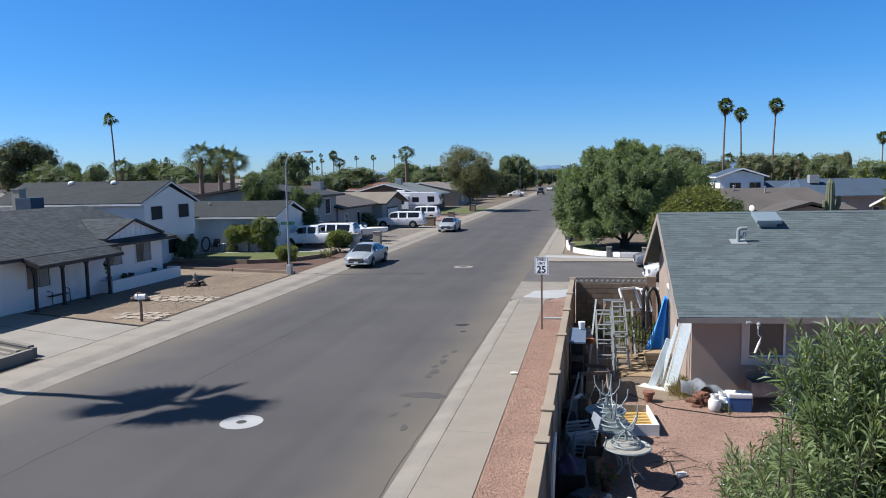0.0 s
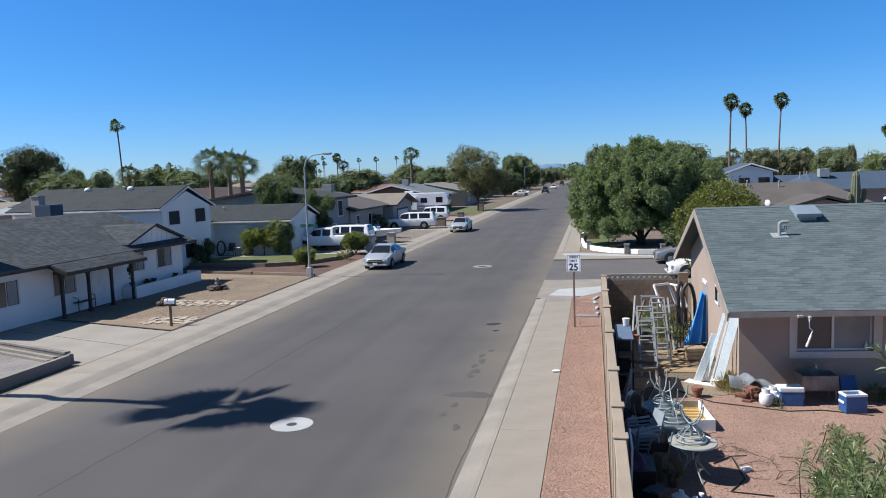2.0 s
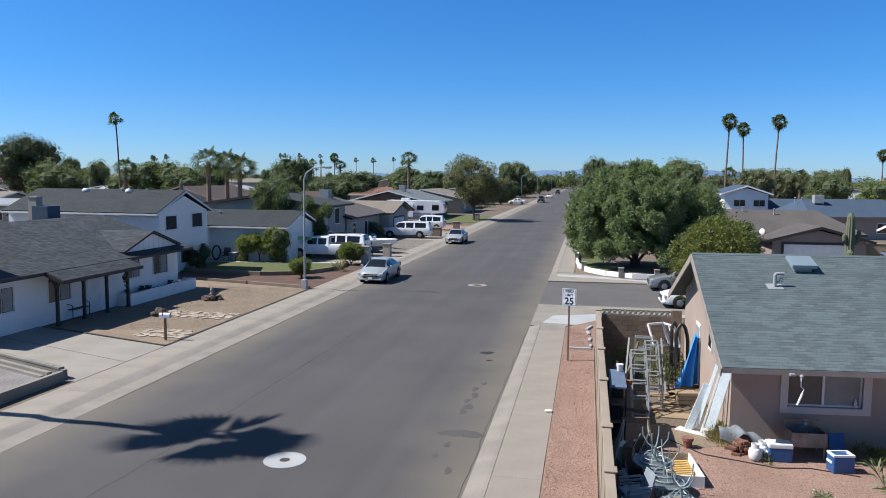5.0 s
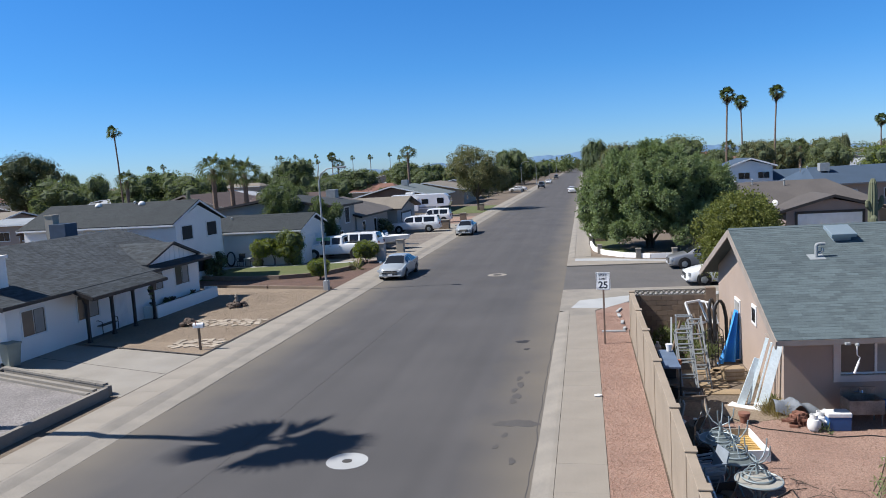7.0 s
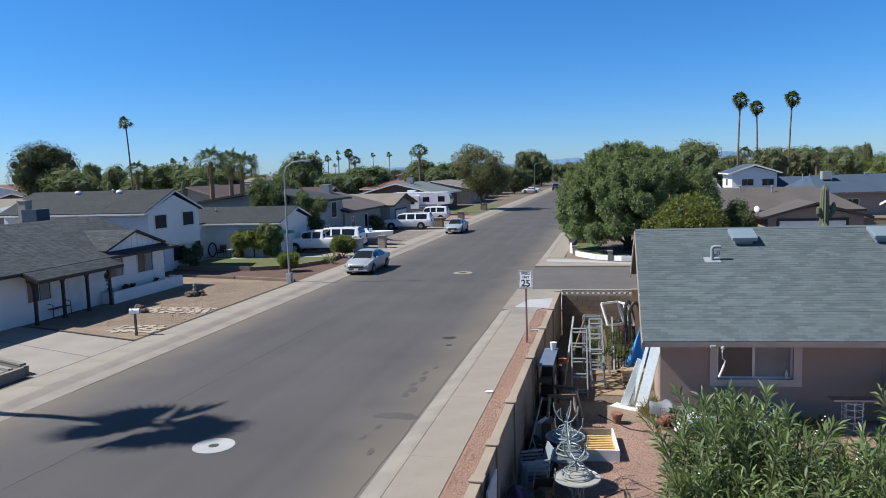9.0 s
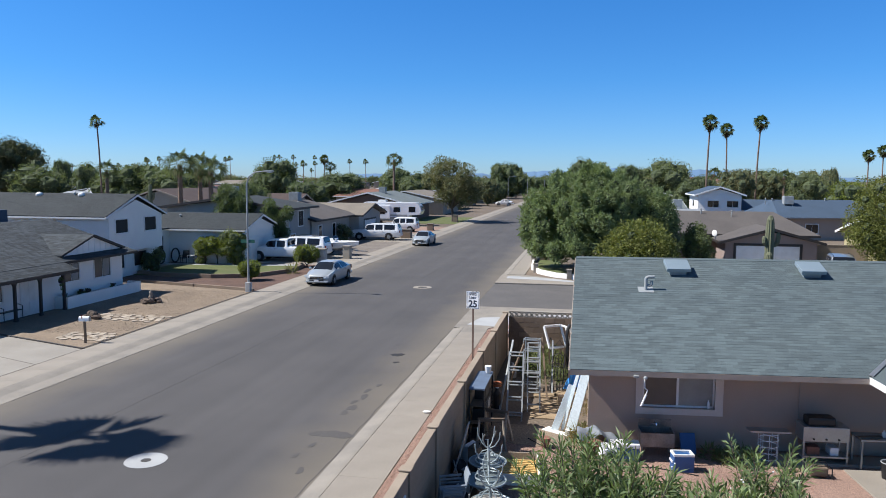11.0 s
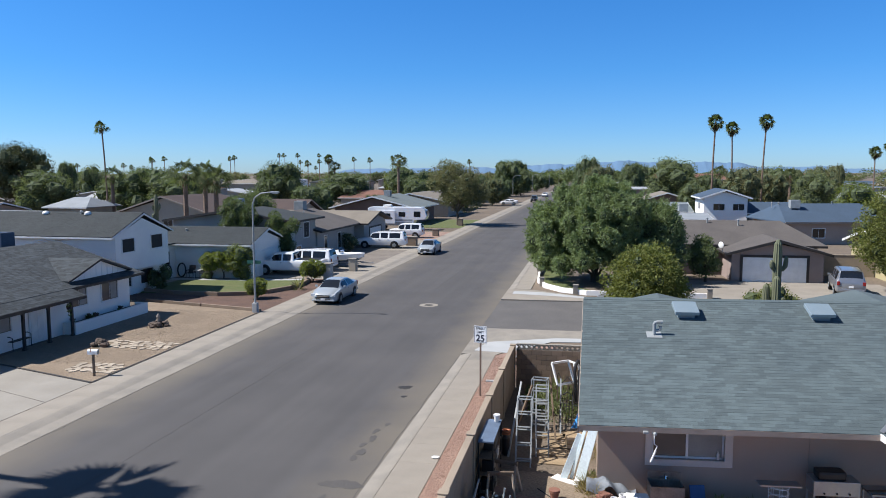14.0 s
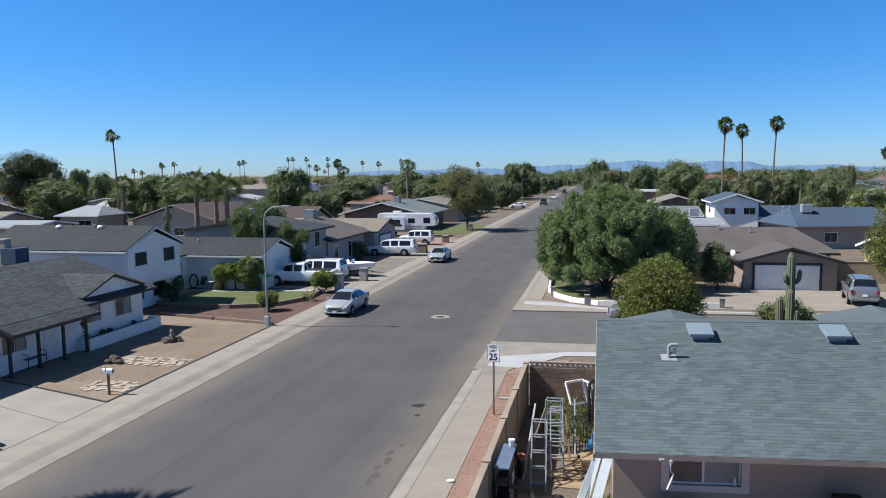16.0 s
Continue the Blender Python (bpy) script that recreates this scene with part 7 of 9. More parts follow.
bricks = thing("brick_pile", pose(2.95, 19.25, 0.075), "loose pile of red bricks under a grey sheet", "bricks")
bm_ = M().box(-0.10, -0.05, 0, 0.10, 0.05, 0.062).mesh("brick", 0.004)
rn = random.Random(8)
for k in range(44):
    lv = k // 9
    part("brick", bm_, BRICK, bricks, at=pose(rn.uniform(-0.28, 0.28) * (1 - lv * 0.15), rn.uniform(-0.22, 0.22) * (1 - lv * 0.15), lv * 0.066, rn.uniform(-6, 6), rn.uniform(-6, 6), rn.uniform(0, 180)))
CLOTH_GREY = mat("grey_sheet", (0.27, 0.30, 0.335), (0.19, 0.215, 0.25), 0.7, 3, 20, 0.15, 0.4)


def drape(name, at, w, d, fn, material, label, cat, nx=18, ny=18):
    """A cloth sheet whose height and shift come from fn(u, v)."""
    t = thing(name, at, label, cat)
    m = M()
    m.v = [fn(i / nx, j / ny) for j in range(ny + 1) for i in range(nx + 1)]
    m.f = [(j * (nx + 1) + i, j * (nx + 1) + i + 1, (j + 1) * (nx + 1) + i + 1, (j + 1) * (nx + 1) + i) for j in range(ny) for i in range(nx)]
    part("cloth", m, material, t, smooth=True)
    return t


drape("ground_sheet", pose(3.1, 19.85, 0.08), 1, 1, lambda u, v: (u * 1.3 - 0.6, v * 0.55 - 0.28, 0.28 + 0.10 * math.sin(5 * u) + 0.05 * math.sin(17 * u + 3 * v) - 0.32 * (2 * v - 1) ** 4 * (0.6 + 0.4 * math.sin(9 * u)) + 0.12 * (1 - u)), CLOTH_GREY, "crumpled grey plastic sheet over bricks", "sheet")
TARP_BLUE = mat("blue_tarp", (0.07, 0.36, 0.86), (0.05, 0.30, 0.76), 0.45, 2, 25, 0.1, 0.4)
drape("blue_tarp", pose(2.55, 25.55, 0.07, 0, 0, 0), 1, 1, lambda u, v: (0.02 + 0.20 * u - (1 - v) ** 1.05 * (0.62 - 0.66 * u) + 0.05 * math.sin(13 * u + 1.5 * v) * (1.15 - 0.6 * v), -0.30 + 0.17 * u - (1 - v) ** 1.2 * (0.32 - 0.30 * u) - 0.15 * math.sin(13 * u + 1.5 * v) * (1.15 - 0.6 * v), 1.70 * v + 0.02 + 0.04 * math.sin(14 * u) * (1 - v) + 0.05 * math.sin(6 * u) * v), TARP_BLUE, "bright blue tarpaulin draped against a house wall", "tarp", 44, 22)


# brown tint stands for rust and for gravel mirrored in the steel
SINK = mat("worn_steel", (0.42, 0.36, 0.31), (0.24, 0.19, 0.16), 0.5, 3, 30, 0.2, 0.1, metal=0.5)


def sink():
    t = thing("steel_sink", pose(4.5, 19.4, 0.075, 0, 0, 5), "free-standing stainless steel sink on legs", "sink")
    b = M().box(-0.42, -0.26, 0.30, 0.42, -0.24, 0.66).box(-0.42, 0.24, 0.30, 0.42, 0.26, 0.66).box(-0.42, -0.24, 0.30, -0.40, 0.24, 0.66).box(0.40, -0.24, 0.30, 0.42, 0.24, 0.66).box(-0.40, -0.24, 0.30, 0.40, 0.24, 0.33)
    part("basin", b, SINK, t)
    part("backsplash", M().box(-0.42, 0.262, 0.66, 0.42, 0.285, 0.86), SINK, t)
    part("tap", M().tube([(0, 0.25, 0.72), (0, 0.16, 0.86), (0, 0.02, 0.84), (0, 0.0, 0.78)], 0.014, 6).cyl((-0.1, 0.25, 0.74), (0.1, 0.25, 0.74), 0.012), CHROME, t)
    for x in (-0.38, 0.38):
        for y in (-0.22, 0.22):
            part("leg", M().cyl((x, y, 0), (x, y, 0.30), 0.02), STEEL, t)
    return t


sink()
pad = thing("concrete_pad", house_pose(4.6, 0.2, 0.0), "thin concrete pad along a house wall", "pad")
part("slab", M().box(0, 0.15, -0.1, 4.8, 0.75, 0.09), CONCRETE, pad, bevel=0.01)
cart = thing("steel_cart", house_pose(6.25, 0.62, 0.09), "stainless steel barbecue cart with a lower shelf", "cart")
part("cabinet", M().box(-0.55, -0.26, 0.55, 0.55, 0.26, 0.92), STEEL, cart, bevel=0.01)
part("shelf", M().box(-0.55, -0.26, 0.14, 0.55, 0.26, 0.18), STEEL, cart)
for x in (-0.52, 0.52):
    for y in (-0.23, 0.23):
        part("leg", M().box(x - 0.02, y - 0.02, 0, x + 0.02, y + 0.02, 0.55), STEEL, cart)
part("grill_lid", M().box(-0.42, -0.2, 0.92, 0.25, 0.2, 1.14), BLACK, cart, bevel=0.06)
for x in (-0.3, 0.0, 0.3):
    part("knob", M().cyl((x, -0.262, 0.62), (x, -0.29, 0.62), 0.025), BLACK, cart)
for x, w, c in ((-0.25, 0.3, BRICK), (0.25, 0.2, WHITE_PLASTIC)):
    bx = thing("storage_box", house_pose(6.25 + x, 0.6, 0.27), "small box on a cart shelf", "box")
    part("body", M().box(-w / 2, -0.15, 0, w / 2, 0.15, 0.2), c, bx, bevel=0.01)
cage = thing("wire_cage", house_pose(4.95, 0.55, 0.09), "round white wire plant cage", "cage")
for z in (0.03, 0.2, 0.36, 0.52, 0.68):
    part("hoop", M().ring((0, 0, z), 0.23 + 0.02 * z, 0.009), WHITE_PLASTIC, cage)
for k in range(7):
    a = 2 * math.pi * k / 7
    part("wire", M().cyl((0.23 * math.cos(a), 0.23 * math.sin(a), 0), (0.245 * math.cos(a), 0.245 * math.sin(a), 0.7), 0.008, n=5), WHITE_PLASTIC, cage)
tray = thing("steel_tray", house_pose(4.95, 0.6, 0.80), "thin metal tray on a wire cage", "tray")
part("sheet", M().box(-0.5, -0.2, 0, 0.5, 0.2, 0.015).box(-0.5, -0.2, 0.015, 0.5, -0.19, 0.04), STEEL, tray)
gen = thing("generator", house_pose(5.9, -0.35, 0.03), "small generator in a tube frame", "generator")
part("engine", M().box(-0.2, -0.12, 0.05, 0.2, 0.12, 0.26), WOOD_OLD, gen, bevel=0.03)
for y in (-0.15, 0.15):
    part("frame", M().tube([(-0.27, y, 0.02), (-0.27, y, 0.25), (-0.2, y, 0.32), (0.2, y, 0.32), (0.27, y, 0.25), (0.27, y, 0.02)], 0.014, 6), BLACK, gen)
wb = thing("work_table", house_pose(7.85, 0.5, 0.03), "grey work table with tools on it", "table")
part("tabletop", M().box(-0.85, -0.3, 0.72, 0.85, 0.3, 0.76), STEEL, wb)
for x in (-0.8, 0.8):
    for y in (-0.26, 0.26):
        part("leg", M().box(x - 0.02, y - 0.02, 0, x + 0.02, y + 0.02, 0.72), STEEL, wb)
for k, (x, c, h) in enumerate(((-0.2, WHITE_PLASTIC, 0.18), (-0.05, BLACK, 0.16), (0.1, WHITE_PLASTIC, 0.14), (0.28, LEAF_LIME, 0.2), (0.45, WHITE_PLASTIC, 0.12))):
    bt = thing("bottle", house_pose(7.85 + x, 0.45, 0.79), "small bottle on a work table", "bottle", "bottles on the work table")
    part("body", M().lathe([(0.04, 0), (0.045, 0.02), (0.045, h * 0.7), (0.02, h * 0.85), (0.02, h)], 12), c, bt)
plank = thing("wooden_plank", house_pose(7.3, 0.4, 0.79, 0, 0, 8), "short wooden plank on a work table", "plank")
part("board", M().box(-0.3, -0.06, 0, 0.3, 0.06, 0.03), WOOD_OLD, plank)
bk = thing("black_bucket", house_pose(7.5, -0.35, 0.065), "black plastic bucket with a grey rim", "bucket")
part("pail", M().lathe([(0.14, 0), (0.17, 0.38)], 18), BLACK, bk)
part("rim", M().ring((0, 0, 0.385), 0.172, 0.014), PAINT_GREY, bk)
for k, (x, z) in enumerate(((5.85, 1.2),)):
    pp = thing("conduit", house_pose(x, WY - 0.04, 0.2), "thin tan cable up a stucco wall", "cable")
    part("cable", M().tube([(0, 0, 0), (0.02, 0, 0.5), (-0.02, 0, 1.0), (0, 0, 2.3)], 0.008, 6), TRIM_TAN, pp)
sb = thing("spray_bottle", house_pose(3.58, WY + 0.03, wz0 + 0.06), "white bottle on a window sill", "bottle")
part("body", M().lathe([(0.035, -0.05), (0.04, 0), (0.04, 0.1), (0.015, 0.14), (0.015, 0.18)], 10), WHITE_PLASTIC, sb)

# side yard: white boards, frames, racks, timber
BOARD_WHITE = mat("board_white", (0.70, 0.79, 0.82), (0.62, 0.71, 0.74), 0.5, 1.5, 20, 0.12, 0.1)
for a, b, w in (((1.86, 20.75, 0.08), (2.33, 20.75, 1.40), 0.20), ((2.08, 20.8, 0.08), (2.54, 20.6, 2.0), 0.09), ((2.19, 20.6, 0.08), (2.62, 20.45, 1.92), 0.05), ((2.30, 20.3, 0.08), (2.74, 20.1, 2.06), 0.235)):
    bd = thing("white_board", pose(0, 0, 0), "long white painted board leaning on a house wall", "board", "leaning white boards")
    part("board", M().obox(a, b, 0.035, w), BOARD_WHITE, bd, bevel=0.004)
ls = thing("metal_offcut", pose(2.0, 20.55, 0.075, 0, 0, -30), "bent white metal offcut on the ground", "scrap")
part("strip", M().slab([(-0.5, -0.12, 0.0), (0.4, -0.12, 0.0), (0.4, 0.1, 0.0), (-0.2, 0.12, 0.0), (-0.5, 0.25, 0.0)], (0, 0, 0.02)), TRIM_WHITE, ls)
pl_b = thing("plastic_pail", pose(2.3, 20.3, 0.075), "small white plastic pail", "bucket")
part("pail", M().lathe([(0.09, 0), (0.11, 0.2)], 16), WHITE_PLASTIC, pl_b)
part("rim", M().ring((0, 0, 0.2), 0.112, 0.008), WHITE_PLASTIC, pl_b)
PLY = mat("plywood", (0.42, 0.31, 0.19), (0.34, 0.25, 0.15), 0.85, 2, 30, 0.15, 0.3, rand=0.12)
for x, y, w, d, a in ((1.35, 22.6, 1.1, 0.55, 3), (1.9, 23.3, 1.2, 0.55, -4), (1.3, 24.0, 1.2, 0.5, 5), (2.2, 24.3, 1.0, 0.55, 0), (1.6, 21.9, 1.0, 0.5, -2)):
    pw = thing("plywood_sheet", pose(x, y, 0.075, 0, 0, a), "weathered plywood sheet lying on dirt", "board", "plywood on the ground")
    part("sheet", M().box(-w / 2, -d / 2, 0, w / 2, d / 2, 0.03), PLY, pw)
bxx = thing("wooden_crate", pose(2.12, 23.2, 0.11, 0, 0, 10), "pale slatted wooden crate", "crate")
part("body", M().box(-0.28, -0.2, 0, 0.28, 0.2, 0.36), PLY, bxx)
for z in (0.03, 0.15, 0.27):
    part("slat", M().box(-0.29, -0.215, z, 0.29, -0.2, z + 0.08), FLAG, bxx)
ALU = mat("dull_aluminium", (0.44, 0.47, 0.48), (0.36, 0.39, 0.40), 0.45, 3, 30, 0.1, 0.05, metal=0.2)


def ladder_rack(at, length, wide, high, rungs, label):
    t = thing("metal_rack", at, label, "rack")
    for x in (0, wide):
        for y in (0, length):
            part("upright", M().box(x - 0.018, y - 0.018, 0, x + 0.018, y + 0.018, high), ALU, t)
    for k in range(rungs):
        z = 0.25 + (high - 0.27) * k / (rungs - 1)
        for y in (0, length):
            part("rung", M().box(0.02, y - 0.03, z - 0.018, wide - 0.02, y + 0.03, z + 0.018), ALU, t)
        for x in (0, wide):
            part("rail", M().box(x - 0.015, 0.02, z - 0.02, x + 0.015, length - 0.02, z + 0.02), ALU, t)
    return t


ladder_rack(pose(0.44, 21.3, 0.07, -34, 0, 3), 0.30, 0.44, 2.15, 5, "tall grey aluminium rack of ladder-like frames leaning back")
ladder_rack(pose(0.98, 22.2, 0.07, -36, 0, 5), 0.34, 0.38, 2.3, 5, "slanting grey aluminium rack behind another rack")
ladder_rack(pose(0.62, 24.4, 0.07, -6, 0, -4), 0.5, 0.5, 1.75, 5, "upright grey aluminium rack that props two others")
for k, (x0, y0, x1, y1, z1) in enumerate(((0.15, 22.0, 0.38, 23.6, 1.9), (1.5, 23.6, 1.22, 24.9, 1.75), (1.62, 24.3, 1.55, 25.6, 1.5), (0.1, 23.3, 0.7, 24.0, 1.7))):
    pr = thing("timber_prop", pose(x0, y0, 0.07), "weathered timber leaning on metal racks", "timber", "leaning timbers")
    part("beam", M().obox((0, 0, 0), (x1 - x0, y1 - y0, z1), 0.05, 0.07), (ALU, WOOD_OLD)[k % 2], pr)
gate = thing("iron_gate", pose(1.55, 24.6, 0.1, -22, 0, -6), "black iron gate leaning in the side yard", "gate")
part("gate_frame", M().tube([(0, 0, 0), (0, 0, 1.15), (0.2, 0, 1.28), (0.4, 0, 1.15), (0.4, 0, 0), (0, 0, 0)], 0.02, 6), BLACK, gate)
for k in range(3):
    part("bar", M().cyl((0.1 + 0.1 * k, 0, 0), (0.1 + 0.1 * k, 0, 1.2), 0.012, n=5), BLACK, gate)
for z in (0.35, 0.8):
    part("cross_bar", M().cyl((0, 0, z), (0.4, 0, z), 0.012, n=5), BLACK, gate)
for k, (x, y, r, a) in enumerate(((2.38, 26.6, 0.22, 20), (2.2, 26.9, 0.26, 60))):
    pp = thing("bent_pipe", pose(x, y, 0.07, 0, 0, a), "bent black pipe standing in the side yard", "pipe", "bent pipes")
    part("pipe", M().tube([(-r, 0, 0), (-r, 0.05, 1.2)] + [(-r * math.cos(q * 0.4488), 0.1, 1.2 + 0.62 * math.sin(q * 0.4488)) for q in range(1, 7)] + [(r, 0.05, 1.2), (r, 0, 0)], 0.06, 8), BLACK, pp, smooth=True)
wf = thing("window_frame_loose", pose(1.19, 26.6, 0.07), "loose white window frame leaning on a timber stand", "frame")
fa, fb, fc, fd = (0, 0, 1.78), (0.56, 0.62, 1.74), (0.80, 0.36, 1.02), (0.22, -0.24, 1.06)
for a, b in ((fa, fb), (fb, fc), (fc, fd), (fd, fa)):
    part("bar", M().obox(a, b, 0.055, 0.075), TRIM_WHITE, wf)
casement = part("casement", M().obox(fb, (0.92, 0.35, 1.70), 0.05, 0.06).obox((0.92, 0.35, 1.70), (1.12, 0.12, 1.0), 0.05, 0.06).obox((1.12, 0.12, 1.0), fc, 0.05, 0.06).obox((0.74, 0.48, 1.72), (0.96, 0.24, 1.02), 0.03, 0.04), TRIM_WHITE, wf, "white casement hanging open")
for a in (fa, fb, fc, fd):
    part("stand", M().obox((a[0], a[1] + 0.03, 0), (a[0], a[1] + 0.03, a[2] - 0.02), 0.045, 0.045), WOOD_OLD, wf)
for k, (x, y, h) in enumerate(((1.75, 26.4, 1.3), (2.05, 27.3, 1.25), (2.3, 26.9, 1.1), (1.6, 27.6, 1.2), (2.2, 26.2, 1.15))):
    ch = thing("iron_chair", pose(x, y, 0.07, 0, 0, 40 * k), "black wrought-iron chair standing in the side yard", "chair", "iron chairs")
    part("seat", M().ring((0, 0, 0.45), 0.22, 0.014, 16), BLACK, ch)
    part("backrest", M().tube([(-0.22, 0.1, 0.45), (-0.2, 0.2, h * 0.8), (0, 0.24, h), (0.2, 0.2, h * 0.8), (0.22, 0.1, 0.45)], 0.016, 6), BLACK, ch)
    for a in (0.8, 2.4, 3.9, 5.5):
        part("leg", M().cyl((0.2 * math.cos(a), 0.2 * math.sin(a), 0.45), (0.25 * math.cos(a), 0.25 * math.sin(a), 0), 0.014, n=6), BLACK, ch)
tbl = thing("storage_shelf", pose(-0.12, 19.9, 0.07), "tall dark shelf with a faded blue top by the wall", "shelf")
part("top", M().box(-0.2, -0.9, 1.54, 0.22, 0.9, 1.58), mat("faded_blue", (0.16, 0.22, 0.32), None, 0.6, 3, 30, 0.1, 0.1), tbl)
for x in (-0.18, 0.2):
    for y in (-0.87, 0.87):
        part("post", M().box(x - 0.02, y - 0.02, 0, x + 0.02, y + 0.02, 1.54), BLACK, tbl)
for z in (0.15, 0.62, 1.08):
    part("shelf", M().box(-0.18, -0.87, z, 0.2, 0.87, z + 0.03), WOOD_OLD, tbl)
for k, (y, z, w, h, c) in enumerate(((-0.5, 0.18, 0.5, 0.3, BLACK), (0.2, 0.18, 0.6, 0.35, WOOD_OLD), (-0.3, 0.65, 0.7, 0.3, BLACK), (0.5, 0.65, 0.4, 0.26, STUCCO_GREY), (0.1, 1.11, 0.8, 0.3, BLACK))):
    bx = thing("storage_box", pose(-0.1, 19.9 + y, 0.07 + z), "dark box on a yard shelf", "box", "boxes on the yard shelf")
    part("body", M().box(-0.15, -w / 2, 0, 0.15, w / 2, h), c, bx, bevel=0.01)
pot = thing("white_pot", pose(-0.02, 20.6, 1.66), "white plastic pot on a storage shelf", "pot")
part("body", M().lathe([(0.07, 0), (0.1, 0.2)], 14), WHITE_PLASTIC, pot)
oc = thing("orange_cord", pose(0.2, 20.85, 1.45), "coil of orange cord hanging on a shelf end", "cord")
part("coil", M().ring((0, 0, -0.2), 0.12, 0.03, 14).ring((0.02, 0, -0.14), 0.11, 0.03, 14), mat("orange_cord", (0.45, 0.13, 0.04), None, 0.6), oc)
for k, (x, y, a) in enumerate(((0.32, 18.75, 10), (0.35, 19.5, -15))):
    sh = thing("sawhorse", pose(x, y, 0.07, 0, 0, a), "weathered wooden sawhorse by the wall", "sawhorse", "sawhorses")
    part("beam", M().obox((-0.35, 0, 0.85), (0.35, 0, 0.85), 0.07, 0.09), WOOD_OLD, sh)
    for s in (-1, 1):
        for q in (-1, 1):
            part("leg", M().obox((s * 0.3, 0, 0.85), (s * 0.38, q * 0.28, 0), 0.04, 0.07), FLAG, sh)
gb = thing("grey_board", pose(-0.38, 17.3, 0.07, 0, 14, 0), "grey sheet leaning against the garden wall", "board")
part("sheet", M().slab([(0.02, -0.5, 0), (0.02, 0.6, 0), (0.02, 0.2, 1.25), (0.02, -0.1, 1.25)], (0.03, 0, 0)), STUCCO_GREY, gb)


def plastic_chair(at, label):
    t = thing("plastic_chair", at, label, "chair", "stacked plastic chairs")
    mt = bpy.data.materials.get("pale_plastic") or mat("pale_plastic", (0.37, 0.43, 0.50), None, 0.45, 3, 30, 0.05, 0)
    part("seat", M().box(-0.24, -0.22, 0.40, 0.24, 0.22, 0.44), mt, t, bevel=0.015)
    part("backrest", M().slab([(-0.24, 0.22, 0.42), (0.24, 0.22, 0.42), (0.22, 0.34, 0.84), (-0.22, 0.34, 0.84)], (0, 0.03, 0)), mt, t)
    for s in (-1, 1):
        part("armrest", M().tube([(s * 0.26, -0.2, 0.42), (s * 0.28, -0.2, 0.62), (s * 0.28, 0.26, 0.64)], 0.025, 6), mt, t)
        for y in (-0.2, 0.2):
            part("leg", M().obox((s * 0.23, y, 0.40), (s * 0.26, y * 1.15, 0), 0.05, 0.05), mt, t)
    return t


for k in range(4):
    plastic_chair(pose(-0.02 + 0.02 * k, 14.7 - 0.03 * k, 0.07 + 0.09 * k, 0, 0, -80 + 3 * k), "pale blue-grey plastic chair in a stack")


# patio tables and overturned swivel chairs
FRAME_TEAL = mat("pale_teal_metal", (0.42, 0.50, 0.52), (0.36, 0.43, 0.45), 0.45, 3, 30, 0.06, 0, metal=0.2)
TABLE_PALE = mat("pale_top", (0.50, 0.48, 0.42), (0.43, 0.41, 0.36), 0.5, 3, 40, 0.12, 0.1)
TABLE_TOP = mat("frosted_top", (0.17, 0.20, 0.20), (0.13, 0.16, 0.16), 0.35, 3, 40, 0.15, 0.1)


def patio_table(at, r, label, top=None):
    t = thing("patio_table", at, label, "table", "round patio tables")
    part("tabletop", M().lathe([(r - 0.02, 0.68), (r - 0.015, 0.70), (0.02, 0.70)], 32), top or TABLE_TOP, t)
    part("rim", M().ring((0, 0, 0.69), r, 0.02, 32), FRAME_TEAL, t)
    part("column", M().cyl((0, 0, 0.35), (0, 0, 0.68), 0.025), FRAME_TEAL, t)
    for k in range(4):
        a = math.pi * k / 2 + 0.4
        c, s = math.cos(a), math.sin(a)
        part("leg", M().tube([(0.35 * c, 0.35 * s, 0.68), (0.12 * c, 0.12 * s, 0.45), (0.1 * c, 0.1 * s, 0.3), (0.3 * c, 0.3 * s, 0.06), (0.36 * c, 0.36 * s, 0.0)], 0.016, 7), FRAME_TEAL, t)
    return t


def upturned_chair(at, label):
    t = thing("swivel_chair_frame", at, label, "chair", "upturned chair frames")
    part("seat_ring", M().ring((0, 0, 0.02), 0.29, 0.017, 26).ring((0, 0, 0.10), 0.24, 0.012, 22), FRAME_TEAL, t)
    part("swivel", M().cyl((0, 0, 0.08), (0, 0, 0.34), 0.03), FRAME_TEAL, t)
    for k in range(4):
        a = math.pi * k / 2 + 0.7
        c, s = math.cos(a), math.sin(a)
        part("leg", M().tube([(0.03 * c, 0.03 * s, 0.30), (0.16 * c, 0.16 * s, 0.38), (0.27 * c, 0.27 * s, 0.55), (0.29 * c, 0.29 * s, 0.72)], 0.014, 7), FRAME_TEAL, t)
        part("stay", M().tube([(0.28 * c, 0.28 * s, 0.02), (0.16 * c, 0.16 * s, 0.2), (0.03 * c, 0.03 * s, 0.26)], 0.012, 6), FRAME_TEAL, t)
    return t


patio_table(pose(0.92, 14.2, 0.075), 0.43, "round patio table with a pale stone-grey top", TABLE_PALE)
patio_table(pose(0.66, 15.3, 0.075), 0.43, "round patio table with a dark glass top")
patio_table(pose(0.56, 16.35, 0.075), 0.42, "round patio table behind two others")
upturned_chair(pose(0.90, 14.25, 0.79), "pale swivel chair frame turned over on a patio table")
upturned_chair(pose(0.58, 16.3, 0.79, 0, 0, 30), "pale swivel chair frame turned over on a patio table")
upturned_chair(pose(0.70, 15.4, 0.79, 0, 0, 60), "pale swivel chair frame turned over on a patio table")
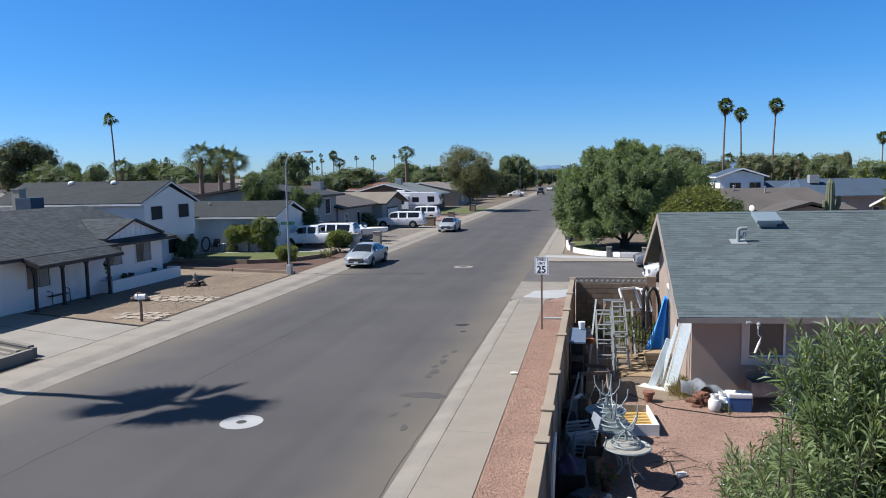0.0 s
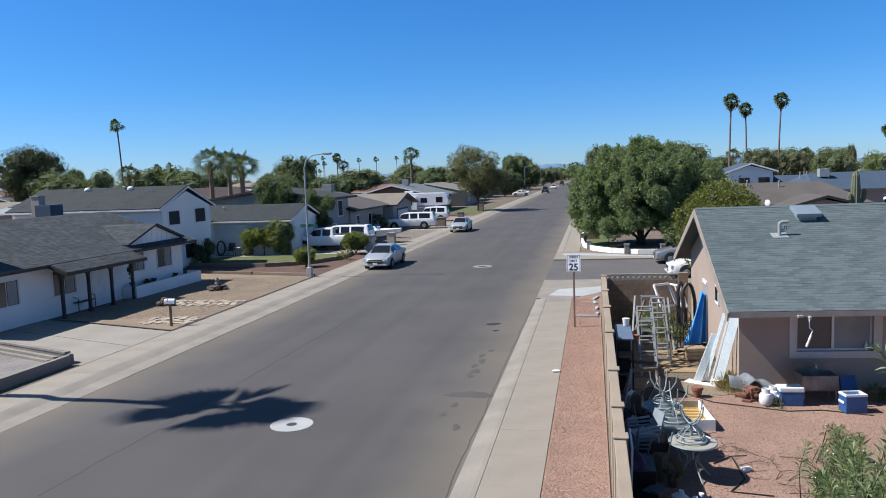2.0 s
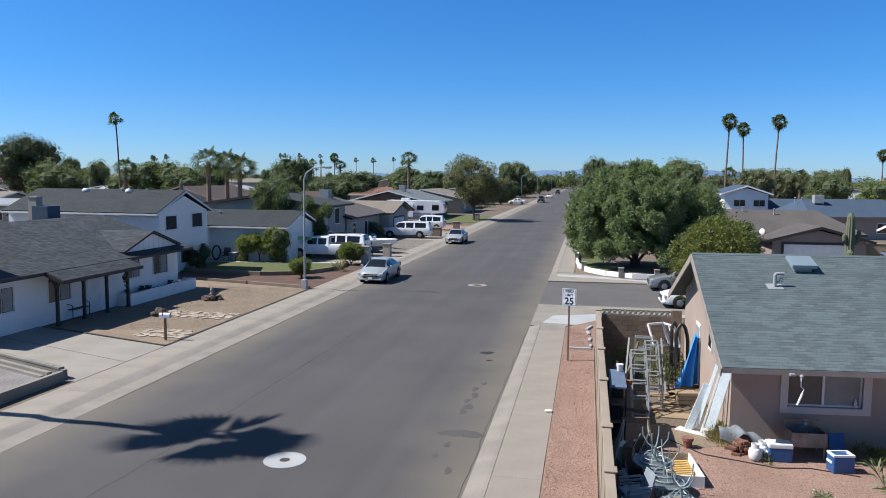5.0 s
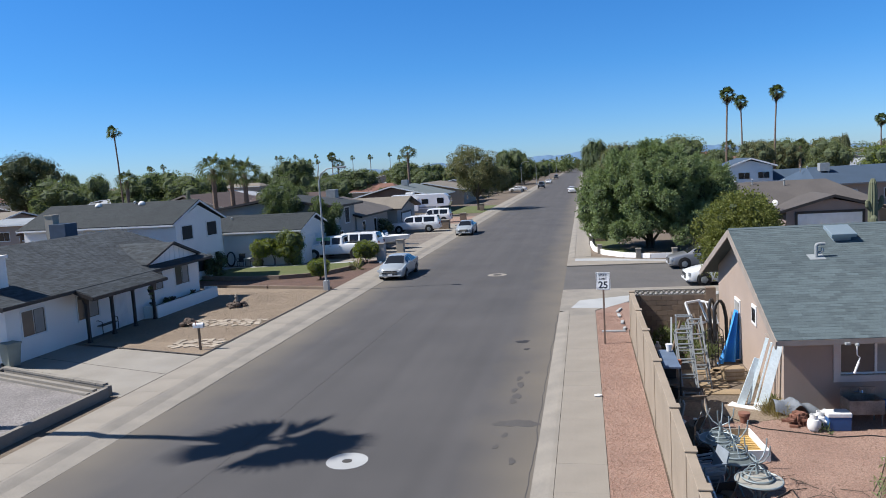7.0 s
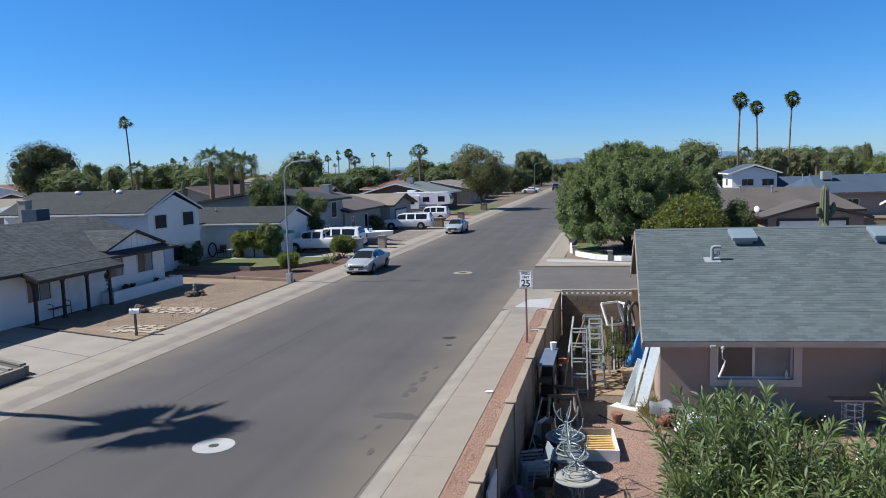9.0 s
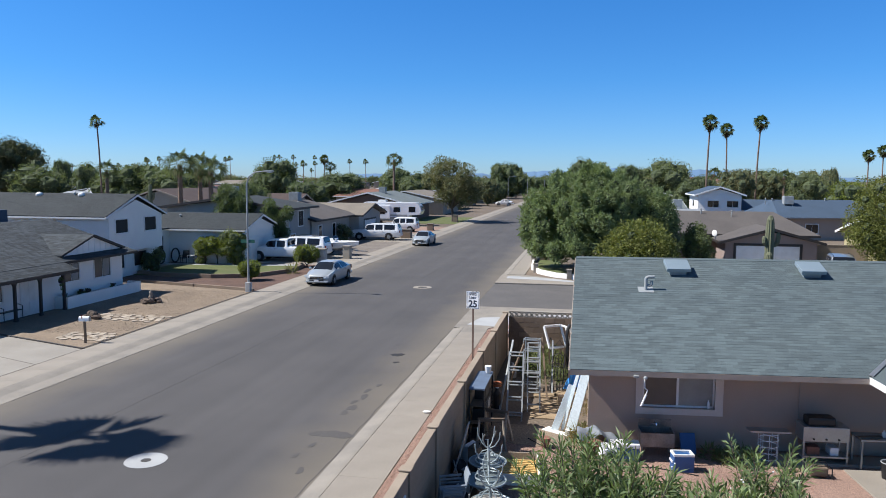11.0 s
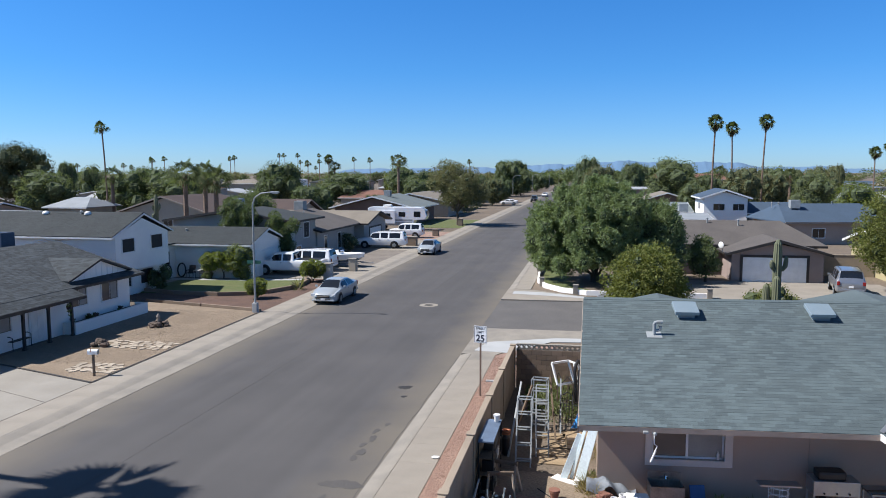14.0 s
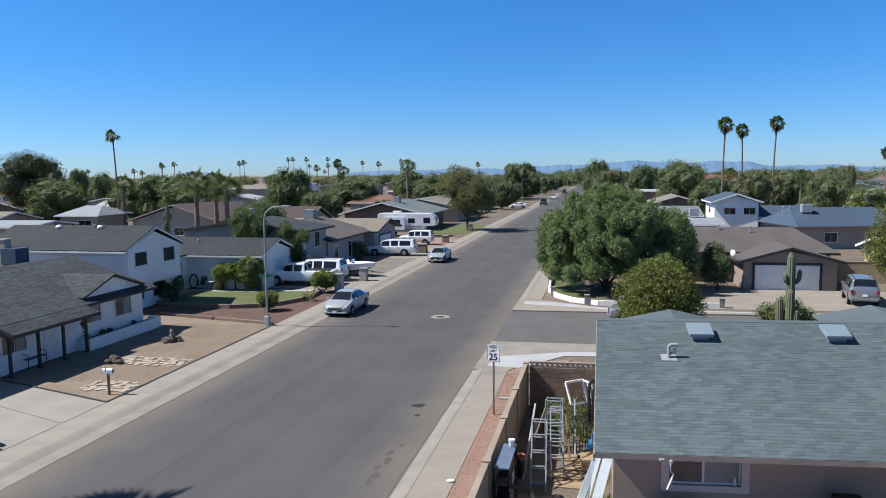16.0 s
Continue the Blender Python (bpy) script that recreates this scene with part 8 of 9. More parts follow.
YELLOW = mat("yellow_sheet", (0.60, 0.42, 0.16), (0.53, 0.36, 0.13), 0.6, 3, 30, 0.08, 0.1)
yb = thing("slatted_box", pose(1.0, 17.45, 0.075, 0, 0, 6), "low white timber box with yellow ribbed sheet inside", "box")
part("side", M().box(-0.66, -0.72, 0, -0.62, 0.72, 0.26), TRIM_WHITE, yb)
part("side", M().box(0.62, -0.72, 0, 0.66, 0.72, 0.26), TRIM_WHITE, yb)
part("end", M().box(-0.62, -0.72, 0, 0.62, -0.68, 0.26), TRIM_WHITE, yb)
part("end", M().box(-0.62, 0.68, 0, 0.62, 0.72, 0.26), FLAG, yb)
part("floor", M().box(-0.62, -0.68, 0.02, 0.62, 0.68, 0.06), YELLOW, yb)
for k in range(12):
    part("rib", M().box(-0.6, -0.64 + k * 0.11, 0.06, 0.6, -0.59 + k * 0.11, 0.11), YELLOW, yb)
fp = thing("flower_pot", pose(1.68, 19.35, 0.075), "terracotta flower pot with dry soil", "pot")
part("body", M().lathe([(0.09, 0), (0.13, 0.2), (0.15, 0.2), (0.15, 0.27), (0.12, 0.27)], 18), BRICK, fp)
fs = thing("white_bottle", pose(1.95, 14.6, 0.12, 0, 90, 35), "white plastic bottle lying on gravel", "bottle")
part("body", M().lathe([(0.05, -0.12), (0.055, -0.1), (0.055, 0.06), (0.02, 0.1), (0.02, 0.13)], 12), WHITE_PLASTIC, fs)
DARK_CLOTH = mat("dark_cloth", (0.03, 0.03, 0.035), None, 0.9, 3, 30, 0.2, 0.2)
PURPLE = mat("purple_cloth", (0.10, 0.06, 0.13), None, 0.9, 3, 30, 0.2, 0.2)
drape("purple_cloth", pose(-0.08, 13.3, 0.3), 1, 1, lambda u, v: (u * 0.5 - 0.25, v * 0.8 - 0.4, 0.55 - 1.1 * (u - 0.35) ** 2 - 0.8 * (v - 0.5) ** 4 * 4 + 0.05 * math.sin(12 * u + 7 * v)), PURPLE, "purple cloth thrown over a chair back", "cloth")
hid = thing("storage_bin", pose(-0.08, 13.3, 0.07), "dark storage bin by the garden wall", "bin")
part("body", M().box(-0.24, -0.4, 0, 0.24, 0.4, 0.62), BLACK, hid, bevel=0.02)
rn = random.Random(44)
BAG = (DARK_CLOTH, PURPLE, BLACK, CLOTH_GREY, WHITE_PLASTIC, BLACK, WOOD_OLD)
for k in range(22):
    x, y = rn.uniform(-0.25, 0.42), 11.8 + k * 0.3 + rn.uniform(-0.1, 0.1)
    c = rn.choice(BAG)
    if abs(y - 14.7) < 0.45 or abs(y - 13.3) < 0.5:
        continue
    if k % 3:
        bx = thing("yard_box", pose(x, y, 0.075, 0, 0, rn.uniform(0, 90)), "worn dark box among yard clutter by the wall", "box", "clutter by the wall")
        w, d, h = rn.uniform(0.12, 0.2), rn.uniform(0.1, 0.18), rn.uniform(0.18, 0.6)
        part("body", M().box(-w, -d, 0, w, d, h), c, bx, bevel=0.012)
        part("flap", M().slab([(-w, -d, h + 0.004), (w, -d, h + 0.004), (w, d * 0.1, h + 0.07), (-w, d * 0.1, h + 0.05)], (0, 0, 0.01)), c, bx)
    else:
        bg = thing("yard_bag", pose(x, y, 0.075), "slumped bag among yard clutter by the wall", "bag", "clutter by the wall")
        part("bag", M().ball((0, 0, 0.17), 0.2, 12, 8, (1, 0.9, 0.95), 0.14, k), c, bg)
for k, (x, y, a) in enumerate(((0.3, 14.0, 20), (0.15, 15.6, -30), (0.35, 17.6, 50))):
    fr = thing("folding_chair", pose(x, y, 0.075, 0, 0, a), "folded metal chair frame leaning among clutter", "chair", "folded chairs")
    for s_ in (-0.2, 0.2):
        part("leg", M().tube([(s_, 0.3, 0), (s_, -0.1, 0.85), (s_ * 0.9, -0.15, 0.95)], 0.013, 6), PAINT_GREY, fr)
        part("leg", M().tube([(s_ * 0.9, -0.2, 0), (s_ * 0.9, 0.15, 0.5)], 0.013, 6), PAINT_GREY, fr)
    part("seat", M().slab([(-0.2, 0.12, 0.42), (0.2, 0.12, 0.42), (0.2, -0.02, 0.72), (-0.2, -0.02, 0.72)], (0, 0.015, 0.01)), DARK_CLOTH, fr)
for k, (x, y, c, h, lab) in enumerate(((0.55, 12.75, WHITE_PLASTIC, 0.32, "white plastic jug on the ground"), (0.75, 12.55, DARK_CLOTH, 0.3, "dark bottle with a white cap"), (0.42, 12.4, WHITE_PLASTIC, 0.26, "white plastic jug on the ground"), (0.9, 12.9, BLUE_PLASTIC, 0.22, "blue plastic tub on the ground"), (0.1, 12.5, CLOTH_GREY, 0.35, "grey bag by the wall"), (0.2, 12.0, BLACK, 0.45, "black bag by the wall"), (0.3, 18.1, BLACK, 0.5, "black bin in the shade"), (0.05, 22.2, BLACK, 0.7, "dark box by the wall"), (0.15, 26.0, STUCCO_GREY, 0.5, "grey box by the wall"))):
    cn = thing("container", pose(x, y, 0.075, 0, 0, 25 * k), lab, "container")
    part("body", M().lathe([(0.10, 0), (0.13, 0.04), (0.13, h * 0.75), (0.06, h * 0.9), (0.05, h)], 14), c, cn)
    part("cap", M().cyl((0, 0, h), (0, 0, h + 0.04), 0.045), TRIM_WHITE, cn)
rn = random.Random(71)
for k in range(20):
    x, y = rn.uniform(-0.25, 0.85), rn.uniform(11.6, 13.4)
    c = rn.choice((WHITE_PLASTIC, PAINT_GREY, CLOTH_GREY, PURPLE, BLUE_PLASTIC, WHITE_PLASTIC, BLACK))
    lo = thing("loose_bottle", pose(x, y, 0.075, 0, 0, 20 * k), "small bottle or tub among yard clutter", "bottle", "clutter by the wall")
    r, h = rn.uniform(0.04, 0.10), rn.uniform(0.10, 0.28)
    part("body", M().lathe([(r * 0.9, 0), (r, 0.02), (r, h * 0.7), (r * 0.45, h * 0.85), (r * 0.4, h)], 10), c, lo)
for k in range(16):
    x, y, a, l = rn.uniform(1.6, 3.4), rn.uniform(11.5, 16.0), rn.uniform(0, 6.28), rn.uniform(0.3, 0.8)
    tw = thing("dry_twig", pose(x, y, 0.085), "thin dry twig lying on red gravel", "twig", "dry twigs on the gravel")
    bend = (l * 0.5 * math.cos(a + 0.3), l * 0.5 * math.sin(a + 0.3), 0.05)
    part("stick", M().tube([(0, 0, 0), bend, (l * math.cos(a), l * math.sin(a), 0.02)], [0.009, 0.007, 0.004], 5).tube([bend, (bend[0] + 0.2 * math.cos(a + 1.0), bend[1] + 0.2 * math.sin(a + 1.0), 0.06)], [0.006, 0.003], 5), BARK, tw)
wp = thing("white_board", pose(-0.39, 11.9, 0.07, 0, 2, 0), "white panel leaning behind the garden wall", "board")
part("sheet", M().box(0.0, -0.6, 0, 0.03, 0.3, 1.62), TRIM_WHITE, wp)
fw = thing("pink_flowers", pose(0.52, 13.75, 0.075), "small potted plant with pink flowers", "plant")
part("pot", M().lathe([(0.08, 0), (0.11, 0.2)], 12), BRICK, fw)
part("leaves", leaves([(0, 0, 0.3, 0.14)], 140, 0.1, 0.5, 4), LEAF_MID, fw)
part("blossom", leaves([(0, 0, 0.36, 0.12)], 70, 0.06, 0.9, 6), mat("pink", (0.5, 0.16, 0.18), None, 0.6), fw)
for k, pts in enumerate(([(2.9, 18.6, 0.09), (3.6, 18.35, 0.09), (4.4, 18.5, 0.09), (5.4, 18.2, 0.09)], [(1.4, 14.9, 0.09), (1.8, 15.3, 0.1), (1.85, 14.2, 0.09), (1.5, 13.6, 0.09), (2.2, 13.5, 0.09)], [(1.2, 19.9, 0.09), (2.0, 18.9, 0.09), (2.9, 18.6, 0.09)])):
    hs = thing("garden_hose", pose(0, 0, 0), "dark garden hose lying on the ground", "hose")
    sm = []
    for a, b in zip(pts, pts[1:]):
        sm += [tuple(Vector(a).lerp(Vector(b), q / 4)) for q in range(4)]
    part("hose", M().tube(sm + [pts[-1]], 0.014, 6), RUBBER, hs, smooth=True)
# dry grass tufts and low weeds
STRAW = leaf_mat("dry_grass", (0.30, 0.24, 0.11), (0.24, 0.21, 0.10))
dry = thing("dry_grass", pose(0, 0, 0.07), "tufts of dry yellow grass in the side yard", "grass", "", "stuff")
part("blades", leaves([(2.55, 20.2, 0.0, 0.3), (2.75, 20.0, 0.02, 0.25), (2.5, 20.0, 0, 0.2), (2.65, 22.5, 0, 0.2), (2.7, 19.75, 0, 0.25)], 1500, 0.24, 0.05, 31, -0.8), STRAW, dry)
weeds = thing("weeds", pose(0, 0, 0.07), "green weeds growing along the walls", "weeds", "", "stuff")
part("blades", leaves([(1.6, 27.2, 0.15, 0.5), (1.5, 25.8, 0.1, 0.45), (0.9, 26.6, 0.15, 0.5), (0.6, 27.6, 0.15, 0.5), (1.9, 26.3, 0.05, 0.35), (1.3, 28.4, 0.1, 0.55), (2.2, 28.2, 0.0, 0.4), (2.6, 20.6, 0.0, 0.25), (6.2, 19.3, 0.0, 0.3), (6.6, 19.3, 0.0, 0.35), (5.9, 19.5, 0.05, 0.25), (3.4, 18.7, 0.0, 0.15)], 6500, 0.16, 0.2, 32, -0.5), LEAF_MID, weeds)


def pebbles(name, areas, n, seed, material, label, size=(0.010, 0.024)):
    """Loose crushed stones over gravel: small wedge shapes."""
    rng = np.random.default_rng(seed)
    t = thing(name, pose(0, 0, 0.074), label, "gravel", "", "stuff")
    m = M()
    shape = [(1, 0, 0), (-0.5, 0.8, 0), (-0.6, -0.7, 0), (0.1, 0.05, 0.9)]
    for x0, y0, x1, y1, share in areas:
        k = int(n * share)
        for x, y, s, a in zip(rng.uniform(x0, x1, k), rng.uniform(y0, y1, k), rng.uniform(*size, k), rng.uniform(0, 6.28, k)):
            c, q = math.cos(a) * s, math.sin(a) * s
            m.add([(x + u * c - v * q, y + u * q + v * c, w * s) for u, v, w in shape], [(0, 1, 3), (1, 2, 3), (2, 0, 3)])
    part("stones", m, material, t)


STONE_RED = mat("stone_red", (0.45, 0.288, 0.222), (0.36, 0.222, 0.172), 0.95, 3, 60, 0.2, 0, island=0.3)
pebbles("gravel_stones", ((-1.84, 9, -0.66, 34, 0.42), (-0.3, 8, 8, 19.4, 0.58)), 52000, 5, STONE_RED, "loose red crushed gravel stones")
STONE_TAN = mat("stone_tan", (0.36, 0.285, 0.21), (0.28, 0.22, 0.16), 0.95, 3, 60, 0.2, 0, island=0.25)
pebbles("gravel_stones_tan", ((-24.2, 29, -17.7, 42, 1.0),), 16000, 6, STONE_TAN, "loose tan gravel stones", (0.012, 0.03))


# ---- distance ----
STUCCO_RED = mat("stucco_red", (0.42, 0.23, 0.165), (0.36, 0.20, 0.145), 0.85, 0.6, 60, 0.06, 0.3)
STUCCO_YELLOW = mat("stucco_yellow", (0.56, 0.49, 0.28), (0.5, 0.44, 0.25), 0.85, 0.6, 60, 0.06, 0.3)
house("white-roofed low house beyond the back yards", -78, 82, -70, 90, 2.9, 0.6, "x", STUCCO_TAN, ROOF_PALE, 0.6, (("s", 0.7, 0.9, 1.8, 1.2), ("s", 0.3, 0.9, 1.6, 1.1)))
house("cream house with a maroon shingle gable", -64, 95, -50.6, 110, 2.95, 2.3, "y", STUCCO_CREAM, SHINGLE_MAROON, 0.6, (("s", 0.55, 0.9, 1.5, 1.1), ("s", 0.8, 0.9, 1.2, 1.1)), fascia=TRIM_TAN)
house("maroon-roofed wing of a cream house", -49.9, 99, -39, 108, 2.7, 1.9, "x", STUCCO_CREAM, SHINGLE_MAROON, 0.6, (("s", 0.5, 0.9, 1.6, 1.1),), fascia=TRIM_TAN)
house("cream-walled house with a white hip roof", -86, 107, -79, 115, 2.9, 1.5, "x", STUCCO_CREAM, ROOF_PALE, 0.7, (("s", 0.3, 0.9, 1.2, 1.2), ("s", 0.65, 0.7, 2.6, 1.5)), hip=2.6)
house("tan low house with a pale roof", -100, 92, -86, 102, 2.8, 1.3, "x", STUCCO_TAN, SHINGLE_TAN, 0.6, (("s", 0.5, 0.9, 1.6, 1.1),))
house("low flat-roofed pale house", 10.4, 94, 16.2, 105, 2.8, 0.5, "x", STUCCO_TAN, ROOF_PALE, 0.5, (("s", 0.5, 0.8, 1.5, 1.1),))
house("brown-gabled house with a tan roof", 11.6, 150, 21.5, 164, 2.9, 1.6, "y", STUCCO_BROWN, SHINGLE_TAN, 0.6, (("s", 0.3, 0.8, 1.5, 1.1),))
house("low house with a pale grey roof", 8.0, 112, 16.0, 126, 2.8, 1.1, "x", STUCCO_TAN, SHINGLE_PALE, 0.6, (("s", 0.5, 0.8, 1.5, 1.1),))
house("single-storey wing with a blue-grey roof", 23.9, 110, 30.5, 117, 2.8, 1.4, "x", STUCCO_GREY, SHINGLE_BLUE, 0.6, (("s", 0.5, 0.8, 1.5, 1.1),))
house("flat white-roofed house with pinkish walls", 11, 191.5, 20.5, 201, 4.3, 0.4, "x", STUCCO_MAUVE, ROOF_WHITE, 0.5, (("s", 0.3, 0.9, 1.5, 1.1), ("s", 0.7, 0.9, 1.5, 1.1)))
rnd = random.Random(31)
ROOFS = ((SHINGLE_BROWN, "brown"), (SHINGLE_TAN, "tan"), (SHINGLE_GREY, "grey"), (ROOF_WHITE, "white"), (SHINGLE_BLUE, "blue-grey"), (TILE_RED, "red tile"))
WALLS = ((STUCCO_CREAM, "cream"), (STUCCO_WHITE, "white"), (STUCCO_TAN, "tan"), (STUCCO_GREY, "grey"), (STUCCO_BROWN, "brown"))
for row, xs in ((-1, (-48, -72, -96, -122, -150, -180)), (1, (40, 66, 94, 124))):
    for x in xs:
        for y in range(112, 400, 27):
            if rnd.random() < 0.28 or (x == 14 and y < 160) or (x == 40 and y < 170) or (x > -100 and x < 0 and y < 130):
                continue
            rm, rw = rnd.choice(ROOFS)
            wm, ww = rnd.choice(WALLS)
            w, d = rnd.uniform(10, 15), rnd.uniform(8, 11)
            px, py = x + rnd.uniform(-3, 3), y + rnd.uniform(-3, 3)
            house(f"distant {ww} suburban house with a {rw} roof", px - w / 2, py - d / 2, px + w / 2, py + d / 2, rnd.choice((2.6, 2.7, 2.8, 4.6)), rnd.uniform(0.8, 1.7), rnd.choice("xy"), wm, rm, 0.6, (("s", 0.3, 0.9, 1.6, 1.1), ("s", 0.7, 0.9, 1.6, 1.1), ("e" if x < 0 else "w", 0.5, 0.9, 1.6, 1.1)), hip=rnd.choice((0, 0, 2.5)))
for row in range(150, 330, 24):
    rm, rw = rnd.choice(ROOFS)
    house(f"street-side house with a {rw} roof", -42, row + 10, -27, row + 21, 2.7, 1.5, rnd.choice("xy"), rnd.choice(WALLS)[0], rm, 0.7, (("e", 0.3, 0.9, 1.6, 1.1), ("e", 0.7, 0.9, 1.6, 1.1)))
    if row < 190:
        continue
    house(f"street-side house with a {rw} roof", 8, row + 6, 22, row + 16, 2.7, 1.5, rnd.choice("xy"), rnd.choice(WALLS)[0], rm, 0.7, (("w", 0.3, 0.9, 1.6, 1.1), ("s", 0.5, 0.9, 1.6, 1.1)))

# red apartment blocks among the trees
for x0, x1, y0 in ((15, 24, 257), (33, 45, 256.5), (50, 61, 257), (66, 77, 256), (-70, -60, 262)):
    house("reddish stucco apartment block with a red tile roof", x0, y0, x1, y0 + 8, 5.9, 1.9, "x", STUCCO_RED, TILE_RED, 0.7, tuple(("s", q, z, 1.5, 1.2) for q in (0.2, 0.5, 0.8) for z in (0.9, 3.8)), hip=2.0)

# roof fittings of the nearer houses
for x, y, z in ((-32.6, 46.6, 5.55), (-36.0, 46.6, 5.55)):
    rv_ = thing("turbine_vent", pose(x, y, z), "round white turbine vent on a grey roof", "vent", "turbine vents")
    part("neck", M().cyl((0, 0, -0.25), (0, 0, 0.12), 0.14, n=14), TRIM_WHITE, rv_)
    part("turbine", M().lathe([(0.15, 0.12), (0.24, 0.18), (0.24, 0.28), (0.16, 0.38), (0.03, 0.42)], 16), TRIM_WHITE, rv_)
for x, y, z, lab in ((-33.6, 39.7, 3.75, "large blue-grey evaporative cooler on a dark roof"), (-30.0, 79.0, 4.2, "white evaporative cooler on a tan roof"), (-32.5, 124.0, 4.3, "white evaporative cooler on a blue-grey roof"), (26.6, 97.6, 3.95, "grey evaporative cooler on a blue roof"), (13.8, 99.5, 3.35, "pale evaporative cooler on a flat roof"), (-30.5, 64.8, 5.0, "grey evaporative cooler on a roof")):
    ec = thing("evaporative_cooler", pose(x, y, z), lab, "air cooler")
    hz = 0.25
    for p in (-0.45, 0.45):
        for q in (-0.45, 0.45):
            part("leg", M().box(p - 0.03, q - 0.03, -0.4, p + 0.03, q + 0.03, hz), STEEL, ec)
    part("cabinet", M().box(-0.55, -0.55, hz, 0.55, 0.55, hz + 1.0), BLUE_GREY if x == -33.6 else PAINT_GREY, ec, bevel=0.02)
    for k in range(6):
        part("louvre", M().box(0.55, -0.48, hz + 0.12 + k * 0.13, 0.57, 0.48, hz + 0.2 + k * 0.13), BLUE_GREY if x == -33.6 else PAINT_GREY, ec)
for k, (x, y, z, h) in enumerate(((-33.2, 46.7, 5.5, 0.4), (-31.5, 57.6, 3.5, 0.35), (-29.0, 59.5, 3.6, 0.3), (10.0, 69.4, 4.1, 0.35), (12.5, 69.6, 4.2, 0.3), (15.0, 69.0, 4.0, 0.4), (9.0, 67.0, 3.1, 0.35), (25.0, 98.6, 4.45, 0.35), (31.5, 100.0, 4.45, 0.4), (24.2, 98.5, 4.45, 0.35), (-28.0, 75.0, 4.1, 0.35), (-30.5, 73.0, 4.4, 0.4))):
    vp = thing("vent_pipe", pose(x, y, z), "small pale vent pipe on a house roof", "pipe", "vent pipes")
    part("pipe", M().cyl((0, 0, -0.3), (0, 0, h), 0.06, n=10), PAINT_GREY, vp)
    part("cap", M().lathe([(0.10, h), (0.11, h + 0.05), (0.02, h + 0.12)], 10), PAINT_GREY, vp)
house("pale yellow house beside a driveway", 25.2, 62.5, 36, 72, 2.5, 1.3, "x", STUCCO_YELLOW, SHINGLE_TAN, 0.6, (("s", 0.3, 0.8, 1.5, 1.1), ("w", 0.5, 0.8, 1.4, 1.1)))
panel = thing("plank_screen", pose(-1.4, 64.6, 0.05), "weathered brown plank screen standing under a tree", "screen")
for k in range(7):
    part("board", M().box(0.15 * k, 0, 0, 0.15 * k + 0.14, 0.03, 1.05 - 0.02 * (k % 2)), WOOD_OLD, panel)
hoop_stand = thing("basketball_hoop", pose(-24.2, 62.6, 0.06), "white basketball backboard on a dark pole", "basketball hoop")
part("pole", M().cyl((0, 0, 0), (0, 0, 2.9), 0.05, n=8), TRIM_DARK, hoop_stand)
part("backboard", M().box(-0.45, -0.09, 2.5, 0.45, -0.05, 3.2), TRIM_WHITE, hoop_stand)
part("rim", M().ring((0, -0.33, 2.62), 0.22, 0.02), LIGHT_RED, hoop_stand)
basket = thing("hanging_plant", pose(-24.42, 34.0, 2.12), "dark trailing plant hung from a porch beam", "plant")
part("basket", M().lathe([(0.02, -0.62), (0.12, -0.58), (0.15, -0.45), (0.13, -0.45), (0.02, -0.5)], 10), TRIM_DARK, basket)
part("cord", M().cyl((0, 0, -0.5), (0, 0, 0), 0.008, n=5), TRIM_DARK, basket)
part("leaves", leaves([(0, 0, -0.40, 0.10), (0, 0.03, -0.62, 0.09), (0.02, 0, -0.85, 0.06)], 300, 0.08, 0.4, 8, 0.5), LEAF_DARK, basket)
for k, (y, r) in enumerate(((34.8, 0.10), (36.1, 0.16), (36.6, 0.14), (38.8, 0.09))):
    shrub(pose(-24.85, y, 0.55), r, r * 1.4, "dark", 500, 0.07, 60 + k, "low dark plant in a planter", 0.03, "planter_plant")
play = thing("play_house", pose(-57.6, 66.0, 0.05), "brown timber play tower with a gable roof in a back yard", "play house")
for x in (-1.0, 1.0):
    for y in (-0.9, 0.9):
        part("post", M().box(x - 0.07, y - 0.07, 0, x + 0.07, y + 0.07, 2.7), WOOD_OLD, play)
part("deck", M().box(-1.1, -1.0, 1.3, 1.1, 1.0, 1.4), WOOD_OLD, play)
for k in range(9):
    part("rail_board", M().box(-1.05 + 0.24 * k, -0.98, 1.4, -0.9 + 0.24 * k, -0.95, 2.0), WOOD_OLD, play)
for q in (-1, 1):
    part("roof", M().slab([(q * 1.3, -1.2, 2.6), (q * 1.3, 1.2, 2.6), (0, 1.2, 3.6), (0, -1.2, 3.6)], (0, 0, 0.06)), SHINGLE_MAROON, play)
yw = thing("block_wall", pose(20.9, 66.0, 0.05), "tan block wall between two houses", "wall")
part("wall", M().box(0, 0, -0.1, 4.2, 0.2, 1.75), WALL_BEIGE, yw)
part("coping", M().box(-0.03, -0.03, 1.75, 4.2, 0.23, 1.81), WALL_BEIGE, yw)
dish = thing("satellite_dish", pose(12.5, 61.4, 2.6, 0, 0, -40), "white satellite dish on a roof edge", "dish")
part("reflector", M().ball((0, -0.15, 0.35), 0.26, 14, 8, (0.9, 0.15, 1)), TRIM_WHITE, dish)
part("mast", M().cyl((0, 0.1, -0.3), (0, 0, 0.3), 0.03), STEEL, dish)
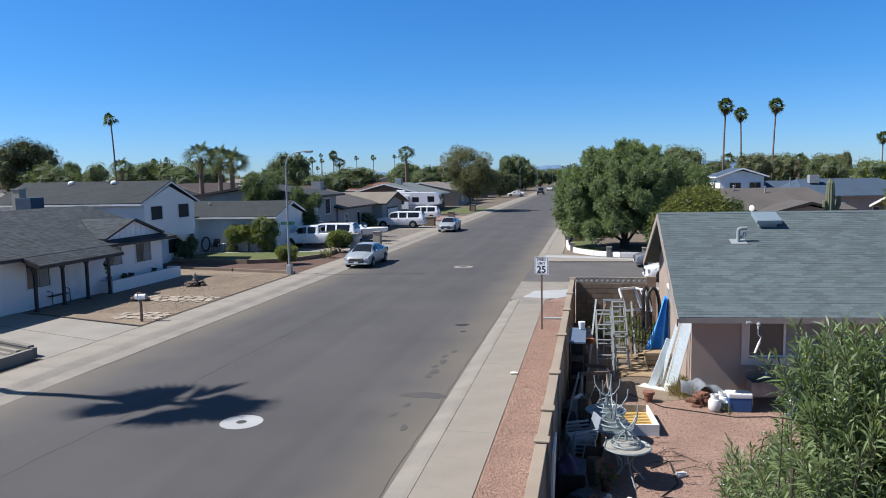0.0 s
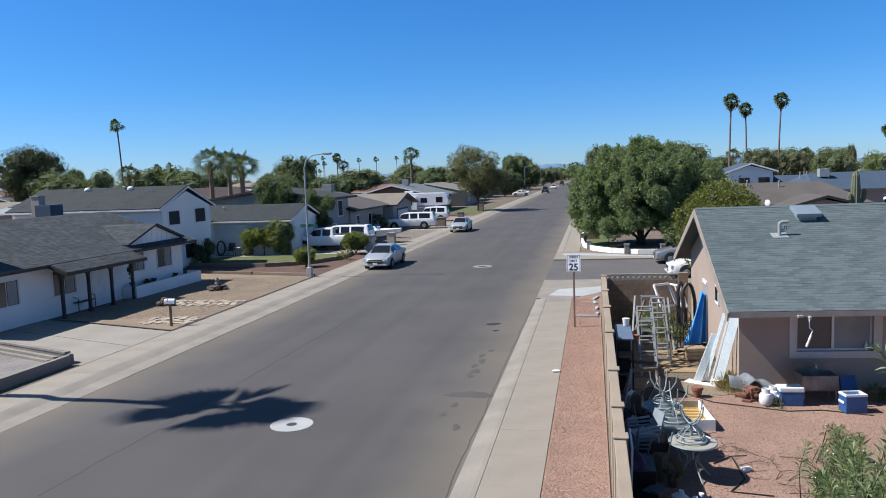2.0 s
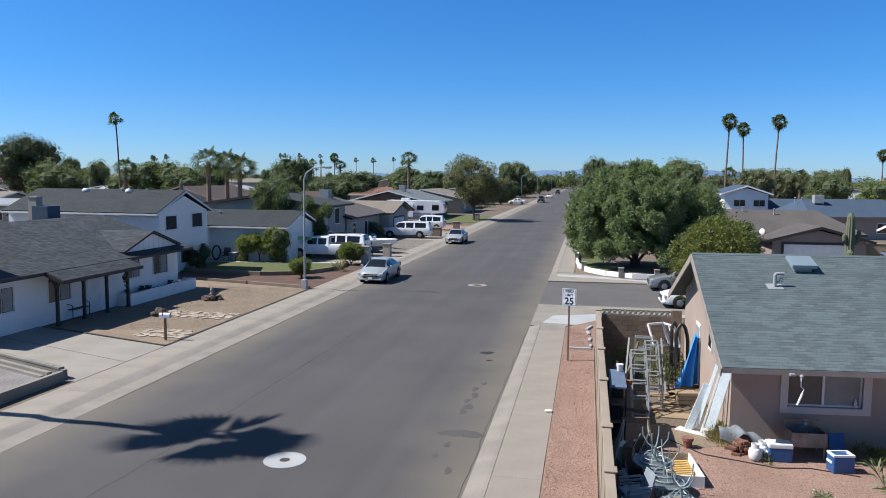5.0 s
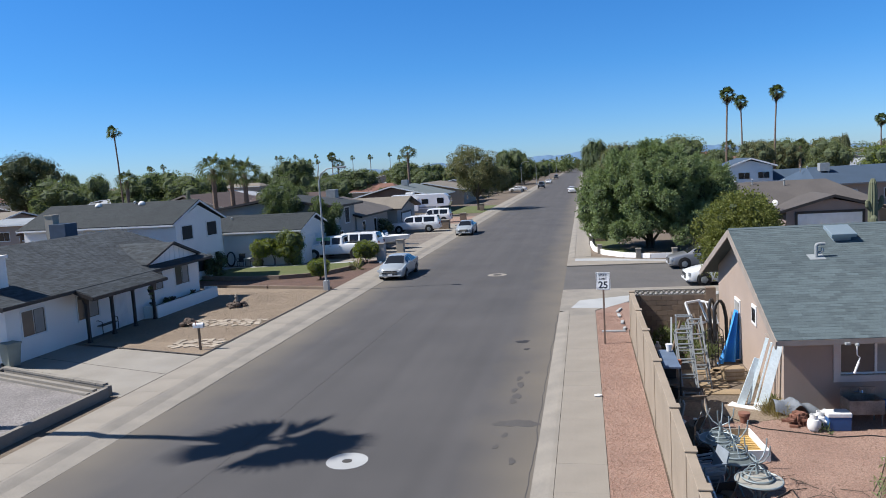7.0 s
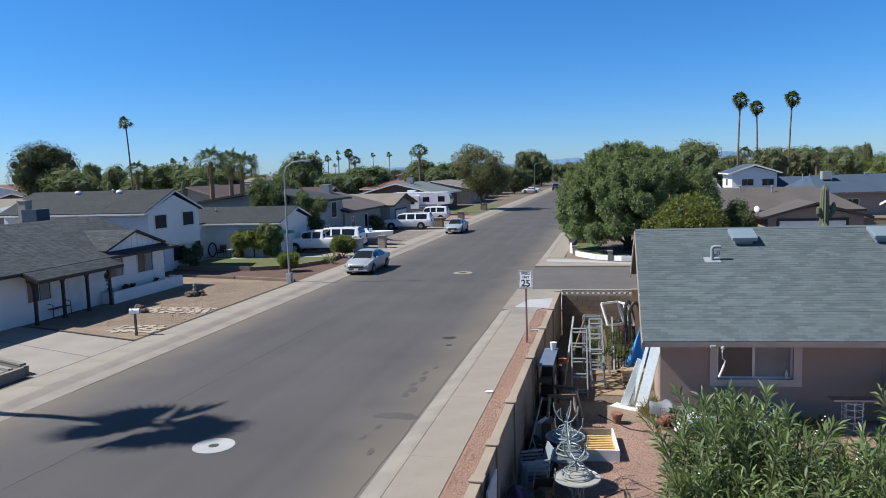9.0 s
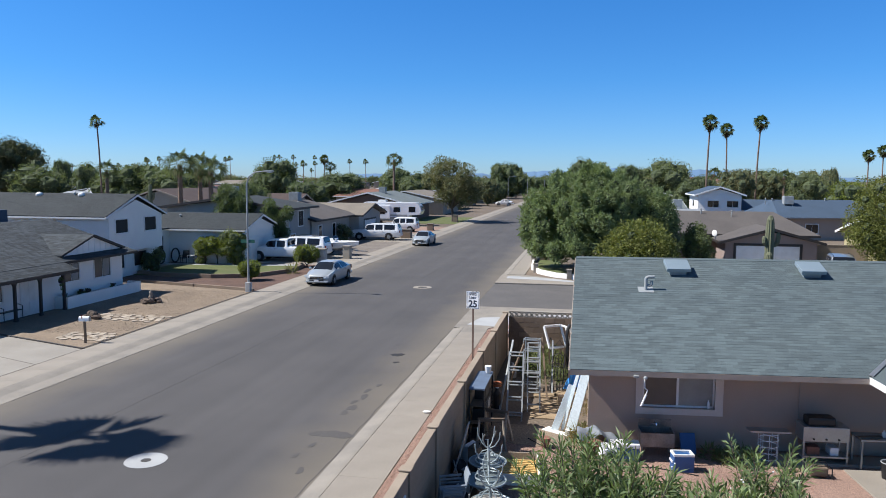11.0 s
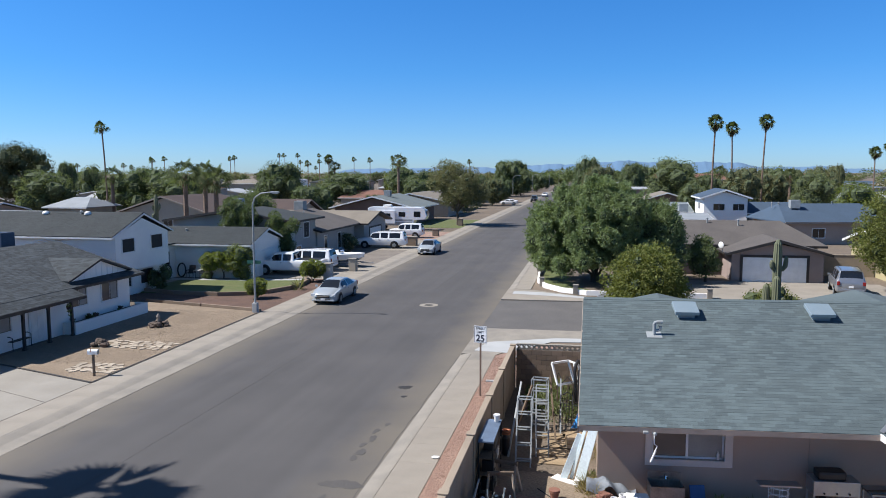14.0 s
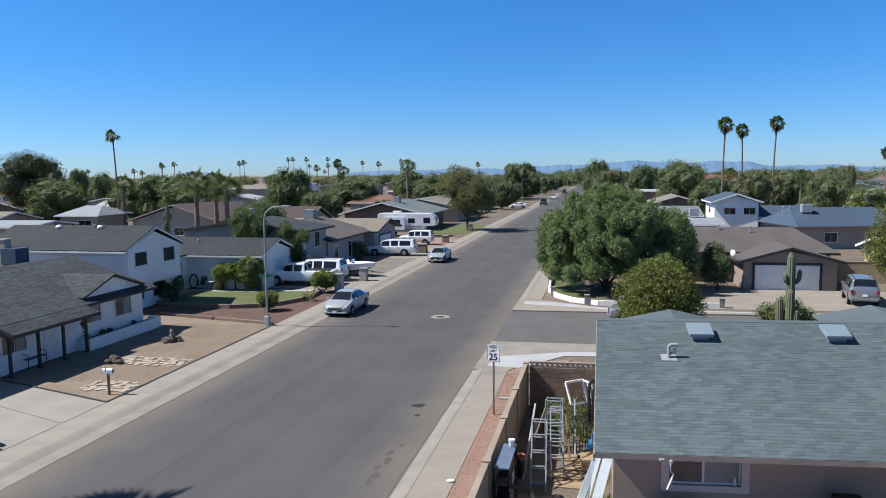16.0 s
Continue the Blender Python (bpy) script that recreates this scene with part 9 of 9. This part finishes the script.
for x, y, h in ((-30.75, 55.3, 1.0), (-31.25, 54.0, 1.1)):
    hp = thing("garden_ring", pose(x, y, 0.09, 82, 0, 10), "dark upright garden ring leaning against a wall", "ornament")
    part("hoop", M().tube([(0.33 * math.sin(k * math.pi / 12), 0.58 - 0.56 * math.cos(k * math.pi / 12), 0) for k in range(25)], 0.06, 8), TRIM_DARK, hp)
for x, rz in ((-29.7, 8), (-28.5, -12)):
    pc = thing("patio_chair", pose(x, 55.0, 0.09, 0, 0, rz), "dark metal patio chair against a pale wall", "chair", "patio chairs")
    part("seat", M().box(-0.28, -0.28, 0.40, 0.28, 0.25, 0.45), TRIM_DARK, pc)
    part("backrest", M().slab([(-0.28, 0.22, 0.45), (0.28, 0.22, 0.45), (0.26, 0.38, 1.0), (-0.26, 0.38, 1.0)], (0, 0.04, 0)), TRIM_DARK, pc)
    for px in (-0.26, 0.26):
        part("armrest", M().box(px - 0.03, -0.26, 0.62, px + 0.03, 0.28, 0.66), TRIM_DARK, pc)
        for py in (-0.25, 0.22):
            part("leg", M().cyl((px, py, 0), (px, py, 0.63), 0.022, n=6), TRIM_DARK, pc)
gt = thing("garden_table", pose(-29.1, 55.1, 0.09), "small white slatted garden table against a wall", "table")
for k in range(5):
    part("slat", M().box(-0.3, -0.25 + 0.1 * k, 0.62, 0.3, -0.17 + 0.1 * k, 0.65), TRIM_WHITE, gt)
for px in (-0.27, 0.27):
    for py in (-0.22, 0.2):
        part("leg", M().box(px - 0.02, py - 0.02, 0, px + 0.02, py + 0.02, 0.62), TRIM_WHITE, gt)
gatep = thing("wooden_fence", pose(-25.2, 61.9, 0.06), "brown wooden fence beside a garage", "fence")
for k in range(5):
    part("board", M().box(-0.02, k * 0.21, 0, 0.0, k * 0.21 + 0.2, 1.75), WOOD_OLD, gatep)

# mountains on the horizon
def mountains():
    rn = random.Random(9)
    n = 160
    m = M()
    hts = []
    for i in range(n + 1):
        u = i / n
        h = 34 + 26 * math.exp(-((u - 0.62) / 0.09) ** 2) + 20 * math.exp(-((u - 0.48) / 0.06) ** 2) + 16 * math.exp(-((u - 0.75) / 0.05) ** 2)
        h += 7 * math.sin(u * 37) + 4 * math.sin(u * 91 + 1) + rn.uniform(-2.5, 2.5)
        hts.append(max(h * (0.35 + 0.65 * math.sin(math.pi * u) ** 0.7), 4))
    for i in range(n + 1):
        x = -1500 + 3000 * i / n
        m.v += [(x, 4150, -5), (x + rn.uniform(-8, 8), 4240, hts[i] * 0.45 + 4), (x, 4330, hts[i] + 8), (x, 4450, -5)]
    m.f = [(i * 4 + k, (i + 1) * 4 + k, (i + 1) * 4 + k + 1, i * 4 + k + 1) for i in range(n) for k in range(3)]
    # haze of distance is put into the blue base colour
    tagged(part("backdrop", m, mat("far_mountain", (0.140, 0.255, 0.405), (0.134, 0.245, 0.39), 1.0, 0.01, 0.05, 0.03, 0)), "hazy blue mountain range on the horizon", "mountains", "", "structure")


mountains()


# ---- roof shingles of the corner house ----
def tab_points(base, side, up, out, a, b, expo, lift, thick):
    """Eight corners of a shingle tab: thick at its lower edge, tucked under the next course at its upper one."""
    low, high = lift + thick, lift * 0.3 + 0.003
    return [base + side * q + up * w + out * h for w, h0, h1 in ((0, lift, low), (expo + 0.03, 0, high)) for h in (h0, h1) for q in (a, b)]


TAB_FACES = [(2, 3, 7, 6), (0, 1, 3, 2), (1, 5, 7, 3), (4, 0, 2, 6)]


def shingle_roof():
    """Tabs laid in overlapping courses on the slope that faces the yard; those over the window as pieces, the rest joined."""
    expo, tab, length = 0.135, 0.305, R_L
    run = math.hypot(R_Y, R_Z - E_Z)
    ang = math.degrees(math.atan2(R_Z - E_Z, R_Y))
    up = Vector((0, R_Y / run, (R_Z - E_Z) / run))
    out = Vector((0, -up.z, up.y))
    side = Vector((1, 0, 0))
    rn = random.Random(21)
    unit = M().add(tab_points(Vector((0, 0, 0)), side, Vector((0, 1, 0)), Vector((0, 0, 1)), 0.0012, tab - 0.0012, expo, 0.0025, 0.0055), TAB_FACES).mesh("shingle")
    rest, count = M(), 0
    for r in range(int(run / expo)):
        base = Vector((0, 0, E_Z)) + up * (r * expo - 0.02) + out * 0.006
        x = -(tab * 0.5 if r % 2 else 0.0) - rn.uniform(0, 0.06)
        while x < length:
            lift = rn.uniform(0.001, 0.004)
            a, b = max(x, -0.02), min(x + tab, length)
            if b - a > 0.04:
                if count < 300 and r < 27 and 0.3 < x < 3.9 and b - a > tab - 0.02:
                    part("shingle", unit, SHINGLE_TEAL, roof_deck, at=Matrix.Translation(base + side * x + out * (lift - 0.0025)) @ pose(0, 0, 0, ang))
                    count += 1
                else:
                    rest.add(tab_points(base, side, up, out, a + 0.0012, b - 0.0012, expo, lift, 0.0055), TAB_FACES)
            x += tab
    tagged(part("shingles", rest, SHINGLE_TEAL, roof_deck), kind="stuff")
    cap = M()
    for q in (-1, 1):
        cap.slab([(0, R_Y, R_Z + 0.024), (length, R_Y, R_Z + 0.024), (length, R_Y + q * 0.14, R_Z - 0.026), (0, R_Y + q * 0.14, R_Z - 0.026)], (0, 0, -0.014))
    part("ridge_cap", cap, SHINGLE_TEAL, roof_deck)


shingle_roof()


def lay_shingles(parent, origin, across, upward, material, tab=0.33, expo=0.16, seed=1):
    """Joined shingle courses over a rectangle of roof."""
    rn = random.Random(seed)
    o, ax, up = Vector(origin), Vector(across), Vector(upward)
    w, h = ax.length, up.length
    ax, up = ax.normalized(), up.normalized()
    out = ax.cross(up).normalized()
    m = M()
    for r in range(int(h / expo)):
        x = -rn.uniform(0, tab)
        while x < w:
            a, b = max(x, 0), min(x + tab, w)
            if b - a > 0.05:
                m.add(tab_points(o + up * (r * expo) + out * 0.006, ax, up, out, a + 0.002, b - 0.002, expo, rn.uniform(0.001, 0.005), 0.006), TAB_FACES)
            x += tab
    return tagged(part("shingles", m, material, parent), kind="stuff")


def roof_of(t):
    return [c for c in t.children if c.name.startswith("roof")][0]


h1_roof = [c for c in H1.children if c.name.startswith("roof")][0]
lay_shingles(h1_roof, (0.75, 4.2, 2.55), (0, 16.5, 0), (-6.05, 0, 1.85), SHINGLE_DARK, seed=4)
lay_shingles(porch_roof, (1.60, 8.4, 2.20), (0, 5.9, 0), (-0.86, 0, 0.353), SHINGLE_DARK, seed=5)
lay_shingles(gr, (-3.3, 14.7, 2.83), (3.6, 0, 0), (0, 2.7, 0.93), SHINGLE_DARK, seed=8)
lay_shingles(gr, (0.30, 20.1, 2.83), (-3.6, 0, 0), (0, -2.7, 0.93), SHINGLE_DARK, seed=9)
for t, A, B, ze, rise, sd in ((h2, 5.84, 3.6, 2.37, 1.45, 6), (h2g, 6.2, 3.5, 2.85, 1.15, 7)):
    lay_shingles(roof_of(t), (-A, -B, ze), (2 * A, 0, 0), (0, B, rise), SHINGLE_GREY, seed=sd)


def skew_house():
    """Sets the corner house askew: across follows its front wall, depth stays along the street."""
    done = set()
    turn = Matrix.Rotation(radians(5.5), 4, "Z")
    for ob in corner_house.children_recursive:
        if ob.matrix_basis == Matrix.Identity(4):
            if ob.data.name not in done:
                done.add(ob.data.name)
                for v in ob.data.vertices:
                    v.co.y += SKEW * v.co.x
        elif ob.name.startswith("shingle"):
            spin = ob.matrix_basis.to_3x3()
            if ob.data.name not in done:
                done.add(ob.data.name)
                shear = Matrix(((1, 0, 0), (SKEW, 1, 0), (0, 0, 1)))
                ob.data.transform((spin.inverted() @ shear @ spin).to_4x4())
            p = ob.matrix_basis.translation.copy()
            ob.matrix_basis = Matrix.Translation((p.x, p.y + SKEW * p.x, p.z)) @ spin.to_4x4()
        else:
            p = ob.matrix_basis.translation.copy()
            ob.matrix_basis = Matrix.Translation((p.x, p.y + SKEW * p.x, p.z)) @ turn @ ob.matrix_basis.to_3x3().to_4x4()


skew_house()
